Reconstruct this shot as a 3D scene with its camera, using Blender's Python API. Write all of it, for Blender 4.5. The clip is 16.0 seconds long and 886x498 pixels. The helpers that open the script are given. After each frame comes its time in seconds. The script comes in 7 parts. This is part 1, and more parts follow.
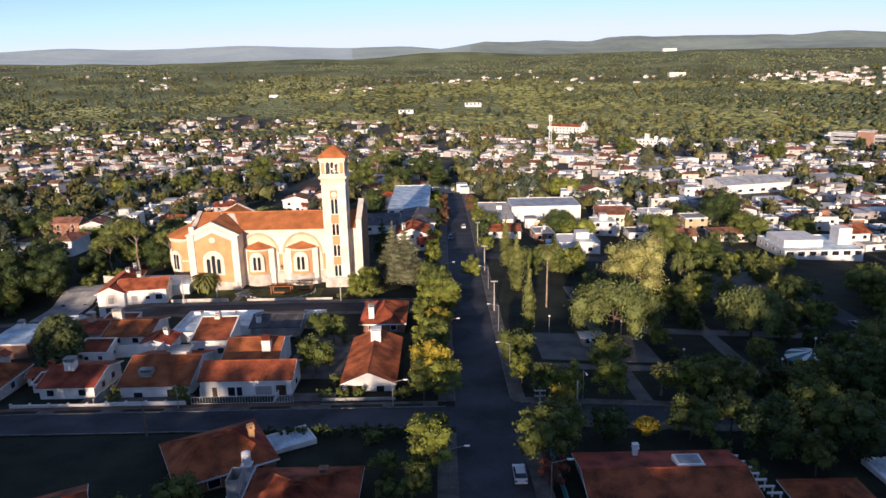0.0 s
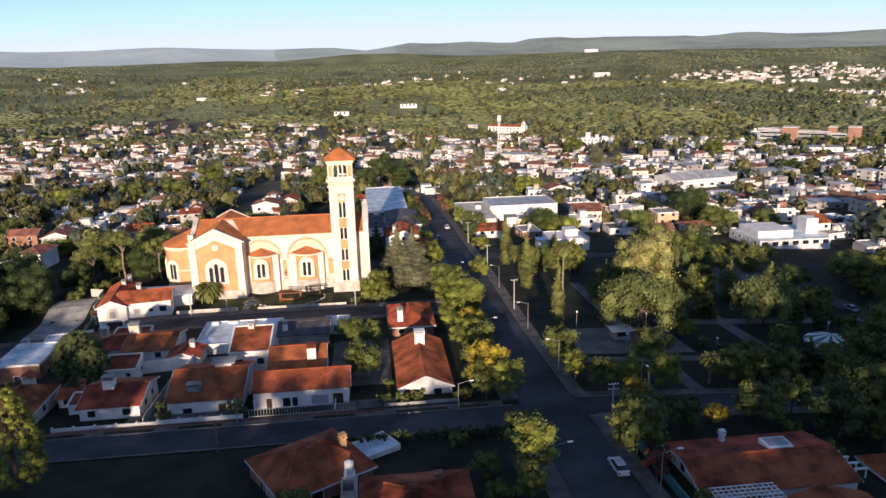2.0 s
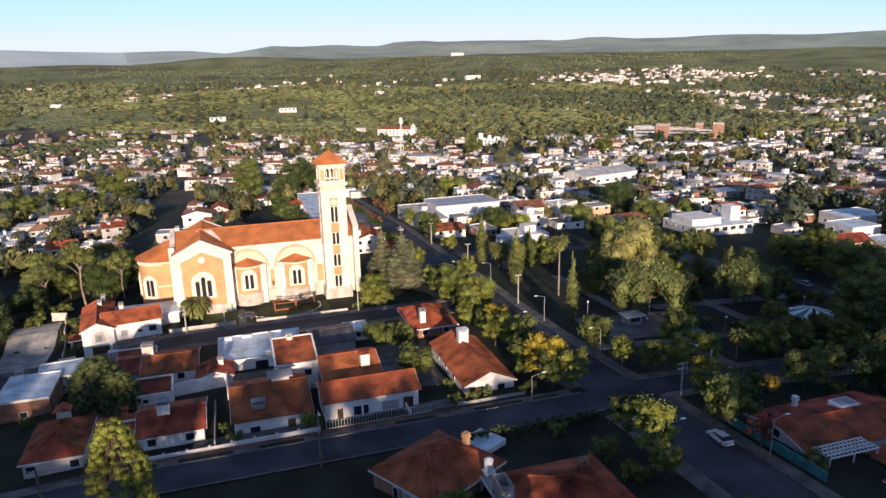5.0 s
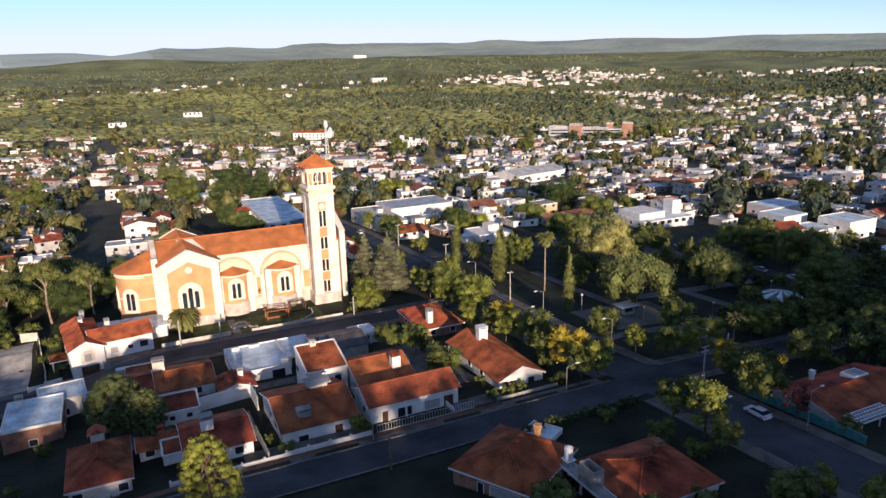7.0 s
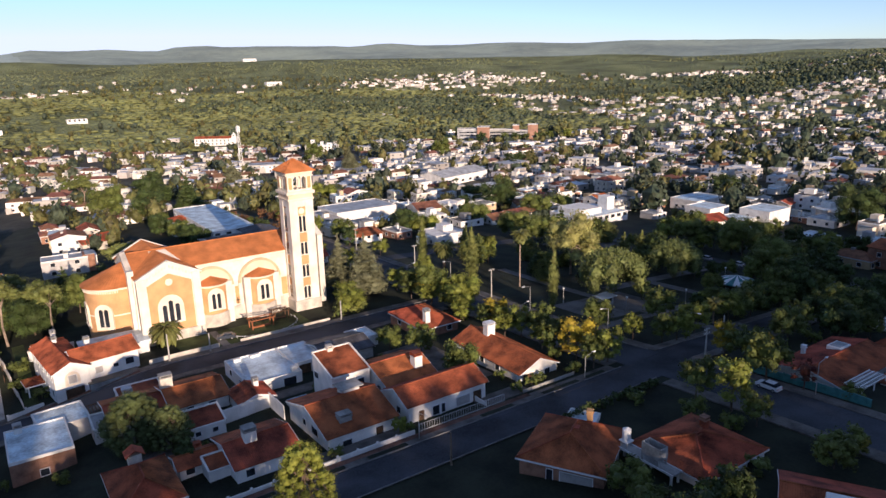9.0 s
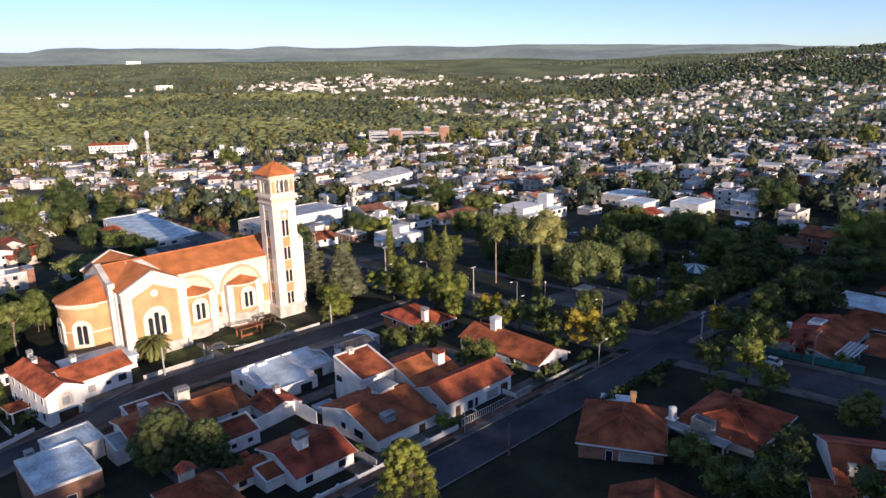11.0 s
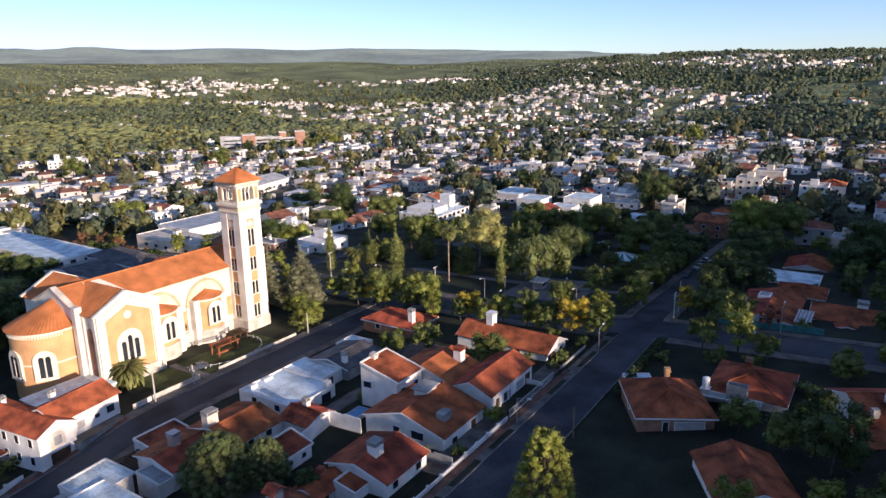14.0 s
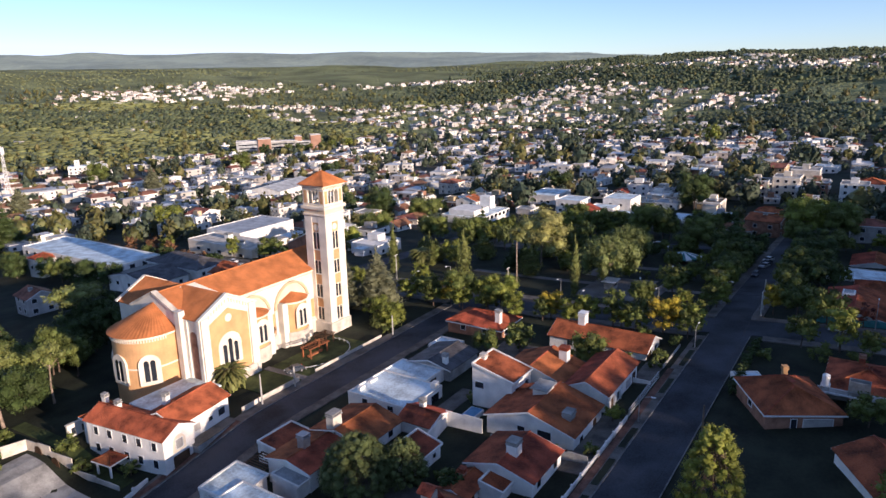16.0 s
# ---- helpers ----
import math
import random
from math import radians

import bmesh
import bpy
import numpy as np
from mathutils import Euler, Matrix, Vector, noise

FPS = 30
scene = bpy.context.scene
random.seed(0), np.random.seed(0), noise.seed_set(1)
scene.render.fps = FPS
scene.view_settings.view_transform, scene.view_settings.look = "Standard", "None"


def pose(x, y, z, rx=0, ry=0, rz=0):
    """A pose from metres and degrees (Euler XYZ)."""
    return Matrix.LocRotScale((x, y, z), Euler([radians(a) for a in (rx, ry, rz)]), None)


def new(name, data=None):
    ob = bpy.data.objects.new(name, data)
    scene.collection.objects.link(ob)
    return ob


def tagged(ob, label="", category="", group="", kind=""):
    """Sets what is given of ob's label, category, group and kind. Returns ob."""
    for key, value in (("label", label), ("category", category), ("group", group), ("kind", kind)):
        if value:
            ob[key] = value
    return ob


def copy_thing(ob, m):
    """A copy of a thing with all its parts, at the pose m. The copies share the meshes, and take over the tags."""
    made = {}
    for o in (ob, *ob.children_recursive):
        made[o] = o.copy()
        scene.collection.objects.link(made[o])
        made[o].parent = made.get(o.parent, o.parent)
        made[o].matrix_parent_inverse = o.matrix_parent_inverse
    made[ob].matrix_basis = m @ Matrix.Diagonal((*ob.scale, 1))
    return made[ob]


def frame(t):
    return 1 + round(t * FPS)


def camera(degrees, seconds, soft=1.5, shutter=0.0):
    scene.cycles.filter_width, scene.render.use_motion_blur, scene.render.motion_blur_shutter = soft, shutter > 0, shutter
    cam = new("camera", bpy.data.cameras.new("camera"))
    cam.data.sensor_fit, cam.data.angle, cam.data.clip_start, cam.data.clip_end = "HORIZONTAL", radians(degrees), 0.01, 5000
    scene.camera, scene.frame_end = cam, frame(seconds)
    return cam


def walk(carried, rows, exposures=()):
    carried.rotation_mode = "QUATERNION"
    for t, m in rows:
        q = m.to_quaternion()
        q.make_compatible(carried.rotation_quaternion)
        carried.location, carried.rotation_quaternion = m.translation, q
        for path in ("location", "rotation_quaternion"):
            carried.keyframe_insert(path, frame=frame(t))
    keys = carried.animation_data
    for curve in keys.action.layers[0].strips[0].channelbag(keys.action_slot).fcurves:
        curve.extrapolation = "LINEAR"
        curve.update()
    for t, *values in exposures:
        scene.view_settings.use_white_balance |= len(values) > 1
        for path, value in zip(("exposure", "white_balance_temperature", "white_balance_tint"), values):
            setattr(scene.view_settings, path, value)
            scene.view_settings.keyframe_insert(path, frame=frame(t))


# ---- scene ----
cam = camera(64.8, 16.0, soft=1.5)
METRES, EYE, TILT, LEAN, TURN = 181.8, 50.0, 0.0, 0.0, 0.0
ROWS = [
    (0.0, 0.0, 0.0, 0.0, -0.3, -15.01, 1.12),
    (0.5, -0.0315, 0.0009, 0.0001, -1.76, -15.03, 1.17),
    (1.0, -0.0632, 0.0026, 0.0005, -3.36, -15.04, 1.23),
    (1.5, -0.0949, 0.005, 0.0013, -4.93, -15.04, 1.28),
    (2.0, -0.1264, 0.008, 0.0017, -6.52, -15.04, 1.33),
    (2.5, -0.1579, 0.0117, 0.0023, -8.16, -15.05, 1.35),
    (3.0, -0.1872, 0.0159, 0.0025, -9.75, -15.04, 1.36),
    (3.5, -0.2186, 0.0211, 0.0024, -11.53, -15.03, 1.36),
    (4.0, -0.2499, 0.027, 0.0022, -13.52, -15.03, 1.36),
    (6.5, -0.4028, 0.0674, 0.0052, -23.65, -15.04, 1.43),
    (7.0, -0.4327, 0.0782, 0.0057, -25.71, -15.04, 1.43),
    (7.5, -0.462, 0.0899, 0.0063, -27.98, -15.03, 1.42),
    (8.0, -0.491, 0.1026, 0.0068, -30.37, -15.02, 1.4),
    (8.5, -0.5198, 0.1163, 0.0073, -32.76, -15.0, 1.37),
    (11.0, -0.6531, 0.2023, 0.0073, -43.24, -14.91, 1.25),
    (11.5, -0.6774, 0.2222, 0.0073, -48.14, -14.94, 1.09),
    (12.0, -0.7012, 0.2435, 0.0074, -53.7, -14.97, 0.9),
    (12.5, -0.7242, 0.2663, 0.0075, -56.18, -14.98, 0.76),
    (13.0, -0.7456, 0.2905, 0.0078, -56.99, -14.96, 0.71),
    (13.5, -0.7653, 0.3153, 0.0085, -57.01, -14.91, 0.68),
    (14.0, -0.7839, 0.3405, 0.0089, -57.06, -14.85, 0.83),
    (14.5, -0.801, 0.3647, 0.0089, -57.08, -14.8, 0.91),
    (15.0, -0.8173, 0.3883, 0.009, -57.17, -14.76, 1.1),
    (15.5, -0.8329, 0.4113, 0.0097, -57.22, -14.71, 1.25),
    (16.0, -0.848, 0.434, 0.01, -57.26, -14.65, 1.31),
]
walk(cam, [(t, pose(0, 0, EYE, TILT, LEAN, TURN) @ pose(METRES * x, METRES * y, METRES * z, 90 + pitch, roll, yaw)) for t, x, y, z, yaw, pitch, roll in ROWS],
     [(0.0, 0.36, 6200, 22), (8.5, 0.38, 6150, 22), (11.0, 0.46, 5950, 22), (12.3, 0.63, 5900, 22), (16.0, 0.58, 5900, 22)])

# ---- light ----
SUN_EL, SUN_FROM = 11.5, (-0.15, -0.989)          # elevation in degrees; the side the sun stands on
world = bpy.data.worlds.new("sky")
scene.world = world
world.use_nodes = True
wn = world.node_tree.nodes
sky = wn.new("ShaderNodeTexSky")
sky.sky_type, sky.sun_disc = "NISHITA", False
sky.sun_elevation = radians(SUN_EL)
sky.sun_rotation = math.atan2(SUN_FROM[0], SUN_FROM[1])
sky.altitude, sky.air_density, sky.dust_density, sky.ozone_density = 700, 0.7, 0.25, 2.2
haze = wn.new("ShaderNodeMix")
haze.data_type, haze.blend_type, haze.clamp_result = "RGBA", "DARKEN", False
haze.inputs["Factor"].default_value, haze.inputs["B"].default_value = 1.0, (5.4, 6.2, 7.0, 1)
veil = wn.new("ShaderNodeMix")
veil.data_type = "RGBA"
veil.inputs["Factor"].default_value, veil.inputs["B"].default_value = 0.06, (5.2, 6.0, 6.8, 1)
world.node_tree.links.new(sky.outputs[0], haze.inputs["A"])
world.node_tree.links.new(haze.outputs["Result"], veil.inputs["A"])
world.node_tree.links.new(veil.outputs["Result"], wn["Background"].inputs[0])
wn["Background"].inputs[1].default_value = 0.118
sun_data = bpy.data.lights.new("sun", "SUN")
sun_data.energy, sun_data.angle, sun_data.color = 5.0, radians(0.53), (1.0, 0.80, 0.555)
sun = new("sun", sun_data)
sun_way = Vector((-SUN_FROM[0], -SUN_FROM[1], -math.tan(radians(SUN_EL)) * math.hypot(*SUN_FROM)))
sun.rotation_euler = sun_way.to_track_quat("-Z", "Y").to_euler()


# ---- materials ----
def material(name, colour, rough=0.8, vary=0.15, scale=0.6, fine=8.0, bump=0.15, metal=0.0, shift=0.0, island=0.0, dirt=None, deep=0.05):
    """A surface with two scales of variation: stains of 1/scale m, grain of 1/fine m. shift: hue and value vary by object; island: by piece."""
    m = bpy.data.materials.new(name)
    m.use_nodes = True
    n, l = m.node_tree.nodes, m.node_tree.links
    b = n["Principled BSDF"]
    b.inputs["Roughness"].default_value, b.inputs["Metallic"].default_value = rough, metal
    b.inputs["Specular IOR Level"].default_value = 0.3
    co = n.new("ShaderNodeTexCoord")
    big, small = n.new("ShaderNodeTexNoise"), n.new("ShaderNodeTexNoise")
    for node, sc, det in ((big, scale, 5.0), (small, fine, 3.0)):
        node.inputs["Scale"].default_value, node.inputs["Detail"].default_value = sc, det
        l.new(co.outputs["Object"], node.inputs["Vector"])
    mixn = n.new("ShaderNodeMix")
    mixn.data_type = "RGBA"
    dark = dirt or tuple(c * (1 - 2.2 * vary) for c in colour)
    light = tuple(min(1.0, c * (1 + 0.9 * vary)) for c in colour)
    mixn.inputs["A"].default_value, mixn.inputs["B"].default_value = (*dark, 1), (*light, 1)
    ramp = n.new("ShaderNodeMapRange")
    ramp.inputs["From Min"].default_value, ramp.inputs["From Max"].default_value = 0.3, 0.66
    add = n.new("ShaderNodeMath")
    add.operation, add.inputs[1].default_value = "MULTIPLY_ADD", 0.35
    l.new(small.outputs["Fac"], add.inputs[0])
    sub = n.new("ShaderNodeMath")
    sub.operation, sub.inputs[1].default_value = "SUBTRACT", 0.17
    l.new(big.outputs["Fac"], sub.inputs[0])
    l.new(sub.outputs[0], add.inputs[2])
    l.new(add.outputs[0], ramp.inputs["Value"])
    l.new(ramp.outputs[0], mixn.inputs["Factor"])
    out = mixn.outputs["Result"]
    if shift or island:
        hsv = n.new("ShaderNodeHueSaturation")
        src = n.new("ShaderNodeNewGeometry").outputs["Random Per Island"] if island else n.new("ShaderNodeObjectInfo").outputs["Random"]
        k = island or shift
        for name_in, mid, amp in (("Value", 1.0, k), ("Hue", 0.5, 0.08 * k)):
            mr = n.new("ShaderNodeMapRange")
            mr.inputs["To Min"].default_value, mr.inputs["To Max"].default_value = mid - amp, mid + amp
            if name_in == "Hue":
                w = n.new("ShaderNodeMath")
                w.operation, w.inputs[1].default_value = "MULTIPLY", 7.31
                f = n.new("ShaderNodeMath")
                f.operation = "FRACT"
                l.new(src, w.inputs[0]), l.new(w.outputs[0], f.inputs[0]), l.new(f.outputs[0], mr.inputs["Value"])
            else:
                l.new(src, mr.inputs["Value"])
            l.new(mr.outputs[0], hsv.inputs[name_in])
        l.new(out, hsv.inputs["Color"])
        out = hsv.outputs["Color"]
    l.new(out, b.inputs["Base Color"])
    if bump:
        bn = n.new("ShaderNodeBump")
        bn.inputs["Strength"].default_value, bn.inputs["Distance"].default_value = bump, deep
        l.new(small.outputs["Fac"], bn.inputs["Height"])
        l.new(bn.outputs[0], b.inputs["Normal"])
    return m


def leaves(name, colour, vary=0.16, stain=0.3, scale=0.25, fine=1.5):
    m = material(name, colour, 0.6, stain, scale, fine, 0, island=vary)
    b = m.node_tree.nodes["Principled BSDF"]
    b.inputs["Specular IOR Level"].default_value = 0.2
    return m


M_PLASTER = material("white_plaster", (0.82, 0.79, 0.74), 0.85, 0.10, 0.35, 6, 0.1, shift=0.04)
M_CREAM = material("cream_plaster", (0.80, 0.70, 0.56), 0.85, 0.08, 0.3, 6, 0.1)
M_SAND = material("shaded_sand_trim", (0.60, 0.44, 0.28), 0.85, 0.1, 0.4, 6, 0.1)
M_FIELD = material("buff_and_shaded_plaster", (0.74, 0.60, 0.44), 0.85, 0.08, 0.3, 6, 0.1)
M_CHURCH = material("warm_white_plaster", (0.75, 0.70, 0.61), 0.85, 0.10, 0.3, 6, 0.1)
M_ORANGE = material("orange_plaster", (0.62, 0.355, 0.165), 0.85, 0.10, 0.3, 6, 0.1)
M_STONE = material("pale_stone", (0.62, 0.56, 0.48), 0.85, 0.18, 0.4, 5, 0.2)
M_TILE = material("clay_tile", (0.36, 0.095, 0.04), 0.8, 0.34, 0.35, 4.5, 0.35, shift=0.14)
M_TILE_OLD = material("faded_brown_tile", (0.26, 0.115, 0.07), 0.85, 0.28, 0.4, 3, 0.2, shift=0.25)
M_TILE_CH = material("bright_clay_tile", (0.53, 0.185, 0.060), 0.8, 0.16, 0.3, 3.5, 0.3)
M_BLUEROOF = material("pale_membrane_roof", (0.64, 0.75, 0.80), 0.55, 0.22, 0.25, 2, 0.05, shift=0.05)
M_SLATE = material("dark_sheet_roof", (0.10, 0.095, 0.10), 0.6, 0.3, 0.4, 3, 0.1)
M_GREYROOF = material("grey_sheet_roof", (0.40, 0.41, 0.42), 0.5, 0.2, 0.3, 3, 0.05, shift=0.1)
M_CONC = material("weathered_concrete", (0.36, 0.35, 0.33), 0.9, 0.2, 0.4, 4, 0.2)
M_BRICKWALL = material("dull_brick_wall", (0.33, 0.17, 0.11), 0.9, 0.2, 0.6, 6, 0.2)
M_ASPHALT = material("asphalt", (0.055, 0.059, 0.070), 0.85, 0.3, 0.12, 3, 0.1)
M_PAVE = material("pavement_slabs", (0.15, 0.135, 0.12), 0.9, 0.25, 0.4, 3, 0.15)
M_REDPAVE = material("brick_red_paving", (0.17, 0.085, 0.06), 0.9, 0.3, 0.5, 3, 0.15)
M_KERB = material("kerb_stone", (0.22, 0.21, 0.20), 0.9, 0.2, 1, 6, 0.1)
M_GLASS = material("window_glass", (0.03, 0.035, 0.045), 0.12, 0.2, 0.6, 2, 0)
M_GLASS.node_tree.nodes["Principled BSDF"].inputs["Specular IOR Level"].default_value = 0.6
M_SHUTTER = material("grey_shutter", (0.42, 0.40, 0.38), 0.7, 0.1, 1, 8, 0.1)
M_WOODD = material("dark_wood", (0.10, 0.055, 0.03), 0.7, 0.25, 1, 6, 0.2)
M_WOODO = material("orange_wood", (0.33, 0.12, 0.05), 0.7, 0.2, 1, 6, 0.2)
M_POLE = material("pale_concrete_pole", (0.45, 0.43, 0.40), 0.85, 0.15, 1, 6, 0.1)
M_POLEW = material("weathered_wood_pole", (0.20, 0.15, 0.11), 0.85, 0.2, 1, 6, 0.1)
M_METAL = material("galvanised_metal", (0.5, 0.5, 0.5), 0.45, 0.1, 1, 6, 0, metal=0.7)
M_WHITE = material("white_paint", (0.80, 0.80, 0.79), 0.5, 0.06, 0.6, 5, 0.03)
M_BARK = material("grey_bark", (0.14, 0.10, 0.075), 0.9, 0.3, 1, 6, 0.3)
M_PALEBARK = material("pale_bark", (0.34, 0.26, 0.20), 0.9, 0.3, 1, 6, 0.3)
# two lawn tones: shade is put into the first, sunlight into the second
M_LAWN = material("shade_darkened_lawn", (0.024, 0.029, 0.016), 0.95, 0.3, 0.15, 2, 0.2)
M_GRASS = material("lit_green_lawn", (0.062, 0.080, 0.024), 0.95, 0.3, 0.3, 3, 0.2)
M_PATH = material("sandy_path", (0.17, 0.16, 0.15), 0.95, 0.2, 0.2, 3, 0.1)
M_RUBBER = material("black_rubber", (0.02, 0.02, 0.02), 0.8, 0.1, 2, 8, 0.05)
M_LAMPGLASS = material("frosted_lamp_glass", (0.75, 0.75, 0.72), 0.4, 0.05, 2, 8, 0)
M_TEAL = material("teal_paint", (0.06, 0.22, 0.22), 0.6, 0.15, 1, 6, 0.05)
M_POOL = material("pool_blue", (0.10, 0.28, 0.50), 0.3, 0.1, 1, 4, 0)

L_ROUND = leaves("mid_green_leaves", (0.122, 0.148, 0.036))
L_LIGHT = leaves("yellow_green_leaves", (0.195, 0.222, 0.040))
L_AUTUMN = leaves("yellow_autumn_leaves", (0.36, 0.275, 0.03))
L_DARK = leaves("dark_green_leaves", (0.058, 0.085, 0.025))
L_GREY = leaves("grey_green_needles", (0.155, 0.16, 0.09))
L_CYP = leaves("olive_needles", (0.160, 0.178, 0.050))
L_PINE = leaves("yellow_green_needles", (0.185, 0.200, 0.034), 0.08, 0.2)
L_CONE = leaves("dark_conifer_needles", (0.095, 0.118, 0.040), 0.1, 0.2)
L_GUM = leaves("pale_olive_leaves", (0.330, 0.320, 0.105))
L_WIL = leaves("dusty_green_leaves", (0.150, 0.178, 0.055))
L_RUST = leaves("rusty_autumn_leaves", (0.20, 0.105, 0.050))
L_RED = leaves("dark_red_leaves", (0.16, 0.045, 0.03))
L_PALM = leaves("palm_fronds", (0.146, 0.153, 0.045))
L_FAR = leaves("far_tree_leaves", (0.122, 0.120, 0.040), 0.35)
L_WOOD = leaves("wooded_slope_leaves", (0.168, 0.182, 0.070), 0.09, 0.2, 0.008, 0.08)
# leaf colour darkened for the far hill's shade; also serves the darker groves
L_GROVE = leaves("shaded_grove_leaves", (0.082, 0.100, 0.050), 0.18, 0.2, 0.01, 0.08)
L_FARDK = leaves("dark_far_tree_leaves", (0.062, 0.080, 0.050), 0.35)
L_SCRUB = leaves("far_scrub_leaves", (0.165, 0.182, 0.085), 0.12, 0.15, 0.006, 0.05)


# ---- terrain ----
def fractal(x, y, step, octaves=4):
    """Smooth value noise of an array of places."""
    out, amp, tot = np.zeros(np.shape(x)), 1.0, 0.0
    for o in range(octaves):
        u, v = np.asarray(x, float) / step + 17.3 * o, np.asarray(y, float) / step - 9.1 * o
        i, j = np.floor(u), np.floor(v)
        f, g = u - i, v - j
        f, g = f * f * (3 - 2 * f), g * g * (3 - 2 * g)
        h = lambda a, c: np.modf(np.abs(np.sin(a * 127.1 + c * 311.7) * 43758.5453))[0]
        out = out + amp * ((h(i, j) * (1 - f) + h(i + 1, j) * f) * (1 - g) + (h(i, j + 1) * (1 - f) + h(i + 1, j + 1) * f) * g - 0.5)
        tot, amp, step = tot + amp, amp * 0.5, step * 0.5
    return out / tot * 2


ORIGIN = (-50.0, 40.0)
FAR_R = [450, 800, 1200, 1800, 2600, 3200]
FAR_AZ = [-180, -100, -60, -30, -10, 0, 20, 45, 60, 72, 88, 120, 180]
FAR_Z = np.array([
    [40, 40, 40, 40, 40, 40],
    [-20, -20, 0, 20, 60, 90],
    [-38, -44, -38, -8, 40, 68],
    [-34, -42, -38, -5, 44, 72],
    [-34, -44, -44, -8, 44, 84],
    [-30, -42, -46, -12, 38, 84],
    [-30, -42, -46, 0, 45, 84],
    [-28, -44, -46, -24, 22, 62],
    [-24, -42, -44, -12, 40, 62],
    [-22, -38, -36, 22, 70, 66],
    [-20, -30, -18, 40, 90, 78],
    [-10, -5, 15, 50, 70, 80],
    [40, 40, 40, 40, 40, 40]])
RANGE_R = 4400                                     # the last range: heights of its crest by direction
RANGE_AZ = [-60, -31, -27, -22, -14, -7, -2.3, 1, 4.4, 6.2, 9.5, 12.3, 13.4, 15.9, 17.3, 26, 27, 29.5, 33, 39.4, 45, 52.7, 57, 66, 72, 110]
RANGE_Z = [150, 139, 158, 149, 162, 141, 147, 126, 164, 154, 165, 147, 169, 177, 165, 162, 152, 175, 150, 163, 143, 142, 138, 110, 70, 60]


def terrain(x, y):
    x, y = np.asarray(x, float), np.asarray(y, float)
    near = np.interp(y, [-400, -150, 0, 60, 80, 100, 117, 140, 165, 200, 280, 400, 600], [40, 44, 3, -4, -5.2, -6.5, -8.3, -9.8, -11, -12, -15.5, -24, -32])
    # unseen southern ridge, its crest heights shaped to shade the near blocks
    near = near + np.interp(x, [-253, -153, -118, -93, -70, -62, -50, -40, -23, 12, 42, 80, 117, 187], [13, 9, 6, 2.8, 0.8, -3.0, -3.4, -2.0, -2.2, 4.2, 11, 11, 5, -4]) * np.clip((-20 - y) / 100, 0, 1)
    near = near - np.clip(x - 15, 0, 170) * 0.055 - np.clip(-75 - x, 0, 170) * 0.05
    dip = np.clip((-68 - x) / 34, 0, 1) * np.clip((y - 125) / 40, 0, 1) * np.clip((199 - y) / 10, 0, 1)
    near = near - 2.9 * dip * dip * (3 - 2 * dip)
    dx, dy = x - ORIGIN[0], y - ORIGIN[1]
    r, az = np.hypot(dx, dy), np.degrees(np.arctan2(dx, dy))
    cols = [np.interp(az, FAR_AZ, FAR_Z[:, k]) for k in range(len(FAR_R))]
    far, rr = cols[0], np.clip(r, FAR_R[0], FAR_R[-1])
    for k in range(len(FAR_R) - 1):
        f = np.clip((rr - FAR_R[k]) / (FAR_R[k + 1] - FAR_R[k]), 0, 1)
        far = far + f * (cols[k + 1] - cols[k])
    f = np.clip((r - FAR_R[-1]) / (RANGE_R - FAR_R[-1]), 0, 1)
    far = far + f * f * (3 - 2 * f) * (np.interp(az, RANGE_AZ, RANGE_Z) - cols[-1])
    inner = np.clip((3300 - r) / 500, 0, 1)
    far = far + fractal(x, y, 700) * np.clip((r - 900) / 1500, 0, 1) * 32 * inner
    far = far + fractal(x + 90, y, 240, 3) * np.clip((r - 900) / 600, 0, 1) * 12 * inner
    far = far + fractal(x - 700, y + 300, 620, 4) * np.clip((r - 2900) / 500, 0, 1) * np.clip((RANGE_R - r) / 500, 0, 1) * 46
    far = far + fractal(x, y, 150, 3) * np.clip((r - 3900) / 500, 0, 1) * 5
    far = far + 38 * np.exp(-((r - 1480) / 260) ** 2 - ((az - 3) / 13) ** 2) + 22 * np.exp(-((r - 1250) / 220) ** 2 - ((az - 24) / 9) ** 2)
    w = np.clip((r - 330) / 270, 0, 1)
    w = w * w * (3 - 2 * w)
    return near * (1 - w) + far * w


def town_core(az):
    """How far the closely built town reaches in each direction."""
    return np.interp(az, [-50, -30, -15, 0, 6, 10, 20, 30, 38, 45, 60, 75, 90, 110], [1300, 1300, 1250, 1050, 900, 840, 820, 800, 820, 950, 1000, 900, 800, 700])


def gz(x, y):
    return float(terrain(x, y))


# ---- mesh helpers ----
def mesh_of(name, verts, faces, mats=(), smooth=False):
    me = bpy.data.meshes.new(name)
    me.from_pydata([tuple(v) for v in verts], [], [tuple(f) for f in faces])
    for m in mats:
        me.materials.append(m)
    if smooth:
        me.polygons.foreach_set("use_smooth", [True] * len(me.polygons))
    me.update()
    return me


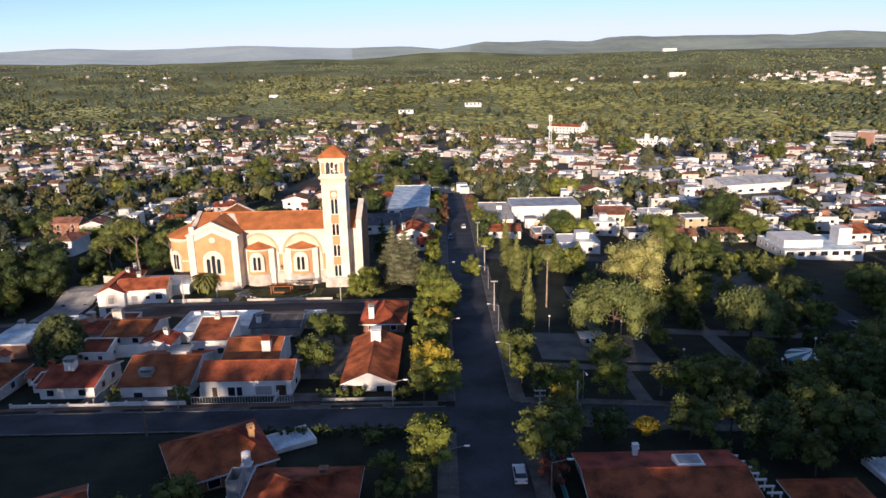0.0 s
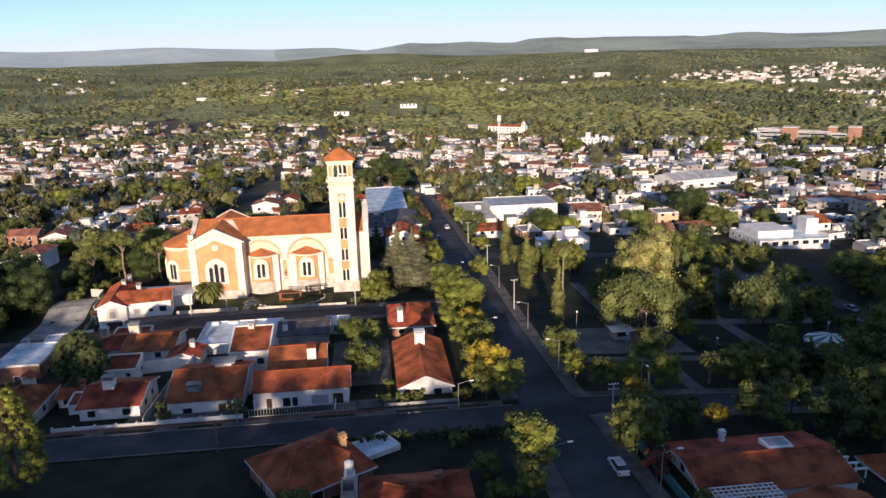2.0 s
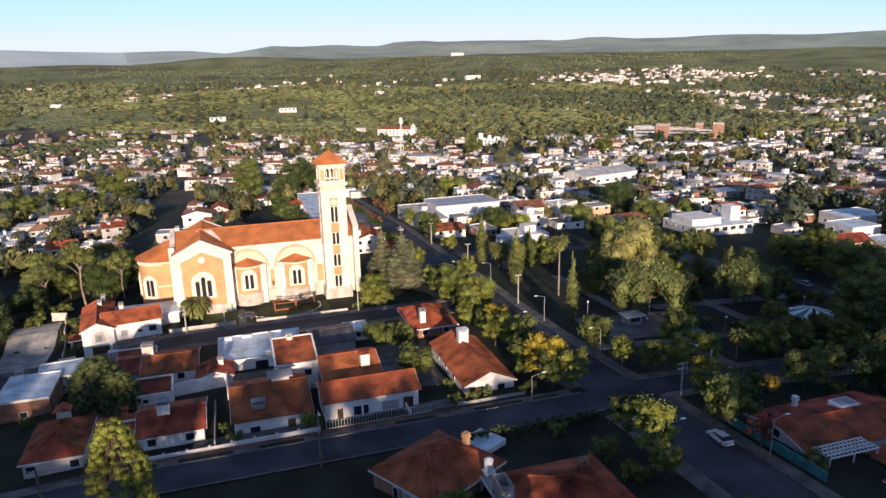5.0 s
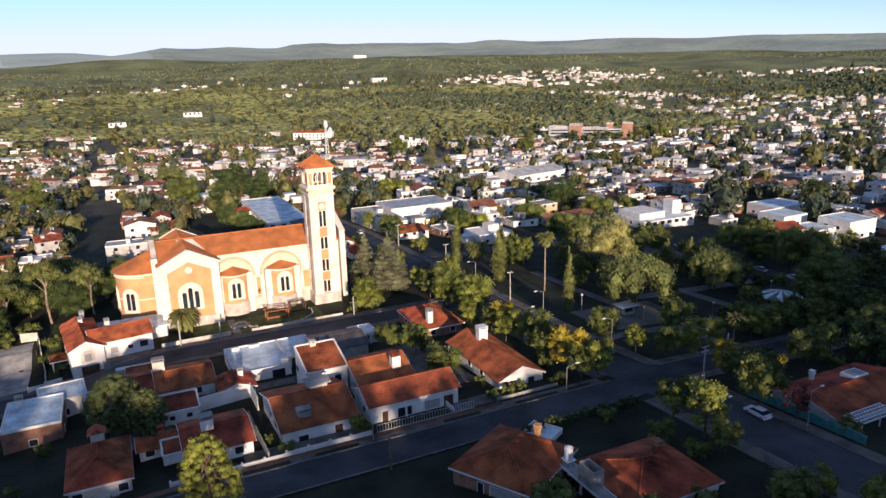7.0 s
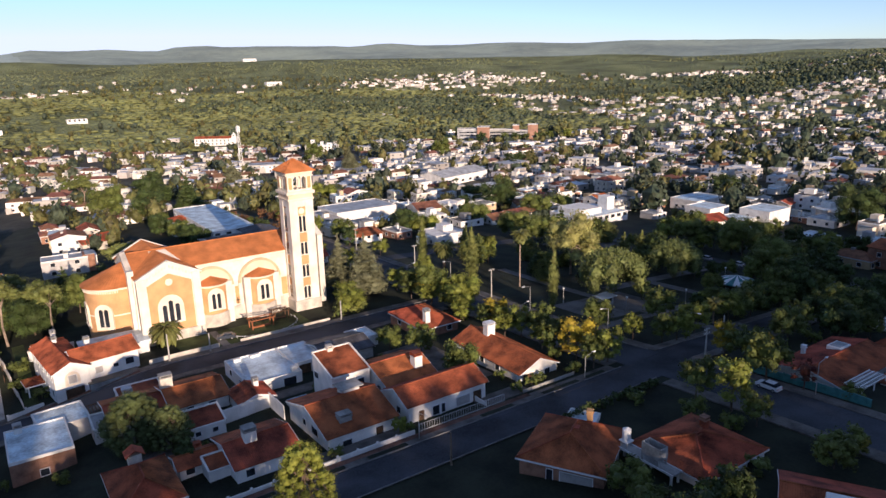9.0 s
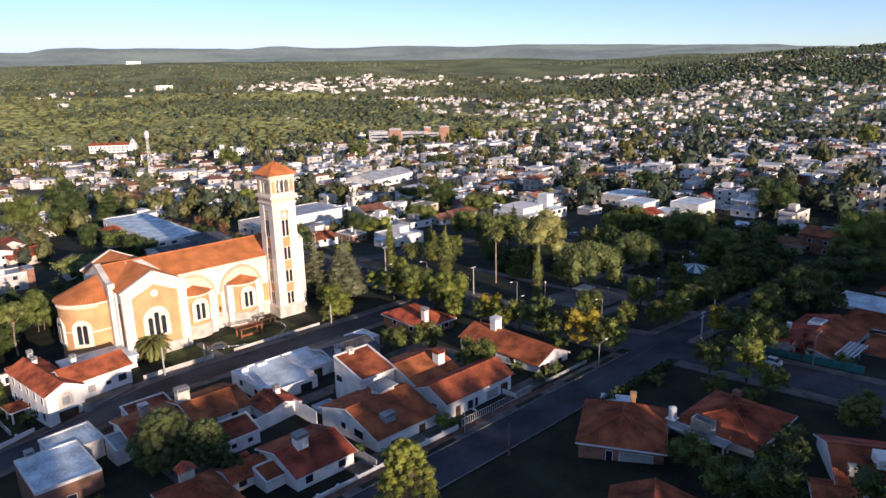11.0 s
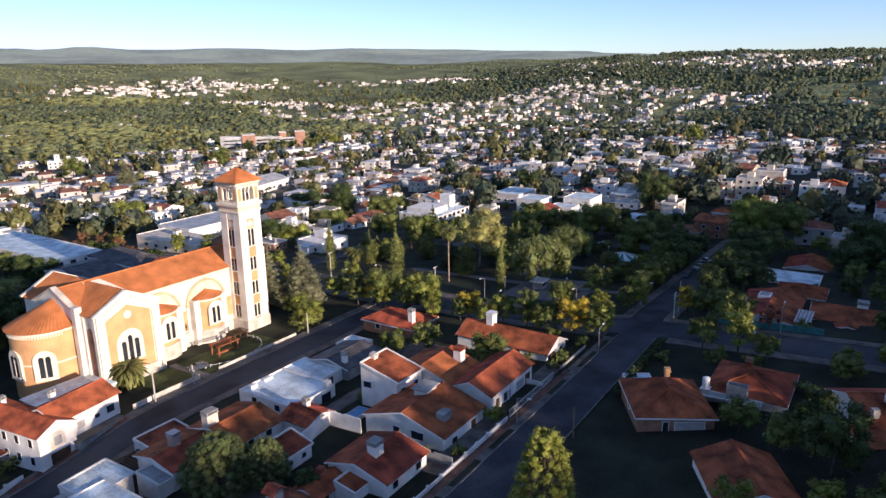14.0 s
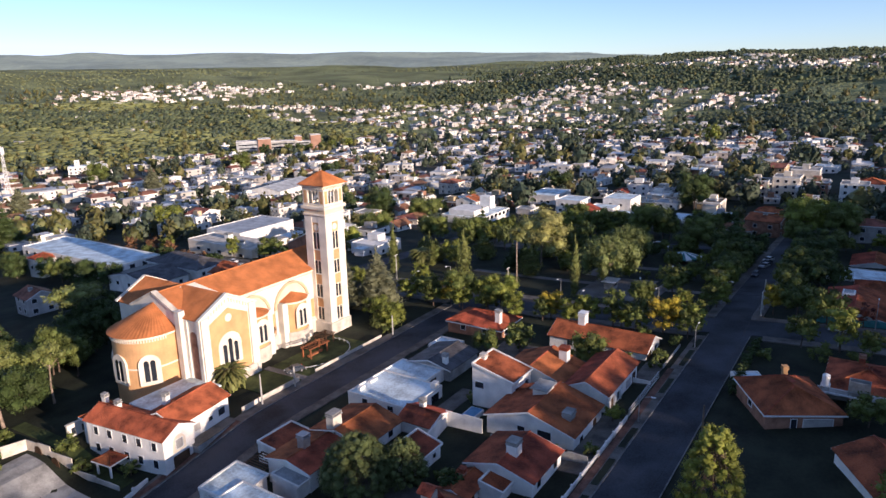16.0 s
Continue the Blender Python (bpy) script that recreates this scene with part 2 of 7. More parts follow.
def tri_mesh(name, verts, loops, per, mat):
    """A mesh of faces of `per` corners each, from numpy arrays."""
    me = bpy.data.meshes.new(name)
    nf = len(loops) // per
    me.vertices.add(len(verts)), me.loops.add(len(loops)), me.polygons.add(nf)
    me.vertices.foreach_set("co", np.asarray(verts, np.float32).ravel())
    me.loops.foreach_set("vertex_index", np.asarray(loops, np.int32))
    me.polygons.foreach_set("loop_start", np.arange(nf, dtype=np.int32) * per)
    me.polygons.foreach_set("loop_total", np.full(nf, per, np.int32))
    me.materials.append(mat)
    me.update()
    me.validate()
    return me


def part(name, data, mat, parent=None, label="", m=None):
    """Links a bmesh or mesh as one object under a thing or a part."""
    if isinstance(data, bmesh.types.BMesh):
        me = bpy.data.meshes.new(name)
        data.to_mesh(me)
        data.free()
        me.materials.append(mat)
    else:
        me = data
        if mat and not me.materials:
            me.materials.append(mat)
    ob = new(name, me)
    if m is not None:
        ob.matrix_basis = m
    ob.parent = parent
    if label:
        ob["label"] = label
    return ob


def thing(name, at, label, category, group="", rz=0.0):
    ob = new(name)
    ob.matrix_basis = pose(*at, 0, 0, rz)
    ob.empty_display_size = 0.5
    return tagged(ob, label, category, group)


def box(bm, x0, y0, z0, x1, y1, z1, bevel=0.0):
    g = bmesh.ops.create_cube(bm, size=1.0)["verts"]
    for v in g:
        v.co = Vector((x0 + (v.co.x + 0.5) * (x1 - x0), y0 + (v.co.y + 0.5) * (y1 - y0), z0 + (v.co.z + 0.5) * (z1 - z0)))
    if bevel:
        edges = list({e for v in g for e in v.link_edges})
        bmesh.ops.bevel(bm, geom=edges, offset=bevel, segments=1, affect="EDGES")
    return bm


def bx(*a, bevel=0.0):
    return box(bmesh.new(), *a, bevel=bevel)


def tube(bm, p, q, r0, r1, n=8):
    p, q = Vector(p), Vector(q)
    d = q - p
    m = Matrix.Translation((p + q) / 2) @ d.to_track_quat("Z", "Y").to_matrix().to_4x4()
    bmesh.ops.create_cone(bm, cap_ends=True, segments=n, radius1=r0, radius2=r1, depth=d.length, matrix=m)
    return bm


def prism(bm, outline, axis, a, b):
    """Extrudes a closed outline of (u, v): along y for axis 'y' (u is x, v is z), along x for 'x' (u is y), along z for 'z'."""
    put = {"y": lambda u, v, w: (u, w, v), "x": lambda u, v, w: (w, u, v), "z": lambda u, v, w: (u, v, w)}[axis]
    lo, hi = [bm.verts.new(put(u, v, a)) for u, v in outline], [bm.verts.new(put(u, v, b)) for u, v in outline]
    bm.faces.new(lo), bm.faces.new(hi)
    for i in range(len(lo)):
        j = (i + 1) % len(lo)
        bm.faces.new((lo[i], lo[j], hi[j], hi[i]))
    bmesh.ops.recalc_face_normals(bm, faces=bm.faces)
    return bm


def arch(cx, zb, w, h, n=8):
    """The outline of a round-headed opening: foot at zb, width w, height h."""
    r = w / 2
    return [(cx - r, zb)] + [(cx - r * math.cos(math.pi * i / n), zb + h - r + r * math.sin(math.pi * i / n)) for i in range(n + 1)] + [(cx + r, zb)]


def slab(bm, a, b, c, d, thick=0.14, rib=0.0, height=0.05):
    """A roof plane: eave a-b, ridge d-c above it. rib: width of one row of tiles running down the slope, as real waves."""
    a, b, c, d = map(Vector, (a, b, c, d))
    nrm = (b - a).cross(d - a).normalized()
    if nrm.z < 0:
        nrm = -nrm
    n = max(1, int(round((b - a).length / rib * 4))) if rib else 1
    n = min(n, 520)
    top, low = [], []
    for i in range(n + 1):
        f = i / n
        h = nrm * (height * abs(math.sin(math.pi * i / 4)) if rib else 0)
        e, r = a.lerp(b, f), d.lerp(c, f)
        top.append((bm.verts.new(e + h), bm.verts.new(r + h)))
        if i in (0, n):
            low.append((bm.verts.new(e - nrm * thick), bm.verts.new(r - nrm * thick)))
    for i in range(n):
        bm.faces.new((top[i][0], top[i + 1][0], top[i + 1][1], top[i][1]))
    bm.faces.new((low[0][0], low[0][1], low[1][1], low[1][0]))
    bm.faces.new([t[0] for t in top][::-1] + [low[0][0], low[1][0]])
    bm.faces.new([t[1] for t in top] + [low[1][1], low[0][1]])
    bm.faces.new((top[0][0], top[0][1], low[0][1], low[0][0]))
    bm.faces.new((top[-1][1], top[-1][0], low[1][0], low[1][1]))
    bmesh.ops.recalc_face_normals(bm, faces=bm.faces)
    return bm


# ---- ground sheet, roads, kerbs ----
M_SCRUB = material("scrub_and_grass", (0.200, 0.225, 0.100), 0.95, 0.25, 0.008, 0.11, 1.0, deep=14.0)
# town ground darkened in colour for the shade between the houses
M_TOWN = material("shaded_yards_and_lanes", (0.085, 0.08, 0.06), 0.95, 0.35, 0.03, 0.3, 0.2)
M_HILL = material("hazed_hill_grass", (0.205, 0.225, 0.150), 0.95, 0.25, 0.003, 0.03, 0.8, deep=12.0)
NEAR_ROWS = [3.0 * i for i in range(1, 118)]
while NEAR_ROWS[-1] < 4750:
    NEAR_ROWS.append(NEAR_ROWS[-1] * 1.035)
SECTORS = 300
rr_, aa_ = np.meshgrid(NEAR_ROWS, np.arange(SECTORS) * 2 * np.pi / SECTORS, indexing="ij")
gx, gy = ORIGIN[0] + 60 + rr_ * np.sin(aa_), ORIGIN[1] + 80 + rr_ * np.cos(aa_)
gv = np.stack([gx, gy, terrain(gx, gy)], -1).reshape(-1, 3)
gf, gm = [], []
HAZE_FROM = 3150
last = [i for i, r in enumerate(NEAR_ROWS) if r < HAZE_FROM][-1]
quad = lambda i, j: (i * SECTORS + j, i * SECTORS + (j + 1) % SECTORS, (i + 1) * SECTORS + (j + 1) % SECTORS, (i + 1) * SECTORS + j)
for i in range(last):
    for j in range(SECTORS):
        gf.append(quad(i, j))
        fx, fy = gx[i, j] - ORIGIN[0], gy[i, j] - ORIGIN[1]
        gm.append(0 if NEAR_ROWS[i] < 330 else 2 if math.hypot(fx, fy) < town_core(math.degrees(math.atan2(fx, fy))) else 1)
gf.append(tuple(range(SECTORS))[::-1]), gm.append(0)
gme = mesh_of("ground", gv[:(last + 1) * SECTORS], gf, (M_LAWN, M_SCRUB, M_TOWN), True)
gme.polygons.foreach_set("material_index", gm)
ground = tagged(new("ground", gme), "rolling ground of lawns, scrub and wooded hills", "ground", kind="structure")
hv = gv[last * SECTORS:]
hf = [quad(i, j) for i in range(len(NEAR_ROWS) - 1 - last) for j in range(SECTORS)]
M_RANGE = material("hazed_far_range", (0.25, 0.27, 0.22), 0.95, 0.15, 0.003, 0.02, 0.6, deep=12.0)
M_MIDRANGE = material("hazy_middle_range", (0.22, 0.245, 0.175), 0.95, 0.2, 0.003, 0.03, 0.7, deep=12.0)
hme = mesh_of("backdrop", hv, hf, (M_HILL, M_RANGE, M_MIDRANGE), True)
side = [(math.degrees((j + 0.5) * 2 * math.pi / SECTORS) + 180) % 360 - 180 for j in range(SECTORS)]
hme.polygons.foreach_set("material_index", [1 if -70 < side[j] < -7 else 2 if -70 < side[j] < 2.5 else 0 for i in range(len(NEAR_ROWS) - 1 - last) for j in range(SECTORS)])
tagged(new("backdrop", hme), "distant hill ranges paled by a painted haze glow", "backdrop", kind="structure")
# bluish emission stands in for air haze, stronger on the farther ranges
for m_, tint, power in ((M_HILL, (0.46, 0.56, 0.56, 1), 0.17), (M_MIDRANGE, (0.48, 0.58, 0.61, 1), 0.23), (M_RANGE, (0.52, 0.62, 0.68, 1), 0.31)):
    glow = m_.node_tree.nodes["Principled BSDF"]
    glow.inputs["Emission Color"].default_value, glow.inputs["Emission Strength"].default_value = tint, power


def strip(name, x0, y0, x1, y1, lift, mat, label, category, step=3.0, thick=0.3, kind="structure"):
    """A flat-laid sheet over the ground between two corners, lifted, with side faces."""
    nx, ny = max(1, int((x1 - x0) / step)), max(1, int((y1 - y0) / step))
    xs, ys = np.linspace(x0, x1, nx + 1), np.linspace(y0, y1, ny + 1)
    X, Y = np.meshgrid(xs, ys, indexing="ij")
    Z = terrain(X, Y) + lift
    v = np.stack([X, Y, Z], -1).reshape(-1, 3).tolist()
    idx = lambda i, j: i * (ny + 1) + j
    f = [(idx(i, j), idx(i + 1, j), idx(i + 1, j + 1), idx(i, j + 1)) for i in range(nx) for j in range(ny)]
    rim = [idx(i, 0) for i in range(nx + 1)] + [idx(nx, j) for j in range(1, ny + 1)] + [idx(i, ny) for i in range(nx - 1, -1, -1)] + [idx(0, j) for j in range(ny - 1, 0, -1)]
    base = len(v)
    v += [(v[i][0], v[i][1], v[i][2] - thick) for i in rim]
    for a in range(len(rim)):
        b = (a + 1) % len(rim)
        f.append((rim[b], rim[a], base + a, base + b))
    ob = new(name, mesh_of(name, v, f, (mat,)))
    return tagged(ob, label, category, kind=kind)


strip("road", 1.5, -40, 11.5, 560, 0.10, M_ASPHALT, "long straight asphalt street in shade", "road")
strip("road", -230, 100.5, 1.5, 109.2, 0.10, M_ASPHALT, "asphalt cross street with light patches", "road")
strip("road", 11.5, 102.4, 210, 110.4, 0.10, M_ASPHALT, "asphalt side street beside the park", "road")
strip("road", -230, 168.0, 1.5, 175.5, 0.10, M_ASPHALT, "narrow asphalt street below the church", "road")
for x0, y0, x1, y1 in ((-230, 109.2, -1.5, 111.6), (-230, 165.8, -2, 168), (-230, 175.5, -2, 178), (-1.4, 111.6, 1.5, 165.8), (-1.4, 178, 1.5, 560), (11.5, 112.6, 14.0, 560), (11.6, 110.4, 200, 112.6), (-1.4, -40, 1.5, 98.2), (11.5, -40, 14, 100.2), (11.5, 100.2, 200, 102.4)):
    strip("pavement", x0, y0, x1, y1, 0.22, M_PAVE, "paved footway with a stone kerb", "pavement")
strip("pavement", -82, 110.7, -22, 112.0, 0.235, M_REDPAVE, "brick-red paved footway along the fences", "pavement")
strip("pavement", -98, 175.9, -76, 177.2, 0.235, M_REDPAVE, "brick-red paved footway below the white house", "pavement")
for x0, x1 in ((-80, -71), (-68, -60), (-56, -49), (-34, -27), (-20, -11), (-9, -4)):
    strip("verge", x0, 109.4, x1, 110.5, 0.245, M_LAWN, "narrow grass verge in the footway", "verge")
for x0, y0, x1, y1 in ((-66, 113, -46, 117), (-31, 113, -20, 117), (-66, 142, -46, 145.5), (-85, 129, -79, 146), (-32, 124, -20, 150)):
    strip("yard", x0, y0, x1, y1, 0.1, M_PAVE, "paved yard between the houses", "yard")
for x0, y0, x1, y1 in ((-230, 109.05, 0, 109.2), (-230, 100.5, 0, 100.65), (1.5, 111.6, 1.65, 165), (11.35, 112, 11.5, 560), (13, 110.25, 200, 110.4), (13, 102.4, 200, 102.55), (-230, 175.35, 0, 175.5), (1.5, 178, 1.65, 560)):
    strip("kerb", x0, y0, x1, y1, 0.25, M_KERB, "pale stone kerb along the street", "kerb")
strip("path", 14.5, 128, 60, 131, 0.06, M_PATH, "sandy park path", "path")
strip("path", 34, 112.6, 37, 190, 0.05, M_PATH, "sandy park path", "path")
strip("plaza", 20, 133, 45, 150, 0.08, M_PATH, "paved square inside the park", "plaza")
strip("path", 60, 112.6, 63.5, 172, 0.05, M_PATH, "sandy park path", "path")
strip("path", 45, 152, 100, 156, 0.07, M_PATH, "sandy park path", "path")
strip("road", 100, 110.4, 107, 330, 0.1, M_ASPHALT, "asphalt street on the far side of the park", "road")
strip("plaza", 74, 176, 99, 214, 0.07, M_PATH, "open paved square at the park corner", "plaza")
strip("road", 11.5, 222, 100, 229, 0.1, M_ASPHALT, "asphalt street behind the park", "road")
strip("yard", -113, 176, -101.5, 203, 0.12, M_CONC, "smooth grey concrete yard", "yard")


# ---- church ----
CH = Vector((-50.0, 200.0, -12.3))
church = thing("church", CH, "cream and orange plastered church with clay tile roofs", "church")


def cpart(name, bm, mat, parent=church, label=""):
    bmesh.ops.translate(bm, verts=bm.verts, vec=-CH)
    return part(name, bm, mat, parent, label)


def lancets(wall, cx, zb, count, w, h, gap, mid, y, parent, name="window"):
    """A group of round-headed windows in a wall that faces -y, with a raised surround."""
    span = count * w + (count - 1) * gap
    win = cpart(name, prism(bmesh.new(), arch(cx, zb - 0.5, span + 2.0, h + mid + 1.9, 12), "y", y - 0.10, y), M_CREAM, parent, "cream arched window surround")
    for i in range(count):
        hh = h + (mid if count == 3 and i == 1 else 0)
        x = cx - span / 2 + w / 2 + i * (w + gap)
        cpart("pane", prism(bmesh.new(), arch(x, zb, w, hh), "y", y - 0.14, y - 0.03), M_GLASS, win)
        for s in (-1, 1):
            cpart("mullion", bx(x + s * (w / 2 + 0.06) - 0.08, y - 0.24, zb, x + s * (w / 2 + 0.06) + 0.08, y - 0.10, zb + hh - w / 2), M_CHURCH, win)
    cpart("sill", bx(cx - span / 2 - 0.7, y - 0.3, zb - 0.25, cx + span / 2 + 0.7, y, zb), M_CHURCH, win)
    return win


ZB = -13.6
# nave
cpart("nave_wall", prism(bmesh.new(), [(196.4, ZB), (211.2, ZB), (211.2, 4.4), (203.8, 7.7), (196.4, 4.4)], "x", -71.5, -24.5), M_CHURCH)
for q in (((-58.2, 195.9, 4.35), (-24.5, 195.9, 4.35), (-24.5, 203.8, 8.0), (-62, 203.8, 8.0)),
          ((-71.5, 211.7, 4.35), (-24.5, 211.7, 4.35), (-24.5, 203.8, 8.0), (-71.5, 203.8, 8.0)),
          ((-71.2, 195.9, 4.35), (-66, 195.9, 4.35), (-66, 203.8, 8.0), (-71.2, 203.8, 8.0))):
    cpart("roof_slope", slab(bmesh.new(), *q, 0.2, 0.33, 0.05), M_TILE_CH)
cpart("ridge_tiles", tube(bmesh.new(), (-71, 203.8, 8.05), (-24.5, 203.8, 8.05), 0.16, 0.16), M_TILE_CH)
eave = bx(-57.4, 196.05, 3.75, -33.4, 196.4, 4.2)
for i in range(40):
    box(eave, -57.2 + i * 0.6, 196.1, 3.4, -56.95 + i * 0.6, 196.4, 3.75)
cpart("corbel_band", eave, M_CREAM)["kind"] = "stuff"
cpart("plinth", bx(-58, 196.0, ZB, -33, 196.4, -8.3), M_STONE, label="pale stone base course")
# front gable wall at the street end
cpart("facade", prism(bmesh.new(), [(194.6, ZB), (213, ZB), (213, 7.2), (203.8, 11.4), (194.6, 7.2)], "x", -24.5, -23.3), M_BRICKWALL, label="gabled brick street front")
for y in (194.3, 213.3):
    cpart("coping", slab(bmesh.new(), (-24.7, y, 7.15), (-24.7, 203.8, 11.5), (-23.1, 203.8, 11.5), (-23.1, y, 7.15), 0.3), M_CHURCH)
cpart("corner_pier", bx(-24.7, 194.4, ZB, -23.2, 196, 7.0), M_CHURCH)
# blind arches and side chapels
for cx in (-53.5, -40.9):
    bm = bmesh.new()
    fan = [math.pi * i / 24 for i in range(25)]
    arc = [(cx + 5.75 * math.cos(a), -2.5 + 5.75 * math.sin(a)) for a in fan] + [(cx + 5.15 * math.cos(a), -2.5 + 5.15 * math.sin(a)) for a in fan[::-1]]
    lo, hi = [bm.verts.new((u, 196.0, v)) for u, v in arc], [bm.verts.new((u, 196.4, v)) for u, v in arc]
    for i in range(50):
        j = (i + 1) % 50
        bm.faces.new((lo[i], lo[j], hi[j], hi[i]))
    for i in range(24):
        bm.faces.new((lo[i], lo[49 - i], lo[48 - i], lo[i + 1]))
    bmesh.ops.recalc_face_normals(bm, faces=bm.faces)
    # tan ring, deepened in colour to stand for the groove's shadow line
    cpart("blind_arch", bm, M_SAND, label="sand arch moulding darkened for its shadow line")
    # the buff of this field carries the shade under the arch
    cpart("arch_field", prism(bmesh.new(), [(cx + 5.15 * math.cos(a), -2.5 + 5.15 * math.sin(a)) for a in fan], "y", 196.36, 196.39), M_FIELD)
    for s in (-1, 1):
        pier = bx(cx + s * 5.45 - 0.32, 196.0, -8.3, cx + s * 5.45 + 0.32, 196.4, -2.5)
        cpart("pilaster", pier, M_CHURCH)
        cpart("pier", bx(cx + s * 3.75 - 0.95, 194.6, ZB, cx + s * 3.75 + 0.95, 196.4, -1.0, bevel=0.05), M_CHURCH)
    ring = [(cx + 3.7 * math.cos(a), 196.4 - 3.3 * math.sin(a)) for a in [math.pi * i / 14 for i in range(15)]]
    chapel = cpart("chapel", prism(bmesh.new(), ring, "z", -8.4, -1.1), M_ORANGE, label="orange bowed side chapel")
    cpart("chapel_base", prism(bmesh.new(), [(cx + (x - cx) * 1.08, 196.4 + (y - 196.4) * 1.08) for x, y in ring], "z", ZB, -8.4), M_STONE, chapel)
    cpart("chapel_cornice", prism(bmesh.new(), [(cx + (x - cx) * 1.07, 196.4 + (y - 196.4) * 1.07) for x, y in ring], "z", -1.4, -1.0), M_CREAM, chapel)
    bm = bmesh.new()
    apex = bm.verts.new((cx, 196.35, 0.75))
    low = [bm.verts.new((cx + (x - cx) * 1.12, 196.4 + (y - 196.4) * 1.12, -0.85)) for x, y in ring]
    for i in range(14):
        bm.faces.new((low[i], low[i + 1], apex))
    bm.faces.new(low[::-1])
    cpart("chapel_roof", bm, M_TILE_CH, chapel)
    lancets(None, cx, -7.0, 2, 0.9, 3.9, 0.4, 0, 193.08, chapel)
for x, w in ((-47.2, 0.55), (-34.2, 0.8)):
    cpart("panel", bx(x - w, 196.34, -8.0, x + w, 196.38, -3.2), M_ORANGE, label="orange plaster panel")
cross = bx(-47.3, 196.1, -7.8, -47.1, 196.25, -6.2)
box(cross, -47.7, 196.1, -7.0, -46.7, 196.25, -6.8)
cpart("cross", cross, M_WOODD, label="dark wall cross")
# transept
cpart("transept_wall", prism(bmesh.new(), [(-71.6, ZB), (-57.7, ZB), (-57.7, 4.4), (-64.7, 7.7), (-71.6, 4.4)], "y", 190.4, 217.2), M_CHURCH)
for x in (-72.1, -57.2):
    cpart("roof_slope", slab(bmesh.new(), (x, 190.5, 4.2), (x, 217.4, 4.2), (-64.7, 217.4, 7.95), (-64.7, 190.5, 7.95), 0.2, 0.33, 0.05), M_TILE_CH)
for y in (190.1, 216.9):
    for x in (-72.3, -57.0):
        cpart("coping", slab(bmesh.new(), (x, y, 4.35), (x, y + 0.75, 4.35), (-64.7, y + 0.75, 8.2), (-64.7, y, 8.2), 0.35), M_CHURCH)
cpart("panel", prism(bmesh.new(), [(-69.8, -9.3), (-59.6, -9.3), (-59.6, 2.6), (-64.7, 5.0), (-69.8, 2.6)], "y", 190.34, 190.4), M_ORANGE, label="orange plaster gable panel")
for x in (-71.7, -59.4):
    cpart("corner_pier", bx(x, 190.0, ZB, x + 1.8, 190.4, 4.4), M_CHURCH)
dent = bmesh.new()
for i in range(9):
    for s in (-1, 1):
        u = -64.7 + s * (0.5 + i * 0.72)
        zz = 7.2 - abs(u + 64.7) * 0.5
        box(dent, u - 0.16, 190.1, zz - 0.75, u + 0.16, 190.4, zz)
cpart("corbel_band", dent, M_CREAM)["kind"] = "stuff"
cpart("plinth", bx(-71.9, 189.9, ZB, -57.5, 190.4, -9.3), M_STONE, label="pale stone base course")
big = lancets(None, -65.0, -6.9, 3, 1.05, 4.3, 0.4, 1.0, 190.34, church)
med = bmesh.new()
tube(med, (-64.8, 190.22, 2.9), (-64.8, 190.36, 2.9), 0.85, 0.85, 16)
cpart("medallion", med, M_CREAM)
# west face of the transept, with a tall niche
cpart("niche", prism(bmesh.new(), arch(192.9, -9.0, 1.9, 10.5), "x", -71.66, -71.6), M_BRICKWALL, label="tall brown arched niche")
for y in (190.4, 194.3):
    cpart("pilaster", bx(-71.95, y, ZB, -71.6, y + 0.9, 4.0), M_CHURCH)
# choir gable with coping, and the apse
for y in (195.6, 212.0):
    cpart("coping", slab(bmesh.new(), (-72.6, y, 4.6), (-71.3, y, 4.6), (-71.3, 203.8, 8.6), (-72.6, 203.8, 8.6), 0.45), M_STONE, label="weathered stone gable coping")
cpart("choir_gable", prism(bmesh.new(), [(196.0, ZB), (211.6, ZB), (211.6, 4.4), (203.8, 8.1), (196.0, 4.4)], "x", -72.4, -71.5), M_CHURCH)
cpart("corner_pier", bx(-72.9, 195.2, ZB, -71.4, 196.6, 5.6), M_CHURCH)


def apse_ring(r, n=28):
    return [(-72.4, 203.8 - r)] + [(-74.8 - r * math.sin(math.pi * i / n), 203.8 - r * math.cos(math.pi * i / n)) for i in range(n + 1)] + [(-72.4, 203.8 + r)]


apse = cpart("apse", prism(bmesh.new(), apse_ring(6.6), "z", ZB, 1.5), M_ORANGE, label="orange rounded apse")
cpart("apse_cornice", prism(bmesh.new(), apse_ring(6.85), "z", 1.2, 1.7), M_CREAM, apse)
adent = bmesh.new()
for i in range(40):
    a = math.pi * (i + 0.5) / 40
    g = bmesh.ops.create_cube(adent, size=1.0, matrix=Matrix.Translation((-74.8 - 6.68 * math.sin(a), 203.8 - 6.68 * math.cos(a), 0.9)) @ Matrix.Rotation(-a, 4, "Z") @ Matrix.Diagonal((0.26, 0.34, 0.6, 1)))
cpart("corbel_band", adent, M_CREAM, apse)["kind"] = "stuff"
bm = bmesh.new()
ring = apse_ring(7.3, 56)
apex = bm.verts.new((-72.35, 203.8, 6.3))
low = [bm.verts.new((x, y, 1.72 + (0.08 if i % 2 else 0))) for i, (x, y) in enumerate(ring)]
for i in range(len(low) - 1):
    bm.faces.new((low[i], low[i + 1], apex))
bm.faces.new(low)
cpart("apse_roof", bm, M_TILE_CH, apse)
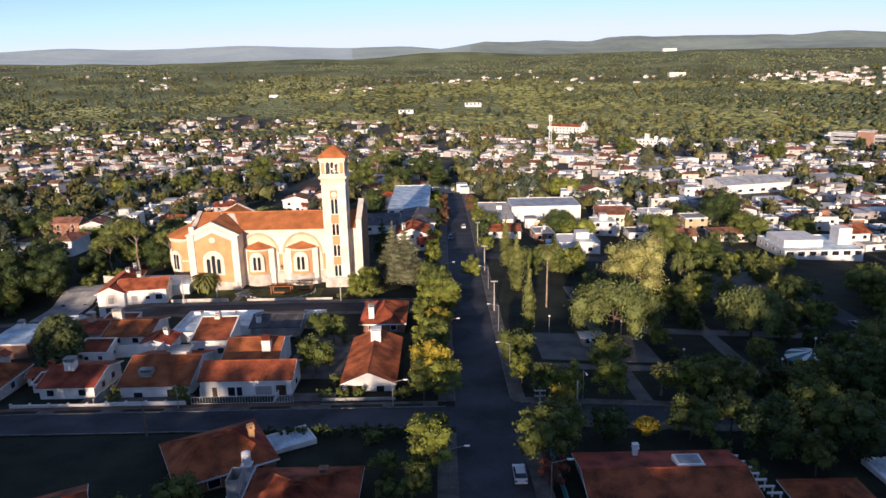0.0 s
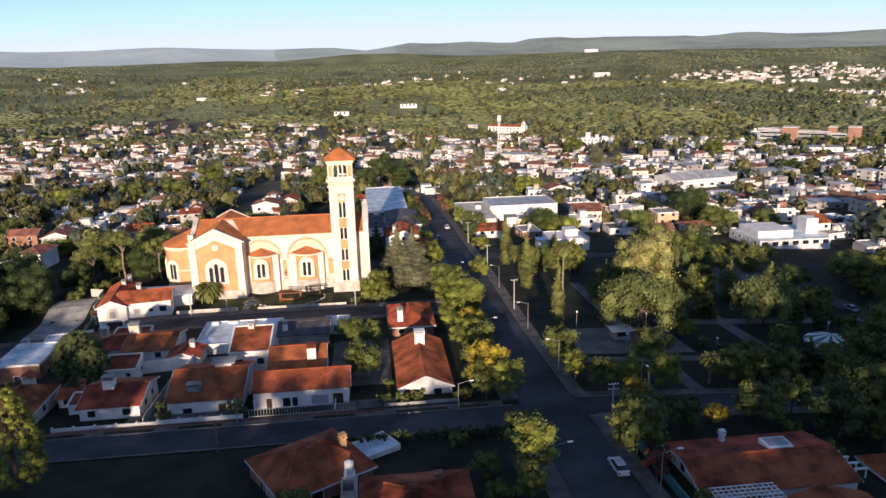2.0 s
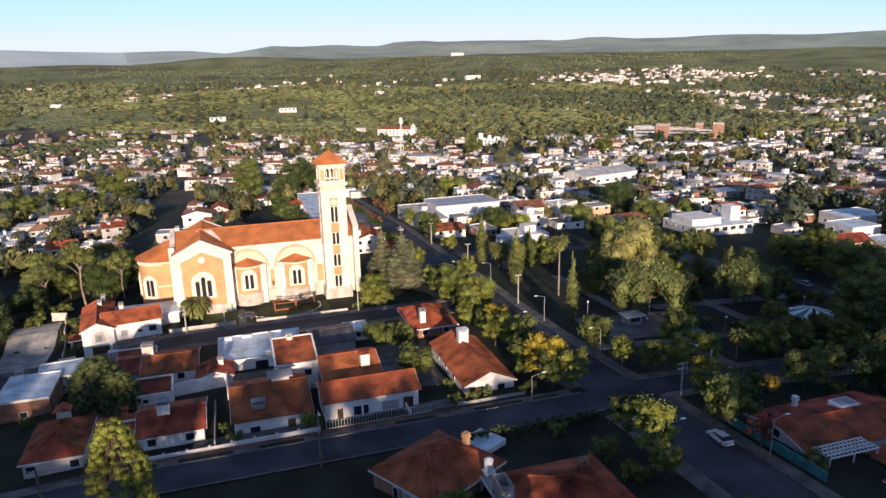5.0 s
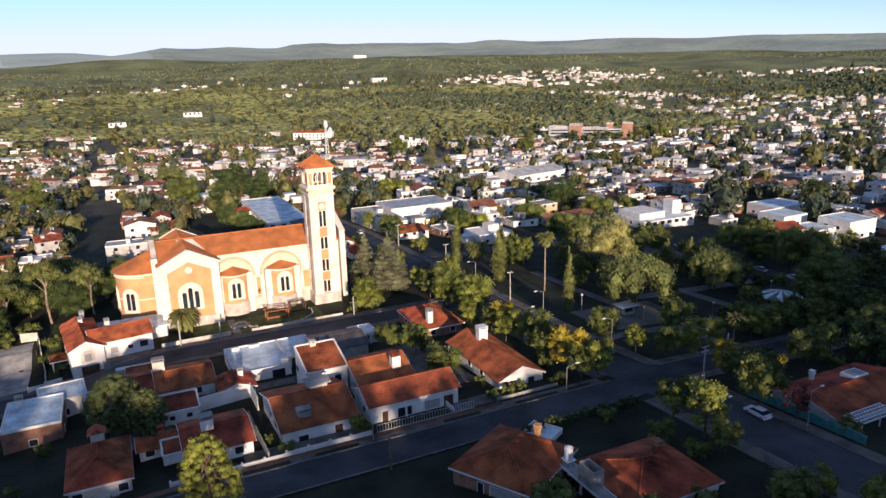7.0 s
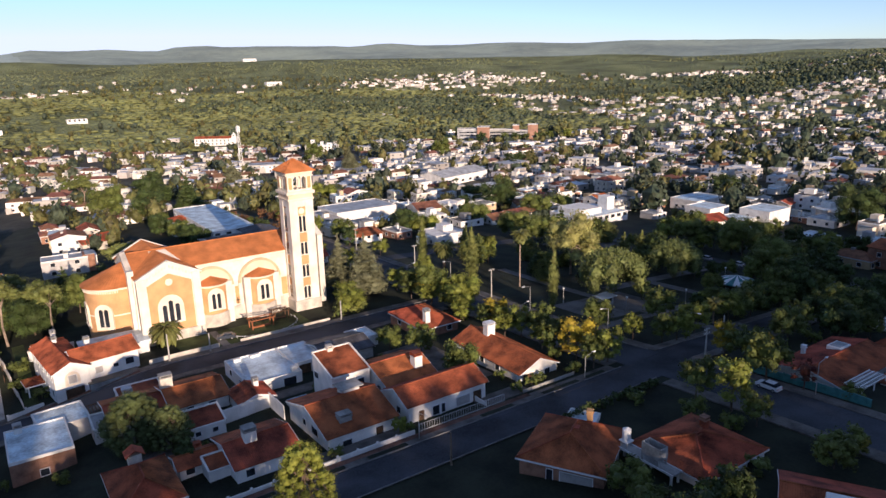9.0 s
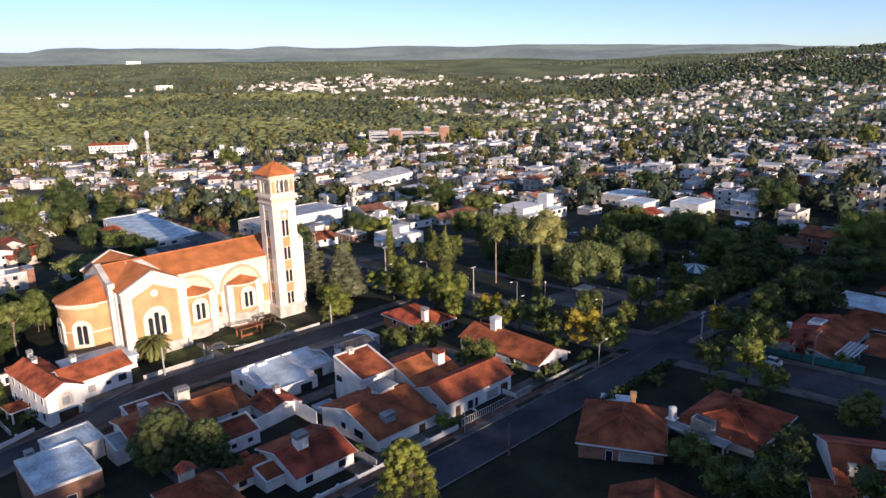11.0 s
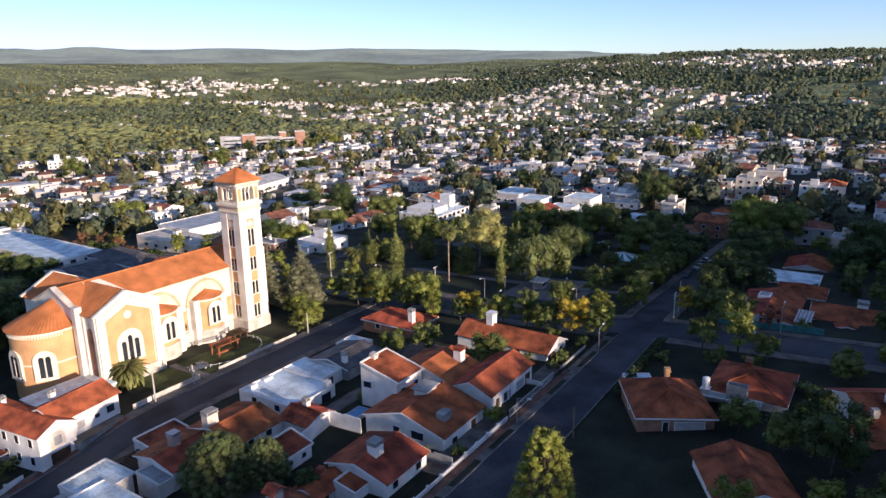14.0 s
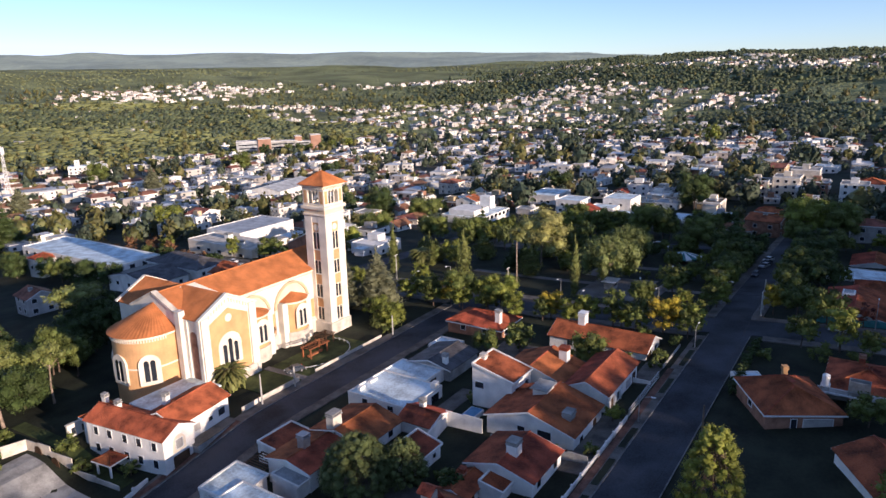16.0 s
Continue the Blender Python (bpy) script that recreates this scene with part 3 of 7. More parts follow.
cpart("string_course", prism(bmesh.new(), apse_ring(6.7), "z", -5.1, -4.8), M_CREAM, apse)
for ang in (34, 90, 146):
    a = radians(ang)
    win = part("window", prism(bmesh.new(), arch(0, -8.4, 4.2, 6.4, 12), "y", -0.14, 0.35), M_CREAM, apse, "cream arched window surround", Matrix.Translation(-CH) @ Matrix.Translation((-74.8 - 6.6 * math.sin(a), 203.8 - 6.6 * math.cos(a), 0)) @ Matrix.Rotation(-a, 4, "Z"))
    for s in (-0.62, 0.62):
        part("pane", prism(bmesh.new(), arch(s, -7.6, 0.95, 4.4), "y", -0.2, -0.1), M_GLASS, win)
    part("mullion", bx(-0.1, -0.26, -7.6, 0.1, -0.14, -3.8), M_CHURCH, win)
    part("sill", bx(-1.5, -0.32, -7.85, 1.5, -0.1, -7.6), M_CHURCH, win)
# tower
tower = cpart("tower", bx(-33.1, 191.1, ZB, -26.9, 197.3, 20.0), M_ORANGE, label="square bell tower, white corners and orange panels")
TX, TY, TH = -30.0, 194.2, 3.1
cpart("plinth", bx(-33.7, 190.5, ZB, -26.3, 197.9, -8.9, bevel=0.15), M_STONE, tower)
for sx in (-1, 1):
    for sy in (-1, 1):
        x0, y0 = TX + sx * TH, TY + sy * TH
        cpart("corner_pier", bx(min(x0 + sx * 0.22, x0 - sx * 2.05), min(y0 + sy * 0.22, y0 - sy * 2.05), -9.0, max(x0 + sx * 0.22, x0 - sx * 2.05), max(y0 + sy * 0.22, y0 - sy * 2.05), 17.9), M_CHURCH, tower)
cpart("wall_band", bx(TX - 3.25, TY - 3.25, 16.2, TX + 3.25, TY + 3.25, 17.9), M_CHURCH, tower)
cpart("cornice", bx(TX - 3.6, TY - 3.6, 17.9, TX + 3.6, TY + 3.6, 18.4, bevel=0.1), M_CREAM, tower)
cpart("frieze", bx(TX - 3.35, TY - 3.35, 18.4, TX + 3.35, TY + 3.35, 19.4), M_FIELD, tower)
cpart("cornice", bx(TX - 3.9, TY - 3.9, 19.4, TX + 3.9, TY + 3.9, 20.3, bevel=0.18), M_CREAM, tower)
for k in range(4):
    spin = Matrix.Translation(Vector((TX, TY, 0)) - CH) @ Matrix.Rotation(k * math.pi / 2, 4, "Z")
    for zb, h in ((-8.5, 3.2), (-2.6, 3.2), (3.5, 3.2), (9.6, 4.2)):
        win = part("window", bx(-1.05, -TH - 0.06, zb - 0.1, 1.05, -TH, zb + h + 0.1), M_CREAM, tower, "cream paired window", spin)
        for s in (-0.52, 0.52):
            part("pane", prism(bmesh.new(), arch(s, zb, 0.72, h), "y", -TH - 0.1, -TH - 0.03), M_GLASS, win)
        part("sill", bx(-1.15, -TH - 0.25, zb - 0.25, 1.15, -TH, zb - 0.02), M_CHURCH, win)
    mb = bmesh.new()
    tube(mb, (0, -TH - 0.08, 15.0), (0, -TH + 0.02, 15.0), 0.8, 0.8, 16)
    part("medallion", mb, M_CREAM, tower, "", spin)
    # belfry: piers, columns, lintel
    part("belfry_pier", bx(-3.35, -3.35, 20.3, -1.75, -1.75, 25.0), M_CREAM, tower, "", spin)
    part("belfry_panel", bx(-3.0, -3.38, 20.9, -2.1, -3.35, 23.9), M_ORANGE, tower, "", spin)
    part("belfry_panel", bx(2.1, -3.38, 20.9, 3.0, -3.35, 23.9), M_ORANGE, tower, "", spin)
    part("belfry_sill", bx(-1.75, -3.3, 20.3, 1.75, -2.7, 20.8), M_CREAM, tower, "", spin)
    part("belfry_lintel", bx(-1.75, -3.33, 24.1, 1.75, -2.6, 25.0), M_CREAM, tower, "", spin)
    for i in range(3):
        cx = -1.15 + i * 1.15
        lin = bmesh.new()
        for s in (-1, 1):
            prism(lin, [(cx + s * 0.575, 24.1), (cx + s * 0.575, 23.5), (cx + s * 0.42, 23.5), (cx + s * 0.36, 23.8), (cx + s * 0.18, 24.0), (cx, 24.1)], "y", -3.3, -2.65)
        part("belfry_arch", lin, M_CREAM, tower, "", spin)
    for s in (-0.575, 0.575):
        part("column", tube(bmesh.new(), (s, -3.0, 20.8), (s, -3.0, 23.5), 0.16, 0.14), M_CHURCH, tower, "", spin)
    d = bmesh.new()
    for i in range(14):
        box(d, -3.3 + i * 0.49, -3.6, 24.4, -3.07 + i * 0.49, -3.33, 25.0)
    part("corbel_band", d, M_CREAM, tower, "", spin)["kind"] = "stuff"
cpart("belfry_floor", bx(TX - 3.0, TY - 3.0, 20.0, TX + 3.0, TY + 3.0, 20.35), M_CONC, tower)
cpart("eave_cornice", bx(TX - 3.75, TY - 3.75, 25.0, TX + 3.75, TY + 3.75, 25.4), M_CREAM, tower)
for k in range(4):
    a, b = radians(45 + 90 * k), radians(135 + 90 * k)
    r = 4.25 * math.sqrt(2)
    p, q = Vector((TX + r * math.cos(a), TY + r * math.sin(a), 25.4)), Vector((TX + r * math.cos(b), TY + r * math.sin(b), 25.4))
    dv = (q - p).normalized() * 0.02
    top = Vector((TX, TY, 28.5))
    cpart("roof_slope", slab(bmesh.new(), p, q, top + dv, top - dv, 0.15, 0.33, 0.05), M_TILE_CH, tower)
cpart("finial", tube(bmesh.new(), (TX, TY, 28.4), (TX, TY, 29.6), 0.08, 0.03), M_METAL, tower)
# low annex round the apse
annex = thing("annex", (-77.5, 191.5, -12.6), "low white flat-roofed annex beside the apse", "annex")
part("wall", bx(-7.5, -4.5, -1.5, 6.0, 4.0, 3.6), M_PLASTER, annex)
part("roof", bx(-7.9, -4.9, 3.6, 6.4, 4.4, 3.85), M_BLUEROOF, annex, "pale grey membrane roof")
for x in (-5.5, -2.5, 0.5):
    part("window", bx(x - 0.5, -4.56, 1.0, x + 0.5, -4.5, 2.4), M_GLASS, annex)
part("side_door", bx(6.0, -2.2, -0.5, 6.06, -1.0, 1.7), M_WOODD, annex)
lowwall = thing("parapet_wall", (-90.5, 201.0, -13.2), "long low white wall with windows below the apse", "wall")
part("wall", bx(-4.5, -0.2, -1, 5, 0.2, 2.6), M_PLASTER, lowwall)
part("cap", bx(-4.6, -0.35, 2.6, 5.1, 0.35, 2.8), M_STONE, lowwall)
for x in (-3.4, -1.4, 0.6):
    part("window", bx(x - 0.35, -0.24, 0.6, x + 0.35, -0.2, 1.9), M_GLASS, lowwall)


# ---- houses ----
FOOT = []                                          # ground plans of the houses, to keep trees off them
def window_on(parent, side, u, z, w, h, W, D, kind="window", shutter=False):
    """A framed window or door on one side (S, N, E, W) of a house of width W and depth D."""
    spin = {"S": 0, "E": 90, "N": 180, "W": 270}[side]
    off = D / 2 if side in "SN" else W / 2
    m = pose(0, 0, 0, 0, 0, spin)
    f = bmesh.new()
    for a in ((u - w / 2 - 0.09, -off - 0.09, z - 0.09, u - w / 2, -off, z + h + 0.09), (u + w / 2, -off - 0.09, z - 0.09, u + w / 2 + 0.09, -off, z + h + 0.09),
              (u - w / 2, -off - 0.09, z + h, u + w / 2, -off, z + h + 0.09), (u - w / 2, -off - 0.12, z - 0.09, u + w / 2, -off, z)):
        box(f, *a)
    fr = part(kind, f, M_WOODD if kind == "door" else M_WHITE, parent, "", m)
    part("leaf" if kind == "door" else "pane", bx(u - w / 2, -off - 0.04, z, u + w / 2, -off - 0.01, z + h), M_WOODD if kind == "door" else (M_SHUTTER if shutter else M_GLASS), fr)
    return fr


def chimney(parent, x, y, z0, z1, s=1.1, mat=None, cap=None, d=None):
    d = d or s
    z1 -= 0.5
    c = part("chimney", bx(x - s / 2, y - d / 2, z0, x + s / 2, y + d / 2, z1, bevel=0.04), mat or M_PLASTER, parent)
    rim = bmesh.new()
    box(rim, x - s / 2 - 0.12, y - d / 2 - 0.12, z1 - 0.12, x + s / 2 + 0.12, y + d / 2 + 0.12, z1 + 0.06)
    for sx in (-1, 1):
        box(rim, x + sx * (s / 2 - 0.1) - 0.08, y - d / 2, z1 + 0.06, x + sx * (s / 2 - 0.1) + 0.08, y + d / 2, z1 + 0.4)
    box(rim, x - s / 2 - 0.1, y - d / 2 - 0.1, z1 + 0.4, x + s / 2 + 0.1, y + d / 2 + 0.1, z1 + 0.5)
    part("chimney_cap", rim, cap or M_CONC, c)
    return c


def roof_on(parent, W, D, z, rise, kind, over=0.45, mat=None, rib=0.28, ridge=0.0):
    """A roof over a W x D body whose walls end at z: gx, gy (gable, ridge along x or y), hip, mono (slopes to -y), flat."""
    mat = mat or M_TILE
    a, b = W / 2 + over, D / 2 + over
    slope = lambda *q: part("roof_slope", slab(bmesh.new(), *q, 0.12, rib), mat, parent)
    board = lambda bm, name="barge_board", m=M_WHITE, lab="": part(name, bm, m, parent, lab)
    if kind == "gx":
        drop = rise * over / (D / 2)
        for s in (-1, 1):
            slope((-a, s * b, z - drop), (a, s * b, z - drop), (a, 0, z + rise), (-a, 0, z + rise))
            for e in (-1, 1):
                board(slab(bmesh.new(), (e * a, s * b, z - drop), (e * (a + 0.06), s * b, z - drop), (e * (a + 0.06), 0, z + rise), (e * a, 0, z + rise), 0.26))
        part("ridge_tiles", tube(bmesh.new(), (-a, 0, z + rise + 0.03), (a, 0, z + rise + 0.03), 0.13, 0.13, 6), mat, parent)
    elif kind == "gy":
        drop = rise * over / (W / 2)
        for s in (-1, 1):
            slope((s * a, -b, z - drop), (s * a, b, z - drop), (0, b, z + rise), (0, -b, z + rise))
            for e in (-1, 1):
                board(slab(bmesh.new(), (s * a, e * b, z - drop), (s * a, e * (b + 0.06), z - drop), (0, e * (b + 0.06), z + rise), (0, e * b, z + rise), 0.26))
        part("ridge_tiles", tube(bmesh.new(), (0, -b, z + rise + 0.03), (0, b, z + rise + 0.03), 0.13, 0.13, 6), mat, parent)
    elif kind == "hip":
        rl = ridge or max(0.4, abs(W - D) / 2)
        e = [(-a, -b), (a, -b), (a, b), (-a, b)]
        t = [(-rl, 0), (rl, 0)] if W >= D else [(0, -rl), (0, rl)]
        zd, zt = z - 0.1, z + rise
        P = lambda p, q: (p[0], p[1], q)
        if W >= D:
            quads = ((e[0], e[1], t[1], t[0]), (e[3], e[2], t[1], t[0]))
            tris = ((e[1], e[2], t[1]), (e[0], e[3], t[0]))
        else:
            quads = ((e[0], e[3], t[1], t[0]), (e[1], e[2], t[1], t[0]))
            tris = ((e[0], e[1], t[0]), (e[3], e[2], t[1]))
        for p, q, u, v in quads:
            slope(P(p, zd), P(q, zd), P(u, zt), P(v, zt))
        for p, q, u in tris:
            mid = Vector((u[0], u[1], zt))
            dv = (Vector(P(q, zd)) - Vector(P(p, zd))).normalized() * 0.02
            slope(P(p, zd), P(q, zd), mid + dv, mid - dv)
        part("ridge_tiles", tube(bmesh.new(), P(t[0], zt + 0.03), P(t[1], zt + 0.03), 0.13, 0.13, 6), mat, parent)
        for p in e:
            near = min(t, key=lambda c: math.hypot(c[0] - p[0], c[1] - p[1]))
            part("hip_tiles", tube(bmesh.new(), P(p, zd + 0.04), P(near, zt + 0.04), 0.11, 0.11, 6), mat, parent)
        for s in (-1, 1):
            board(bx(-a - 0.05, s * b - 0.03, zd - 0.3, a + 0.05, s * b + 0.03, zd - 0.02), "gutter")
            board(bx(s * a - 0.03, -b, zd - 0.3, s * a + 0.03, b, zd - 0.02), "gutter")
    elif kind == "mono":
        slope((-a + 0.3, -b, z - 0.05), (a - 0.3, -b, z - 0.05), (a - 0.3, b - over, z + rise), (-a + 0.3, b - over, z + rise))
        for s in (-1, 1):
            board(slab(bmesh.new(), (s * W / 2 - 0.16, -b, z + 0.14), (s * W / 2 + 0.16, -b, z + 0.14), (s * W / 2 + 0.16, D / 2, z + rise + 0.22), (s * W / 2 - 0.16, D / 2, z + rise + 0.22), 0.4), "parapet", M_PLASTER)
        board(bx(-W / 2, D / 2 - 0.16, z + rise - 0.5, W / 2, D / 2 + 0.16, z + rise + 0.22), "parapet", M_PLASTER)
        board(bx(-W / 2, -b - 0.1, z - 0.2, W / 2, -b + 0.14, z + 0.1), "gutter", M_PLASTER)
    else:
        part("roof", bx(-W / 2 + 0.2, -D / 2 + 0.2, z - 0.25, W / 2 - 0.2, D / 2 - 0.2, z - 0.05), mat, parent)
        ring = [(-W / 2 - 0.02, -D / 2 - 0.02), (W / 2 + 0.02, -D / 2 - 0.02), (W / 2 + 0.02, D / 2 + 0.02), (-W / 2 - 0.02, D / 2 + 0.02)]
        bm = bmesh.new()
        put = lambda k, q: [bm.verts.new((x * (1 - k / W * 2), y * (1 - k / D * 2), q)) for x, y in ring]
        rows = [put(0, z - 0.3), put(0, z + 0.2), put(0.24, z + 0.2), put(0.24, z - 0.3)]
        for u, v in zip(rows, rows[1:] + rows[:1]):
            for i in range(4):
                bm.faces.new((u[i], u[(i + 1) % 4], v[(i + 1) % 4], v[i]))
        bmesh.ops.recalc_face_normals(bm, faces=bm.faces)
        board(bm, "parapet", M_PLASTER)


def house(x, y, W, D, rz, eave, rise, kind, label, wins=(), chims=(), wall=None, mat=None, over=0.45, name="house", group="", rib=0.28, ridge=0.0):
    """eave: the height above the sea level of this place at which the walls end."""
    g = gz(x, y)
    FOOT.append((x, y, math.hypot(W, D) / 2))
    h = thing(name, (x, y, g), label, "house", group, rz)
    z = eave - g
    low = -1.6
    if kind == "gx":
        w = prism(bmesh.new(), [(-D / 2, low), (D / 2, low), (D / 2, z), (0, z + rise - 0.1), (-D / 2, z)], "x", -W / 2, W / 2)
    elif kind == "gy":
        w = prism(bmesh.new(), [(-W / 2, low), (W / 2, low), (W / 2, z), (0, z + rise - 0.1), (-W / 2, z)], "y", -D / 2, D / 2)
    elif kind == "mono":
        w = prism(bmesh.new(), [(-D / 2, low), (D / 2, low), (D / 2, z + rise - 0.1), (-D / 2, z - 0.1)], "x", -W / 2, W / 2)
    else:
        w = bx(-W / 2, -D / 2, low, W / 2, D / 2, z - (0.28 if kind == "flat" else 0.1))
    part("wall", w, wall or M_PLASTER, h)
    roof_on(h, W, D, z, rise, kind, over, mat or (M_BLUEROOF if kind == "flat" else M_TILE), rib, ridge)
    for side, u, zz, ww, hh, *k in wins:
        gable = (kind == "gx" and side in "EW") or (kind == "gy" and side in "NS")
        top = z - 0.2 + (rise * 0.5 if gable else 0)
        if top - max(zz, top - hh, -0.6) > 0.7:
            zz = min(zz, max(top - hh, -0.6))
            window_on(h, side, u, zz, ww, min(hh, top - zz), W, D, *k)
    for c in chims:
        chimney(h, c[0], c[1], z - 0.4, c[2] - g, c[3], *(c[4:]))
    return h


WIN = lambda side, *us, z=1.0, w=1.3, h=1.2: [(side, u, z, w, h) for u in us]
# the block between the cross street and the church street
house(-14.2, 128.2, 9.6, 21.6, 0, -6.5, 2.1, "gy", "long white house with a clay tile gable roof", [("S", -2.6, -0.2, 2.4, 2.0, "door"), ("S", 2.2, 0.6, 1.4, 1.2)] + WIN("W", -6, -1, 4, z=0.8), [(0.2, 5.0, -1.9, 2.0, M_PLASTER, M_WHITE, 1.6)])
house(-14.3, 158.5, 10, 14.5, 0, -7.9, 2.2, "hip", "brick house with an orange clay tile hip roof", WIN("S", -2.5, 2.5) + WIN("W", -3, 3), [(-2.6, -5.4, -3.9, 1.3, M_PLASTER)], M_BRICKWALL)
house(-36.4, 120.5, 16.6, 8.2, 0, -4.8, 1.8, "gx", "white house with a dark red tile roof and porch", [("S", -5.5, -0.1, 1.1, 2.1, "door"), ("S", -2, 0.4, 2.6, 1.7), ("S", 3.2, 0.5, 3.0, 1.7, "window", True), ("S", 6.4, -0.1, 1.6, 2.3, "door"), ("E", 0, 0.6, 1.4, 1.2), ("W", 1.0, 1.2, 1.2, 1.2)])
house(-38.0, 132.0, 10.4, 12.6, 0, -5.2, 2.15, "gx", "rear wing of a white house under red tiles", WIN("W", -2, 3, z=1.8) + WIN("N", 0, z=1.5), [(2.8, -3.4, -1.5, 1.7, M_PLASTER, M_TILE)])
hb = house(-53.2, 124.5, 12.6, 15.8, 0, -5.7, 2.4, "gx", "white house with a broad slab chimney and red tile roof", [("W", -1.4, 1.3, 1.3, 1.1), ("W", 2.8, 1.2, 2.4, 1.4), ("S", -3, 0.1, 1.6, 1.5), ("S", 3, -0.2, 1.1, 2.1, "door")], [(-2.1, -5.3, -3.7, 2.2, M_CONC, M_CONC, 1.5)])
house(-69.2, 122.2, 10.0, 11.0, 0, -5.7, 1.5, "gx", "white house under dark red tiles beside the street", WIN("S", -3, 2.8) + WIN("E", -2, 2), [(-1.2, -0.6, -2.2, 1.9, M_PLASTER, M_CONC, 1.7)])
house(-75.7, 121.9, 3.4, 3.6, 0, -6.7, 0.6, "mono", "small lean-to under bright red tiles", [], [], over=0.3, name="lean_to")
house(-77.7, 126.2, 5.9, 4.6, 0, -7.0, 0.8, "gx", "low tiled wing between two houses", WIN("S", -1.4), [(0.6, 0.4, -4.9, 0.9, M_BRICKWALL, M_TILE)])
house(-73.3, 137.3, 6.4, 4.4, 0, -6.9, 1.2, "mono", "small white house with a tiled shed roof", WIN("S", -1.5, 1.4, z=1.0, w=0.9, h=0.8) + WIN("E", 0.4, z=1.2, w=0.9, h=0.8))
house(-71.2, 151.6, 10.2, 11.4, 0, -7.6, 1.5, "gx", "low house with a red tile gable roof", WIN("W", -3, 3) + WIN("S", -2, 2), [(-4.3, 1.2, -3.6, 2.2, M_STONE, M_CONC, 1.6)])
house(-81.6, 153.0, 9.4, 9.0, 0, -7.8, 1.0, "gx", "low wing under dark red tiles", WIN("W", 0) + WIN("S", 0), [(-0.6, 0.4, -4.6, 1.5, M_METAL, M_METAL)])
house(-47.5, 135.9, 7.8, 8.2, 0, -3.5, 2.1, "mono", "two-storey white house with a red tiled shed roof", WIN("W", -2.6, z=3.6, w=1.8) + WIN("S", -2, 2, z=3.2) + WIN("S", 0, z=0.6), [(-0.5, 3.6, -0.5, 1.1, M_STONE, M_STONE)])
fw = house(-56.4, 154.3, 11.2, 14.2, 0, -7.9, 0, "flat", "white house with a large pale flat roof", WIN("W", -3, 3) + [("S", 3, 0.2, 2.6, 1.8)])
house(-47.5, 156.2, 6.6, 10.4, 0, -7.9, 0, "flat", "white flat-roofed rooms round a dark courtyard", [("S", -1, 0.1, 2.4, 2.0, "door"), ("E", 0, 0.8, 1.6, 1.2)], name="extension")
# things on the flat roof
for x, y, w, d, h in ((-3.4, 5.6, 1.6, 0.8, 0.7), (0.6, 5.9, 2.2, 0.7, 0.5), (4.4, -6.2, 1.5, 1.1, 1.2)):
    part("roof_unit", bx(x - w / 2, y - d / 2, -7.95 - gz(-56.4, 154.3), x + w / 2, y + d / 2, -7.95 + h - gz(-56.4, 154.3), bevel=0.05), M_PLASTER, fw)
# the broad chimney under its slab
zc = -3.6 - gz(-53.2, 124.5)
bc = part("chimney", bx(0.6, -0.1, zc - 0.6, 3.6, 2.6, zc + 1.0, bevel=0.05), M_PLASTER, hb)
part("chimney_cap", bx(-0.1, -0.4, zc + 1.0, 4.3, 2.9, zc + 1.2, bevel=0.03), M_CONC, bc, "grey concrete slab")
pool = thing("pool", (-55.6, 137.6, gz(-55.6, 137.6)), "small raised blue pool in a back yard", "pool")
part("basin", bx(-2.0, -1.3, -0.3, 2.0, 1.3, 0.9, bevel=0.05), M_WHITE, pool)
part("water", bx(-1.8, -1.1, 0.9, 1.8, 1.1, 0.94), M_POOL, pool)
house(-38.8, 154.5, 11, 10, 0, -7.6, 1.2, "gx", "low house under a dark sheet roof", WIN("W", -2, 2), [(-4.0, -3.0, -5.0, 1.0)], M_CONC, M_SLATE, rib=0.8)
house(-31.5, 158.5, 5.5, 6, 0, -8.2, 0, "flat", "small white flat-roofed outbuilding", WIN("S", 0), name="outbuilding")
house(-62.6, 143.4, 6.4, 6.4, 0, -7.5, 1.1, "gy", "rear shed with rust-red tiles", [], [(1.2, 1.0, -5.2, 1.0, M_PLASTER)], name="shed")
stone_h = house(-86.2, 121.6, 8.2, 12.4, 0, -6.1, 2.2, "hip", "red tile hip-roofed house with a stone chimney", WIN("S", -3, 3) + WIN("E", 0), [], M_STONE)
sz = -2.6 - gz(-86.2, 121.6)
stack = part("chimney", bx(-0.95, 4.0, sz - 3.4, 0.95, 5.5, sz - 0.9, bevel=0.05), M_STONE, stone_h, "cream stone chimney")
part("chimney_roof", prism(bmesh.new(), [(-1.35, sz - 0.9), (0, sz - 0.1), (1.35, sz - 0.9), (1.35, sz - 0.72), (0, sz + 0.1), (-1.35, sz - 0.72)], "y", 3.6, 5.9), M_TILE, stack, "small gabled tile hood")
house(-97.2, 150.2, 9.4, 12.4, 0, -8.5, 0, "flat", "brick house with a pale blue flat roof", WIN("E", -3, 3) + WIN("S", 0), [(-2.6, 5.0, -6.9, 1.2)], M_BRICKWALL)
house(-93.0, 158.0, 8.0, 6.0, 6, -9.0, 0.6, "mono", "workshop with a pale blue sheet roof", WIN("S", 0), mat=M_BLUEROOF, name="shed", rib=0.9)
house(-87.4, 151.4, 3.0, 5.2, 0, -8.8, 0.3, "mono", "small shed with a pale sheet roof", [], mat=M_GREYROOF, name="shed", rib=0.9)
house(-113, 150, 11, 10, 0, -9.4, 0, "flat", "flat-roofed house with a pale roof", WIN("S", 0, 3))
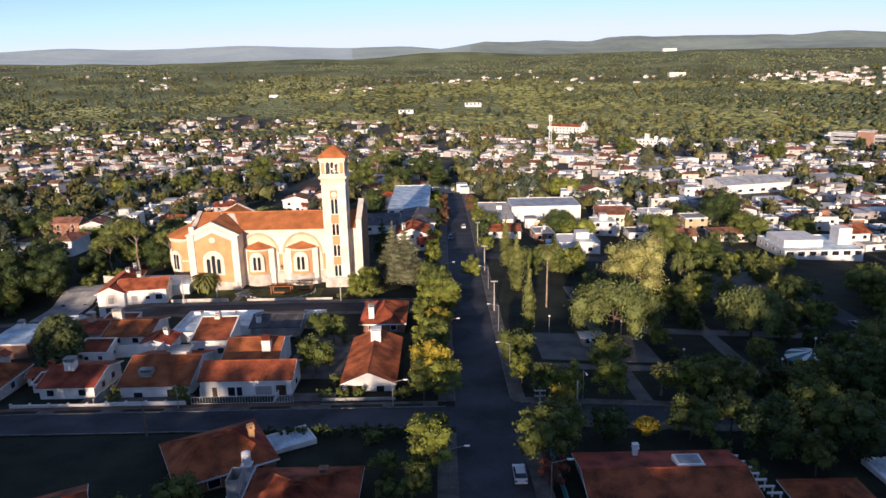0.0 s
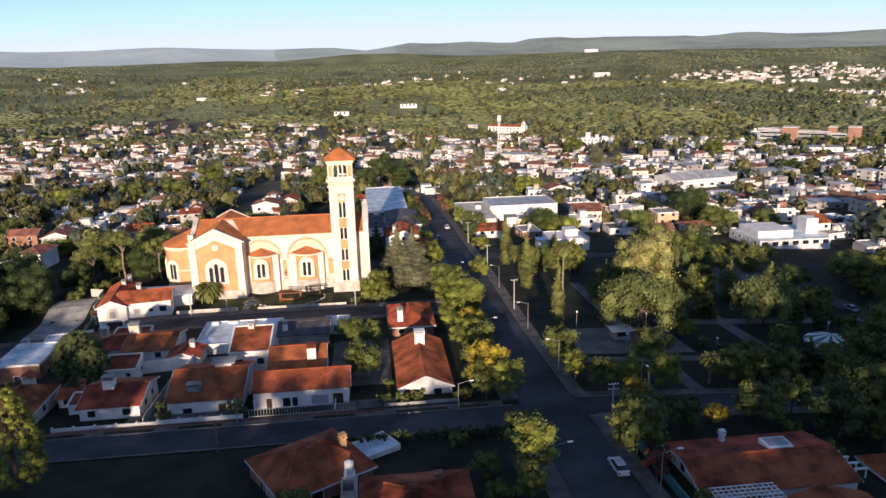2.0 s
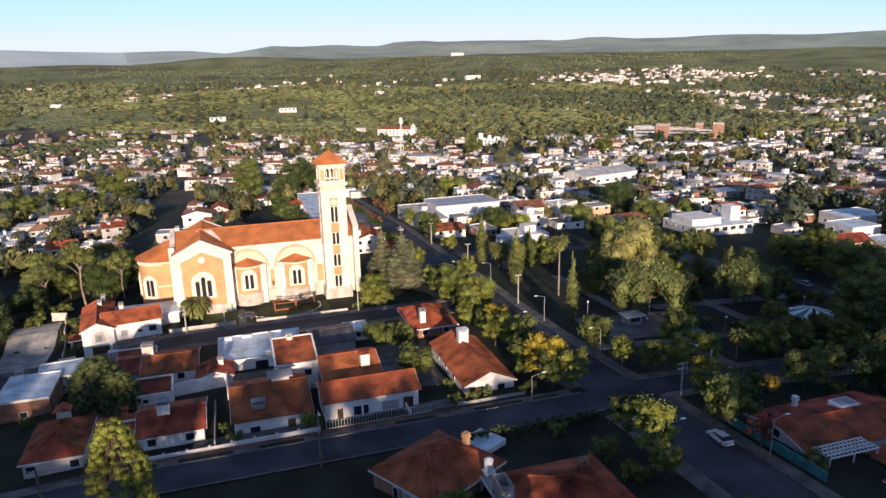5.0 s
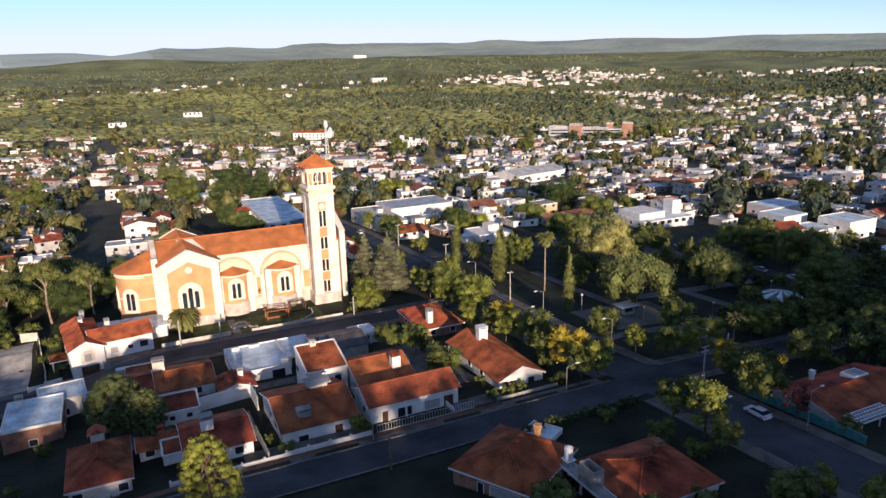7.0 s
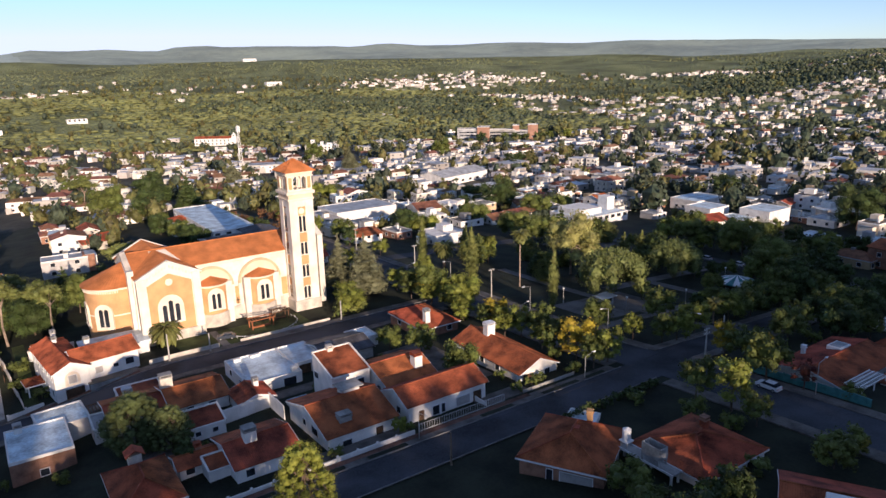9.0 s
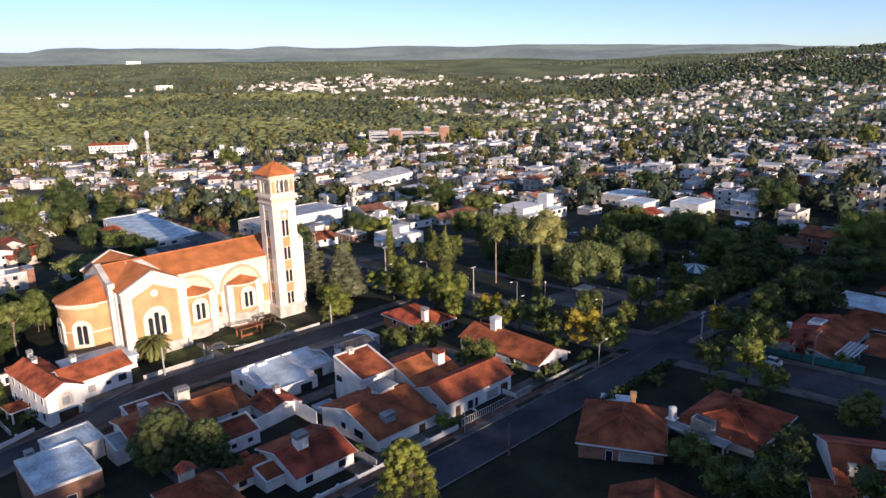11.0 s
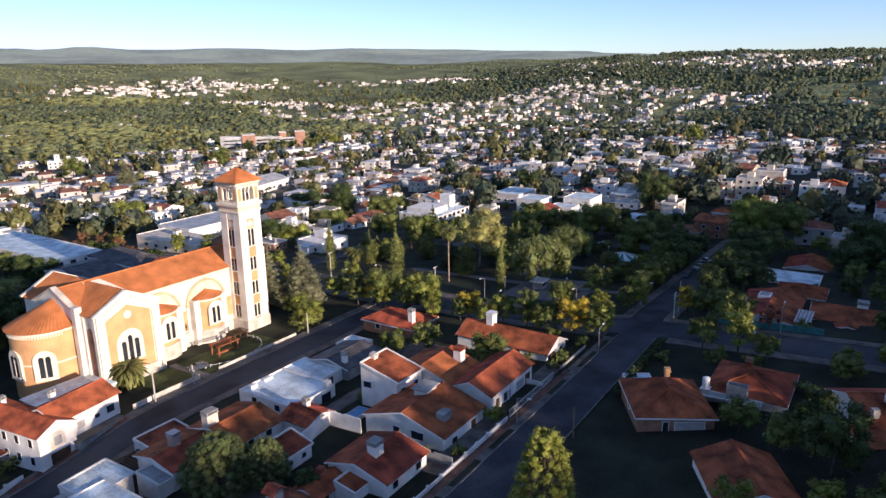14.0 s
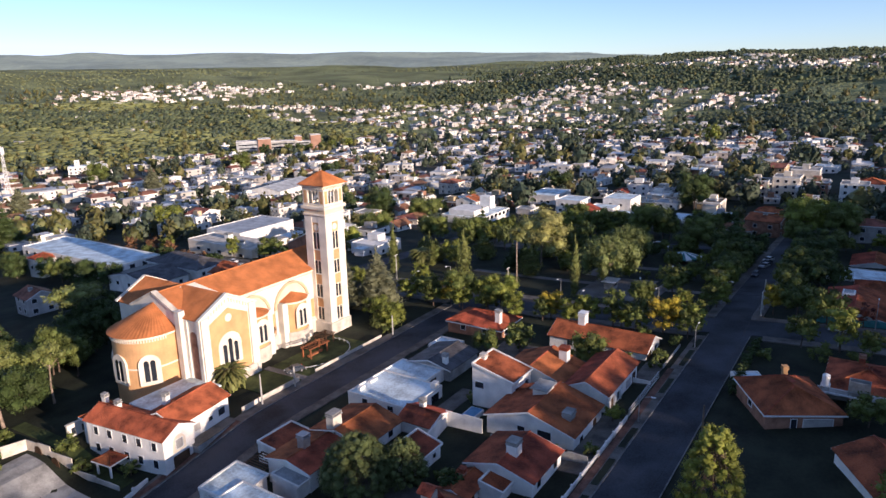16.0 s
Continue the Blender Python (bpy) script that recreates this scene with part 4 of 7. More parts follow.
house(-112, 128, 12, 12, 0, -7.6, 2, "hip", "cottage with a red tile hip roof", WIN("S", -3, 3))
house(-79.0, 160.5, 8, 6, 0, -9.2, 0.6, "mono", "low tiled shed by the street", [], name="shed")
# the white house beside the church
house(-82.0, 183.2, 12.6, 8.4, 8, -7.4, 1.8, "gx", "white house wing with a clay tile roof", [("S", -2.0, 2.3, 1.5, 1.4, "window", True), ("S", 1.4, 2.6, 1.0, 0.8), ("S", 4.3, 2.4, 1.7, 1.4)], [(-2.0, 2.6, -4.4, 1.0)])
wing = house(-89.9, 186.0, 6.8, 18.8, 7, -7.6, 1.6, "gy", "white two-storey house with a gable above the garage", [("S", 0, 3.7, 1.5, 1.7, "window", True), ("S", 0.2, 0.0, 3.4, 2.5, "door")] + [("W", u, z, 1.1, 1.5) for u in (-7.0, -3.6, 0.2, 3.6, 7.2) for z in (1.0, 4.3)], [(0.5, 5.4, -4.9, 0.9)])
part("window_arch", prism(bmesh.new(), arch(0, 3.2, 2.9, 3.0, 12), "y", -9.425, -9.4), M_CREAM, wing, "cream arched window surround")
house(-90.6, 194.2, 6.0, 6.0, 7, -7.8, 1.4, "hip", "rear corner of a white house under red tiles", WIN("W", 0, z=4.2), [(1.0, 1.5, -4.8, 0.9)])
porch = thing("porch", (-95.4, 187.2, gz(-95.4, 187.2)), "small tiled porch on white posts", "porch", "", 7)
for y in (-1.6, 1.6):
    part("post", bx(-1.5, y - 0.15, -0.4, -1.2, y + 0.15, 2.7), M_WHITE, porch)
roof_on(porch, 3.2, 4.0, 2.8, 0.7, "hip", 0.3)
ledge = thing("retaining_ledge", (-81.0, 177.6, gz(-81, 177.6)), "pale concrete ledge along the white house", "ledge", "", 8)
part("wall", bx(-5.0, -1.2, -3.5, 5.2, 1.3, 0.9, bevel=0.05), M_CONC, ledge)
part("coping", bx(-5.1, -1.3, 0.9, 5.3, 1.3, 1.0), M_PAVE, ledge)
# south of the cross street
hip_a = house(-32.8, 89.3, 13.1, 12.1, 29.7, -3.1, 2.7, "hip", "red tile hip-roofed house with white gutters", [("W", 2.2, 0.1, 4.6, 1.6, "window", True), ("W", -1.6, 0.1, 0.9, 1.6), ("S", -2, 0.8, 1.6, 1.2), ("S", 4, 0.4, 1.0, 1.9, "door"), ("N", 0, 0.8, 1.6, 1.2)], [(4.6, -1.2, 0.2, 0.8, M_ORANGE, M_ORANGE)], M_BRICKWALL, ridge=2.0)
house(-24.4, 96.2, 7.4, 5.0, 30.5, -5.5, 0, "flat", "small flat-roofed white house extension", WIN("S", 0), name="extension")
hip_b = house(-18.7, 78.2, 13.8, 12.3, 0, -3.2, 2.0, "hip", "red ribbed-roof bungalow with a water tank", [("W", 0, 0.8, 3, 1.4), ("S", -3, 0.6, 1.6, 1.4), ("S", 3.4, 0.6, 1.6, 1.4)], [(2.8, 1.2, 0.0, 1.0, M_TILE, M_BRICKWALL)])
for hip, x, y, z in ((hip_a, 0.0, -0.3, 5.3), (hip_b, -0.4, 0.0, 3.7), (hip_b, 1.9, 0.2, 3.2)):
    part("roof_vent", bx(x - 0.45, y - 0.4, z - 0.9, x + 0.45, y + 0.4, z, bevel=0.08), M_BRICKWALL, hip)
    part("vent_cap", bx(x - 0.6, y - 0.55, z, x + 0.6, y + 0.55, z + 0.14, bevel=0.04), M_TILE, hip)
house(-51.0, 73.5, 12.5, 10.5, 28, -3.0, 2.0, "gx", "bungalow with a dull red tile roof", WIN("S", -3, 3) + WIN("W", 0))
dorm = house(-19.5, 58.5, 14.0, 11.5, 30, -2.6, 2.6, "gy", "red-roofed bungalow with a white dormer", WIN("W", -2, 2) + WIN("S", 0), [(-4.6, 4.0, -0.4, 0.9, M_CONC)])
part("dormer", bx(-4.6, -2.4, 3.2, -1.6, 1.2, 4.6, bevel=0.05), M_PLASTER, dorm, "white box dormer")
house(-29.0, 60.5, 6.5, 5.0, 30, -3.4, 1.2, "gy", "low porch wing under bright tiles", WIN("W", 0, z=0.6))
rr = house(29.0, 82.4, 21.4, 12.4, 0, -4.4, 1.4, "gx", "long low house with a dark red tile roof", WIN("S", -7, -2, 5) + WIN("W", 0), [(-2.5, 5.2, -2.4, 0.7, M_WHITE, M_WHITE)])
part("skylight", bx(1.9, 0.4, 2.2, 5.7, 3.2, 3.3, bevel=0.12), M_WHITE, rr, "white roof skylight")
part("skylight_pane", bx(2.3, 0.8, 3.3, 5.3, 2.8, 3.36), M_GREYROOF, rr)
trellis = thing("trellis", (23.2, 74.6, gz(23.2, 74.6)), "white timber trellis roof beside the house", "trellis")
for i in range(13):
    part("slat", bx(-4.4 + i * 0.72, -1.6, 1.5, -4.28 + i * 0.72, 1.6, 1.62), M_WHITE, trellis)
for y in (-1.5, -0.75, 0, 0.75, 1.5):
    part("beam", bx(-4.5, y - 0.08, 1.62, 4.4, y + 0.08, 1.74), M_WHITE, trellis)
for x in (-4.3, 0, 4.2):
    part("post", bx(x - 0.08, -1.5, -0.3, x + 0.08, -1.34, 1.5), M_WHITE, trellis)
for i in range(7):
    r_ = thing("roof_beam", (40.6 + i * 0.35, 88.6 - i * 1.5, gz(40, 84) + 1.5), "white projecting roof beam beside the house", "beam", "white roof beams")
    part("timber", bx(-1.0, -0.14, 0, 1.0, 0.14, 0.22), M_WHITE, r_)
    part("post", bx(0.7, -0.1, -2.2, 0.9, 0.1, 0), M_WHITE, r_)
house(33.0, 65.5, 12.0, 16.5, 0, -4.8, 1.7, "gy", "house with an orange-red tile gable roof", WIN("W", -5, 0, 5) + WIN("S", 0), [(1.0, -1.5, -1.6, 2.2, M_PLASTER, M_CONC)])
house(25.6, 66.0, 5.0, 7.0, 0, -5.3, 1.0, "gx", "low tiled wing with a white door", [("W", 0, 0.0, 1.8, 2.0)])
house(67.0, 83.0, 12.0, 16.0, 0, -7.6, 0, "flat", "house with a large pale blue flat roof", WIN("W", -4, 4) + WIN("S", 0))
house(50.5, 78.0, 10.0, 11.0, 0, -6.0, 1.8, "hip", "low house with a dull red tile roof", WIN("W", 0) + WIN("S", 0))
house(88.0, 80.0, 14.0, 12.0, 0, -8.6, 1.6, "gx", "house with a rust-red tile roof", WIN("W", 0))

# school and large buildings beyond the church
house(-14.8, 327.0, 18, 60, 0, -11.4, 0, "flat", "school block with a wide pale blue flat roof", WIN("S", -7, -2.5, 2.5, 7, z=5.2, w=2.0, h=1.6) + WIN("E", *range(-27, 28, 6), z=4.6, w=2.2, h=1.6) + WIN("W", *range(-27, 28, 6), z=4.6, w=2.2, h=1.6), name="school")
house(-25.8, 338.0, 7.5, 8, 0, -12.6, 1.6, "hip", "small orange-tiled block beside the school", WIN("W", -2, 2, z=3))
house(-9.5, 277.0, 13, 26, 0, -10.0, 2.4, "hip", "dark-roofed school wing on the street", WIN("S", -4, 0, 4, z=3) + WIN("E", -8, -3, 2, 7, z=3), mat=M_SLATE, rib=0.8)
house(-24.5, 277.5, 14, 22, 0, -11.0, 2.0, "gx", "long dark school hall with a low roof", WIN("S", -4, 0, 4, z=2) + WIN("W", -6, 0, 6, z=2), mat=M_SLATE, rib=0.8)
house(-11.0, 249.0, 12, 15, 0, -9.2, 2.2, "gy", "white two-storey house with red tile gables", WIN("S", -3.4, 0, 3.4, z=3.6) + WIN("S", -3.4, 3.4, z=0.8) + WIN("E", -4, 0, 4, z=3.6) + WIN("W", -4, 0, 4, z=3.6), [(-3, -4, -5.6, 1.2)])
house(-6.0, 238.5, 5.5, 6, 0, -11.0, 1.6, "gx", "small white house with an orange tile roof", WIN("S", -1.2, 1.2, z=1.4) + WIN("W", 0, z=1.4))
house(45, 306, 30, 20, 0, -11.2, 0, "flat", "white flat-roofed building on the main street", WIN("S", *range(-12, 13, 4), z=0.8, w=2.2, h=1.5) + WIN("W", -6, 0, 6, z=3.4), name="building", mat=M_GREYROOF)
house(22.5, 292, 13, 36, 0, -11.8, 0, "flat", "long cream building with a walled roof terrace", WIN("S", -3, 3, z=1.2) + WIN("W", -12, -6, 0, 6, 12, z=1.4, w=2.0), [(2, 4, -9.6, 2.4), (-3, -9, -10.0, 1.8)], M_CREAM, M_STONE, name="building")
house(23.5, 262, 12, 13, 0, -12.0, 1.2, "gx", "white corner building with red roof edge", WIN("S", -4, 0, 4, z=2) + WIN("W", -4, 0, 4, z=2))
wb = house(134, 247, 28, 22, 0, -16.6, 0, "flat", "white modern building with a square water tower", WIN("S", *range(-12, 13, 4), z=2.2, w=2.4, h=1.5) + WIN("W", -8, -3, 3, 8, z=2.2), name="building")
part("upper_floor", bx(-12, -6, 3, 2, 8, 6.6, bevel=0.1), M_PLASTER, wb)
part("water_tower", bx(9, -3, 3, 13.8, 3, 9.8, bevel=0.1), M_PLASTER, wb, "white square water tower")
for x, y, W, D, top, lab in ((176, 214, 14, 13, -14.6, "white two-storey flat-roofed building"), (186, 192, 16, 14, -13.6, "white stepped building with blue-grey shade"), (172, 196, 10, 12, -16.4, "white low building beside a stepped block"), (163, 184, 12, 10, -17.2, "low white flat-roofed building"), (205, 240, 22, 16, -18, "white flat-roofed shop building"), (168, 160, 16, 12, -17.5, "low pale blue-roofed hall")):
    house(x, y, W, D, 0, top, 0, "flat", lab, WIN("W", -4, 0, 4, z=1.0, w=1.6) + WIN("S", -5, 0, 5, z=1.0, w=1.6) + (WIN("W", -3, 2, z=4.0, w=1.6) if top > -15 else []), name="building")
for x, y, W, D, top, wallm, lab in ((250, 139, 13, 12, -10.5, M_STONE, "beige three-storey apartment building"), (254, 125, 14, 13, -8.4, M_CREAM, "cream four-storey apartment building"), (254, 111, 12, 11, -10.0, M_BRICKWALL, "brown brick apartment building"), (268, 118, 12, 14, -6.0, M_STONE, "beige five-storey apartment building"), (231, 93, 13, 12, -6.6, M_PLASTER, "white apartment building with balconies")):
    b_ = house(x, y, W, D, 0, top, 0, "flat", lab, [("W", u, zz, 1.4, 1.4) for u in (-D * 0.3, 0, D * 0.3) for zz in (1, 4, 7)] + [("S", u, zz, 1.4, 1.4) for u in (-W * 0.3, W * 0.3) for zz in (1, 4, 7)], (), wallm, M_CONC, name="apartment_building")
    zt = top - gz(x, y)
    part("stair_head", bx(-2.0, -1.5, zt - 0.1, 1.5, 2.0, zt + 2.4), wallm, b_)
    for zz in (3.6, 6.6):
        part("balcony", bx(-W * 0.42, -D / 2 - 1.0, zz, W * 0.1, -D / 2, zz + 0.9), M_PLASTER, b_)
house(246, 87, 13, 12, 0, -8.0, 2.2, "hip", "house with a bright red tile hip roof", WIN("W", -3, 3, z=4))
house(192, 436, 46, 24, 12, -26.0, 3.0, "gx", "large warehouse with a grey sheet roof", WIN("S", *range(-20, 21, 8), z=1.5, w=3, h=1.5), mat=M_GREYROOF, name="warehouse", rib=1.2)
M_OBRICK = material("orange_brick", (0.36, 0.205, 0.145), 0.85, 0.1, 0.2, 3, 0.1)
for x, y, W, D, top, wm, lab in ((419, 725, 26, 15, -28.2, M_GREYROOF, "grey institutional block with strip windows"), (433, 712, 15, 17, -26.0, M_OBRICK, "orange brick institutional block"), (449, 697, 34, 13, -29.4, M_CONC, "long pale institutional block with strip windows"), (463, 686, 8, 14, -24.6, M_OBRICK, "orange brick lift tower"), (467, 681, 16, 13, -31.0, M_GREYROOF, "grey institutional wing with strip windows"), (477, 671, 12, 13, -23.8, M_OBRICK, "orange brick stair tower")):
    house(x, y, W, D, -40, top, 0, "flat", lab, [("S", 0, zz, W * 0.8, 1.6) for zz in (2, 6, 10)] if wm != M_OBRICK else [("S", 0, 5, 2.0, 2.0)], (), wm, M_GREYROOF, name="institution")


# ---- trees ----
rng = np.random.default_rng(7)


def leaf_cloud(centres, normals, size, jitter=0.6, droop=0.0, fold=0.35, aspect=1.0):
    """Small bent leaf clumps: two triangles each, turned outwards with some disorder."""
    n = len(centres)
    nr = normals + rng.normal(0, jitter, (n, 3))
    nr /= np.linalg.norm(nr, axis=1)[:, None] + 1e-9
    t = np.cross(nr, rng.normal(0, 1, (n, 3)))
    t /= np.linalg.norm(t, axis=1)[:, None] + 1e-9
    b = np.cross(nr, t)
    if droop:
        t = t * (1 - droop) + np.array([0, 0, -1.0]) * droop
        t /= np.linalg.norm(t, axis=1)[:, None]
    s = size * rng.uniform(0.6, 1.35, (n, 1))
    v = np.stack([centres - t * s * aspect, centres - b * s * 0.6 + nr * s * fold, centres + t * s * aspect, centres + b * s * 0.6 - nr * s * fold * 0.3], 1)
    return v.reshape(-1, 3)


HEART_V, HEART_F = [], [(0, 1 + i, 1 + (i + 1) % 5) for i in range(5)] + [(1 + i, 6 + i, 1 + (i + 1) % 5) for i in range(5)] + [(1 + (i + 1) % 5, 6 + i, 6 + (i + 1) % 5) for i in range(5)] + [(11, 6 + (i + 1) % 5, 6 + i) for i in range(5)]
HEART_V.append((0, 0, 1))
for lift, turn in ((0.447, 0), (-0.447, 36)):
    HEART_V += [(0.894 * math.cos(radians(72 * i + turn)), 0.894 * math.sin(radians(72 * i + turn)), lift) for i in range(5)]
HEART_V = np.array(HEART_V + [(0, 0, -1)])
HEART_F = np.array(HEART_F)


def crown_mesh(name, lobes, per_lobe, size, mat, jitter=0.6, droop=0.0, aspect=1.0, shell=0.25):
    """Leaf clumps over several lobes (x, y, z, rx, ry, rz), thicker to the outside."""
    vs = []
    for x, y, z, rx, ry, rz in lobes:
        n = int(per_lobe * 0.75 * (rx * ry * rz) ** (2 / 3))
        d = rng.normal(0, 1, (n, 3))
        d /= np.linalg.norm(d, axis=1)[:, None]
        rad = 1 - shell * rng.random((n, 1)) ** 1.5 + 0.15 * rng.normal(0, 1, (n, 1))
        c = d * rad * np.array([rx, ry, rz]) + np.array([x, y, z])
        vs.append(leaf_cloud(c, d / np.array([rx, ry, rz]) * min(rx, ry, rz), size, jitter, droop, aspect=aspect))
    v = np.concatenate(vs)
    faces = np.arange(len(v)).reshape(-1, 4).tolist()
    for x, y, z, rx, ry, rz in lobes:
        faces += (HEART_F + len(v)).tolist()
        v = np.concatenate([v, HEART_V * rng.uniform(0.6, 0.85, (12, 1)) * np.array([rx, ry, rz]) + np.array([x, y, z])])
    return mesh_of(name, v, faces, (mat,))


def limbs(points, r0, bark_n=7):
    """A tapered trunk with limbs: points is the trunk line, then limb ends."""
    bm = bmesh.new()
    trunk, ends = points
    k = len(trunk) - 1
    for i in range(k):
        tube(bm, trunk[i], trunk[i + 1], r0 * (1 - 0.5 * i / k), r0 * (1 - 0.5 * (i + 1) / k), bark_n)
    for e in ends:
        a = Vector(trunk[-1]).lerp(Vector(trunk[max(0, k - 1)]), rng.random() * 0.5)
        mid = a.lerp(Vector(e), 0.5) + Vector((0, 0, 0.08 * r0))
        tube(bm, a, mid, r0 * 0.4, r0 * 0.25, 5)
        tube(bm, mid, e, r0 * 0.25, r0 * 0.08, 5)
    return bm


def round_kind(H, R, mat, seed, lobes=17, size=0.20, dens=88, base=0.22):
    local = random.Random(seed)
    lb = [(0, 0, H * 0.62, R * 0.62, R * 0.62, H * 0.26)]
    for i in range(lobes):
        a, h = 2 * math.pi * i / lobes * 2.4 + local.random(), H * (base + 0.12 + (0.9 - base - 0.12) * (i + local.random() * 0.6) / lobes)
        f = math.sqrt(max(0.08, 1 - ((h / H - 0.55) / 0.5) ** 2))
        q = R * local.uniform(0.24, 0.42)
        lb.append(((R * local.uniform(0.86, 1.08) - q * 0.8) * f * math.cos(a), (R - q * 0.8) * f * math.sin(a), h, q, q, q * local.uniform(0.7, 1.0)))
    crown = crown_mesh("crown", lb, dens, size, mat)
    ends = [l[:3] for l in lb[1:6]]
    return limbs(([(0, 0, -0.4), (0.05 * R, 0, H * 0.2), (0, 0.06 * R, H * 0.5)], ends), max(0.10, H * 0.022)), crown


def pine_kind(H, R, mat, seed):
    """A clumpy pine: many small distinct pads round a broad egg, with dark gaps."""
    local = random.Random(seed)
    lb, n = [], 150
    for i in range(n):
        h = 0.12 + 0.84 * (i + local.random()) / n
        prof = R * math.sin(math.pi * (0.24 + 0.70 * h)) ** 0.75 * local.uniform(0.84, 1.06)
        a, q = 2.39996 * i + local.random() * 0.4, R * local.uniform(0.12, 0.21)
        lb.append(((prof - q) * math.cos(a), (prof - q) * math.sin(a), H * h, q, q, q * 0.8))
    pads = crown_mesh("crown", lb, 190, 0.11, mat, 0.3, shell=0.1)
    return limbs(([(0, 0, -0.4), (0, 0, H * 0.5), (0, 0, H * 0.92)], [l[:3] for l in lb[::3]]), H * 0.02), pads


def cypress_kind(H, R, mat, seed):
    local = random.Random(seed)
    lb = []
    for i in range(9):
        f = i / 8
        q = R * (0.75 + 0.35 * math.sin(math.pi * min(1, f * 1.15))) * (1 - f ** 3 * 0.85)
        lb.append((local.uniform(-0.12, 0.12) * R, local.uniform(-0.12, 0.12) * R, H * (0.08 + 0.86 * f), q, q, H * 0.10))
    return limbs(([(0, 0, -0.4), (0, 0, H * 0.4), (0, 0, H * 0.9)], []), H * 0.012), crown_mesh("crown", lb, 130, 0.22, mat, 0.4, 0.6)


def conifer_kind(H, R, mat, seed, tiers=9, flat=0.5):
    local = random.Random(seed)
    lb = []
    for i in range(tiers):
        f = i / (tiers - 1)
        r = R * (1 - f) ** 0.8 + 0.25
        n = max(3, int(7 * (1 - f)) + 2)
        for k in range(n):
            a = 2 * math.pi * k / n + local.random() * 1.2
            d = r * local.uniform(0.35, 0.72)
            q = r * local.uniform(0.34, 0.48)
            lb.append((d * math.cos(a), d * math.sin(a), H * (0.12 + 0.82 * f) + local.uniform(-0.2, 0.2), q, q, max(0.35, q * flat)))
        lb.append((0, 0, H * (0.12 + 0.82 * f), r * 0.5, r * 0.5, H * 0.07))
    lb.append((0, 0, H * 0.96, 0.35, 0.35, H * 0.06))
    return limbs(([(0, 0, -0.4), (0, 0, H * 0.5), (0, 0, H * 0.97)], []), H * 0.018), crown_mesh("crown", lb, 84, 0.20, mat, 0.55, 0.25)


def umbrella_kind(H, R, mat, seed):
    local = random.Random(seed)
    lb = []
    for i in range(11):
        a, d = 2.4 * i, R * math.sqrt((i + 0.5) / 11) * 0.78
        lb.append((d * math.cos(a) + R * 0.12, d * math.sin(a), H * (0.88 - 0.16 * (d / R) ** 2 + local.uniform(-0.06, 0.05)), R * 0.34, R * 0.34, H * 0.085))
    ends = [(l[0], l[1], l[2] - 0.4) for l in lb[2:9]]
    return limbs(([(0, 0, -0.4), (R * 0.10, 0, H * 0.3), (R * 0.02, R * 0.06, H * 0.62)], ends), H * 0.02), crown_mesh("crown", lb, 90, 0.24, mat, 0.55)


def willow_kind(H, R, mat, seed):
    local = random.Random(seed)
    lb = []
    for i in range(15):
        a, d = 2.4 * i + local.random() * 0.5, R * math.sqrt((i + 0.3) / 15) * 0.80
        top = H * (0.80 - 0.34 * (d / R) ** 2)
        lb.append((d * math.cos(a), d * math.sin(a), top, R * 0.30, R * 0.30, H * 0.17))
        if d > R * 0.45:
            lb.append((d * 1.1 * math.cos(a), d * 1.1 * math.sin(a), top - H * 0.2, R * 0.2, R * 0.2, H * 0.2))
    ends = [l[:3] for l in lb[::4]]
    return limbs(([(0, 0, -0.4), (0.2, 0, H * 0.2), (0, 0.3, H * 0.42)], ends), H * 0.03), crown_mesh("crown", lb, 62, 0.26, mat, 0.5, 0.45, 1.4)


def frond_crown(top, length, count, mat, seed, droop=0.9, width=0.5):
    """Arching fronds, each a chain of bent leaflet pairs."""
    local = random.Random(seed)
    v, f = [], []
    for i in range(count):
        a, up = 2.39996 * i, 1.15 - 1.75 * i / count
        L = length * local.uniform(0.8, 1.1)
        side = Vector((-math.sin(a), math.cos(a), 0))
        prev, p, e = None, Vector((0, 0, top)), up
        for k in range(7):
            w = width * math.sin(math.pi * (0.12 + 0.85 * k / 6)) * L * 0.25
            row = [p + side * w - Vector((0, 0, w * 0.55)), p.copy(), p - side * w - Vector((0, 0, w * 0.55))]
            base = len(v)
            v += row
            if k:
                f += [(base - 3, base - 2, base + 1, base), (base - 2, base - 1, base + 2, base + 1)]
            p = p + Vector((math.cos(a) * math.cos(e), math.sin(a) * math.cos(e), math.sin(e))) * L / 6
            e -= droop * 0.30
    return mesh_of("crown", v, f, (mat,))


def palm_kind(H, R, mat, seed, fan=False):
    bm = bmesh.new()
    r = 0.22 if fan else 0.5
    top = H - (R * 0.75 if fan else R * 0.62)
    for i in range(6):
        tube(bm, (0.02 * i, 0, -0.4 + (top + 0.4) * i / 6), (0.02 * (i + 1), 0, -0.4 + (top + 0.4) * (i + 1) / 6), r * (1.12 - 0.05 * i), r * (1.02 - 0.05 * i), 9)
    return bm, frond_crown(top, R * 1.15, 60 if fan else 110, mat, seed, 0.85 if fan else 0.98, 0.9 if fan else 0.42)


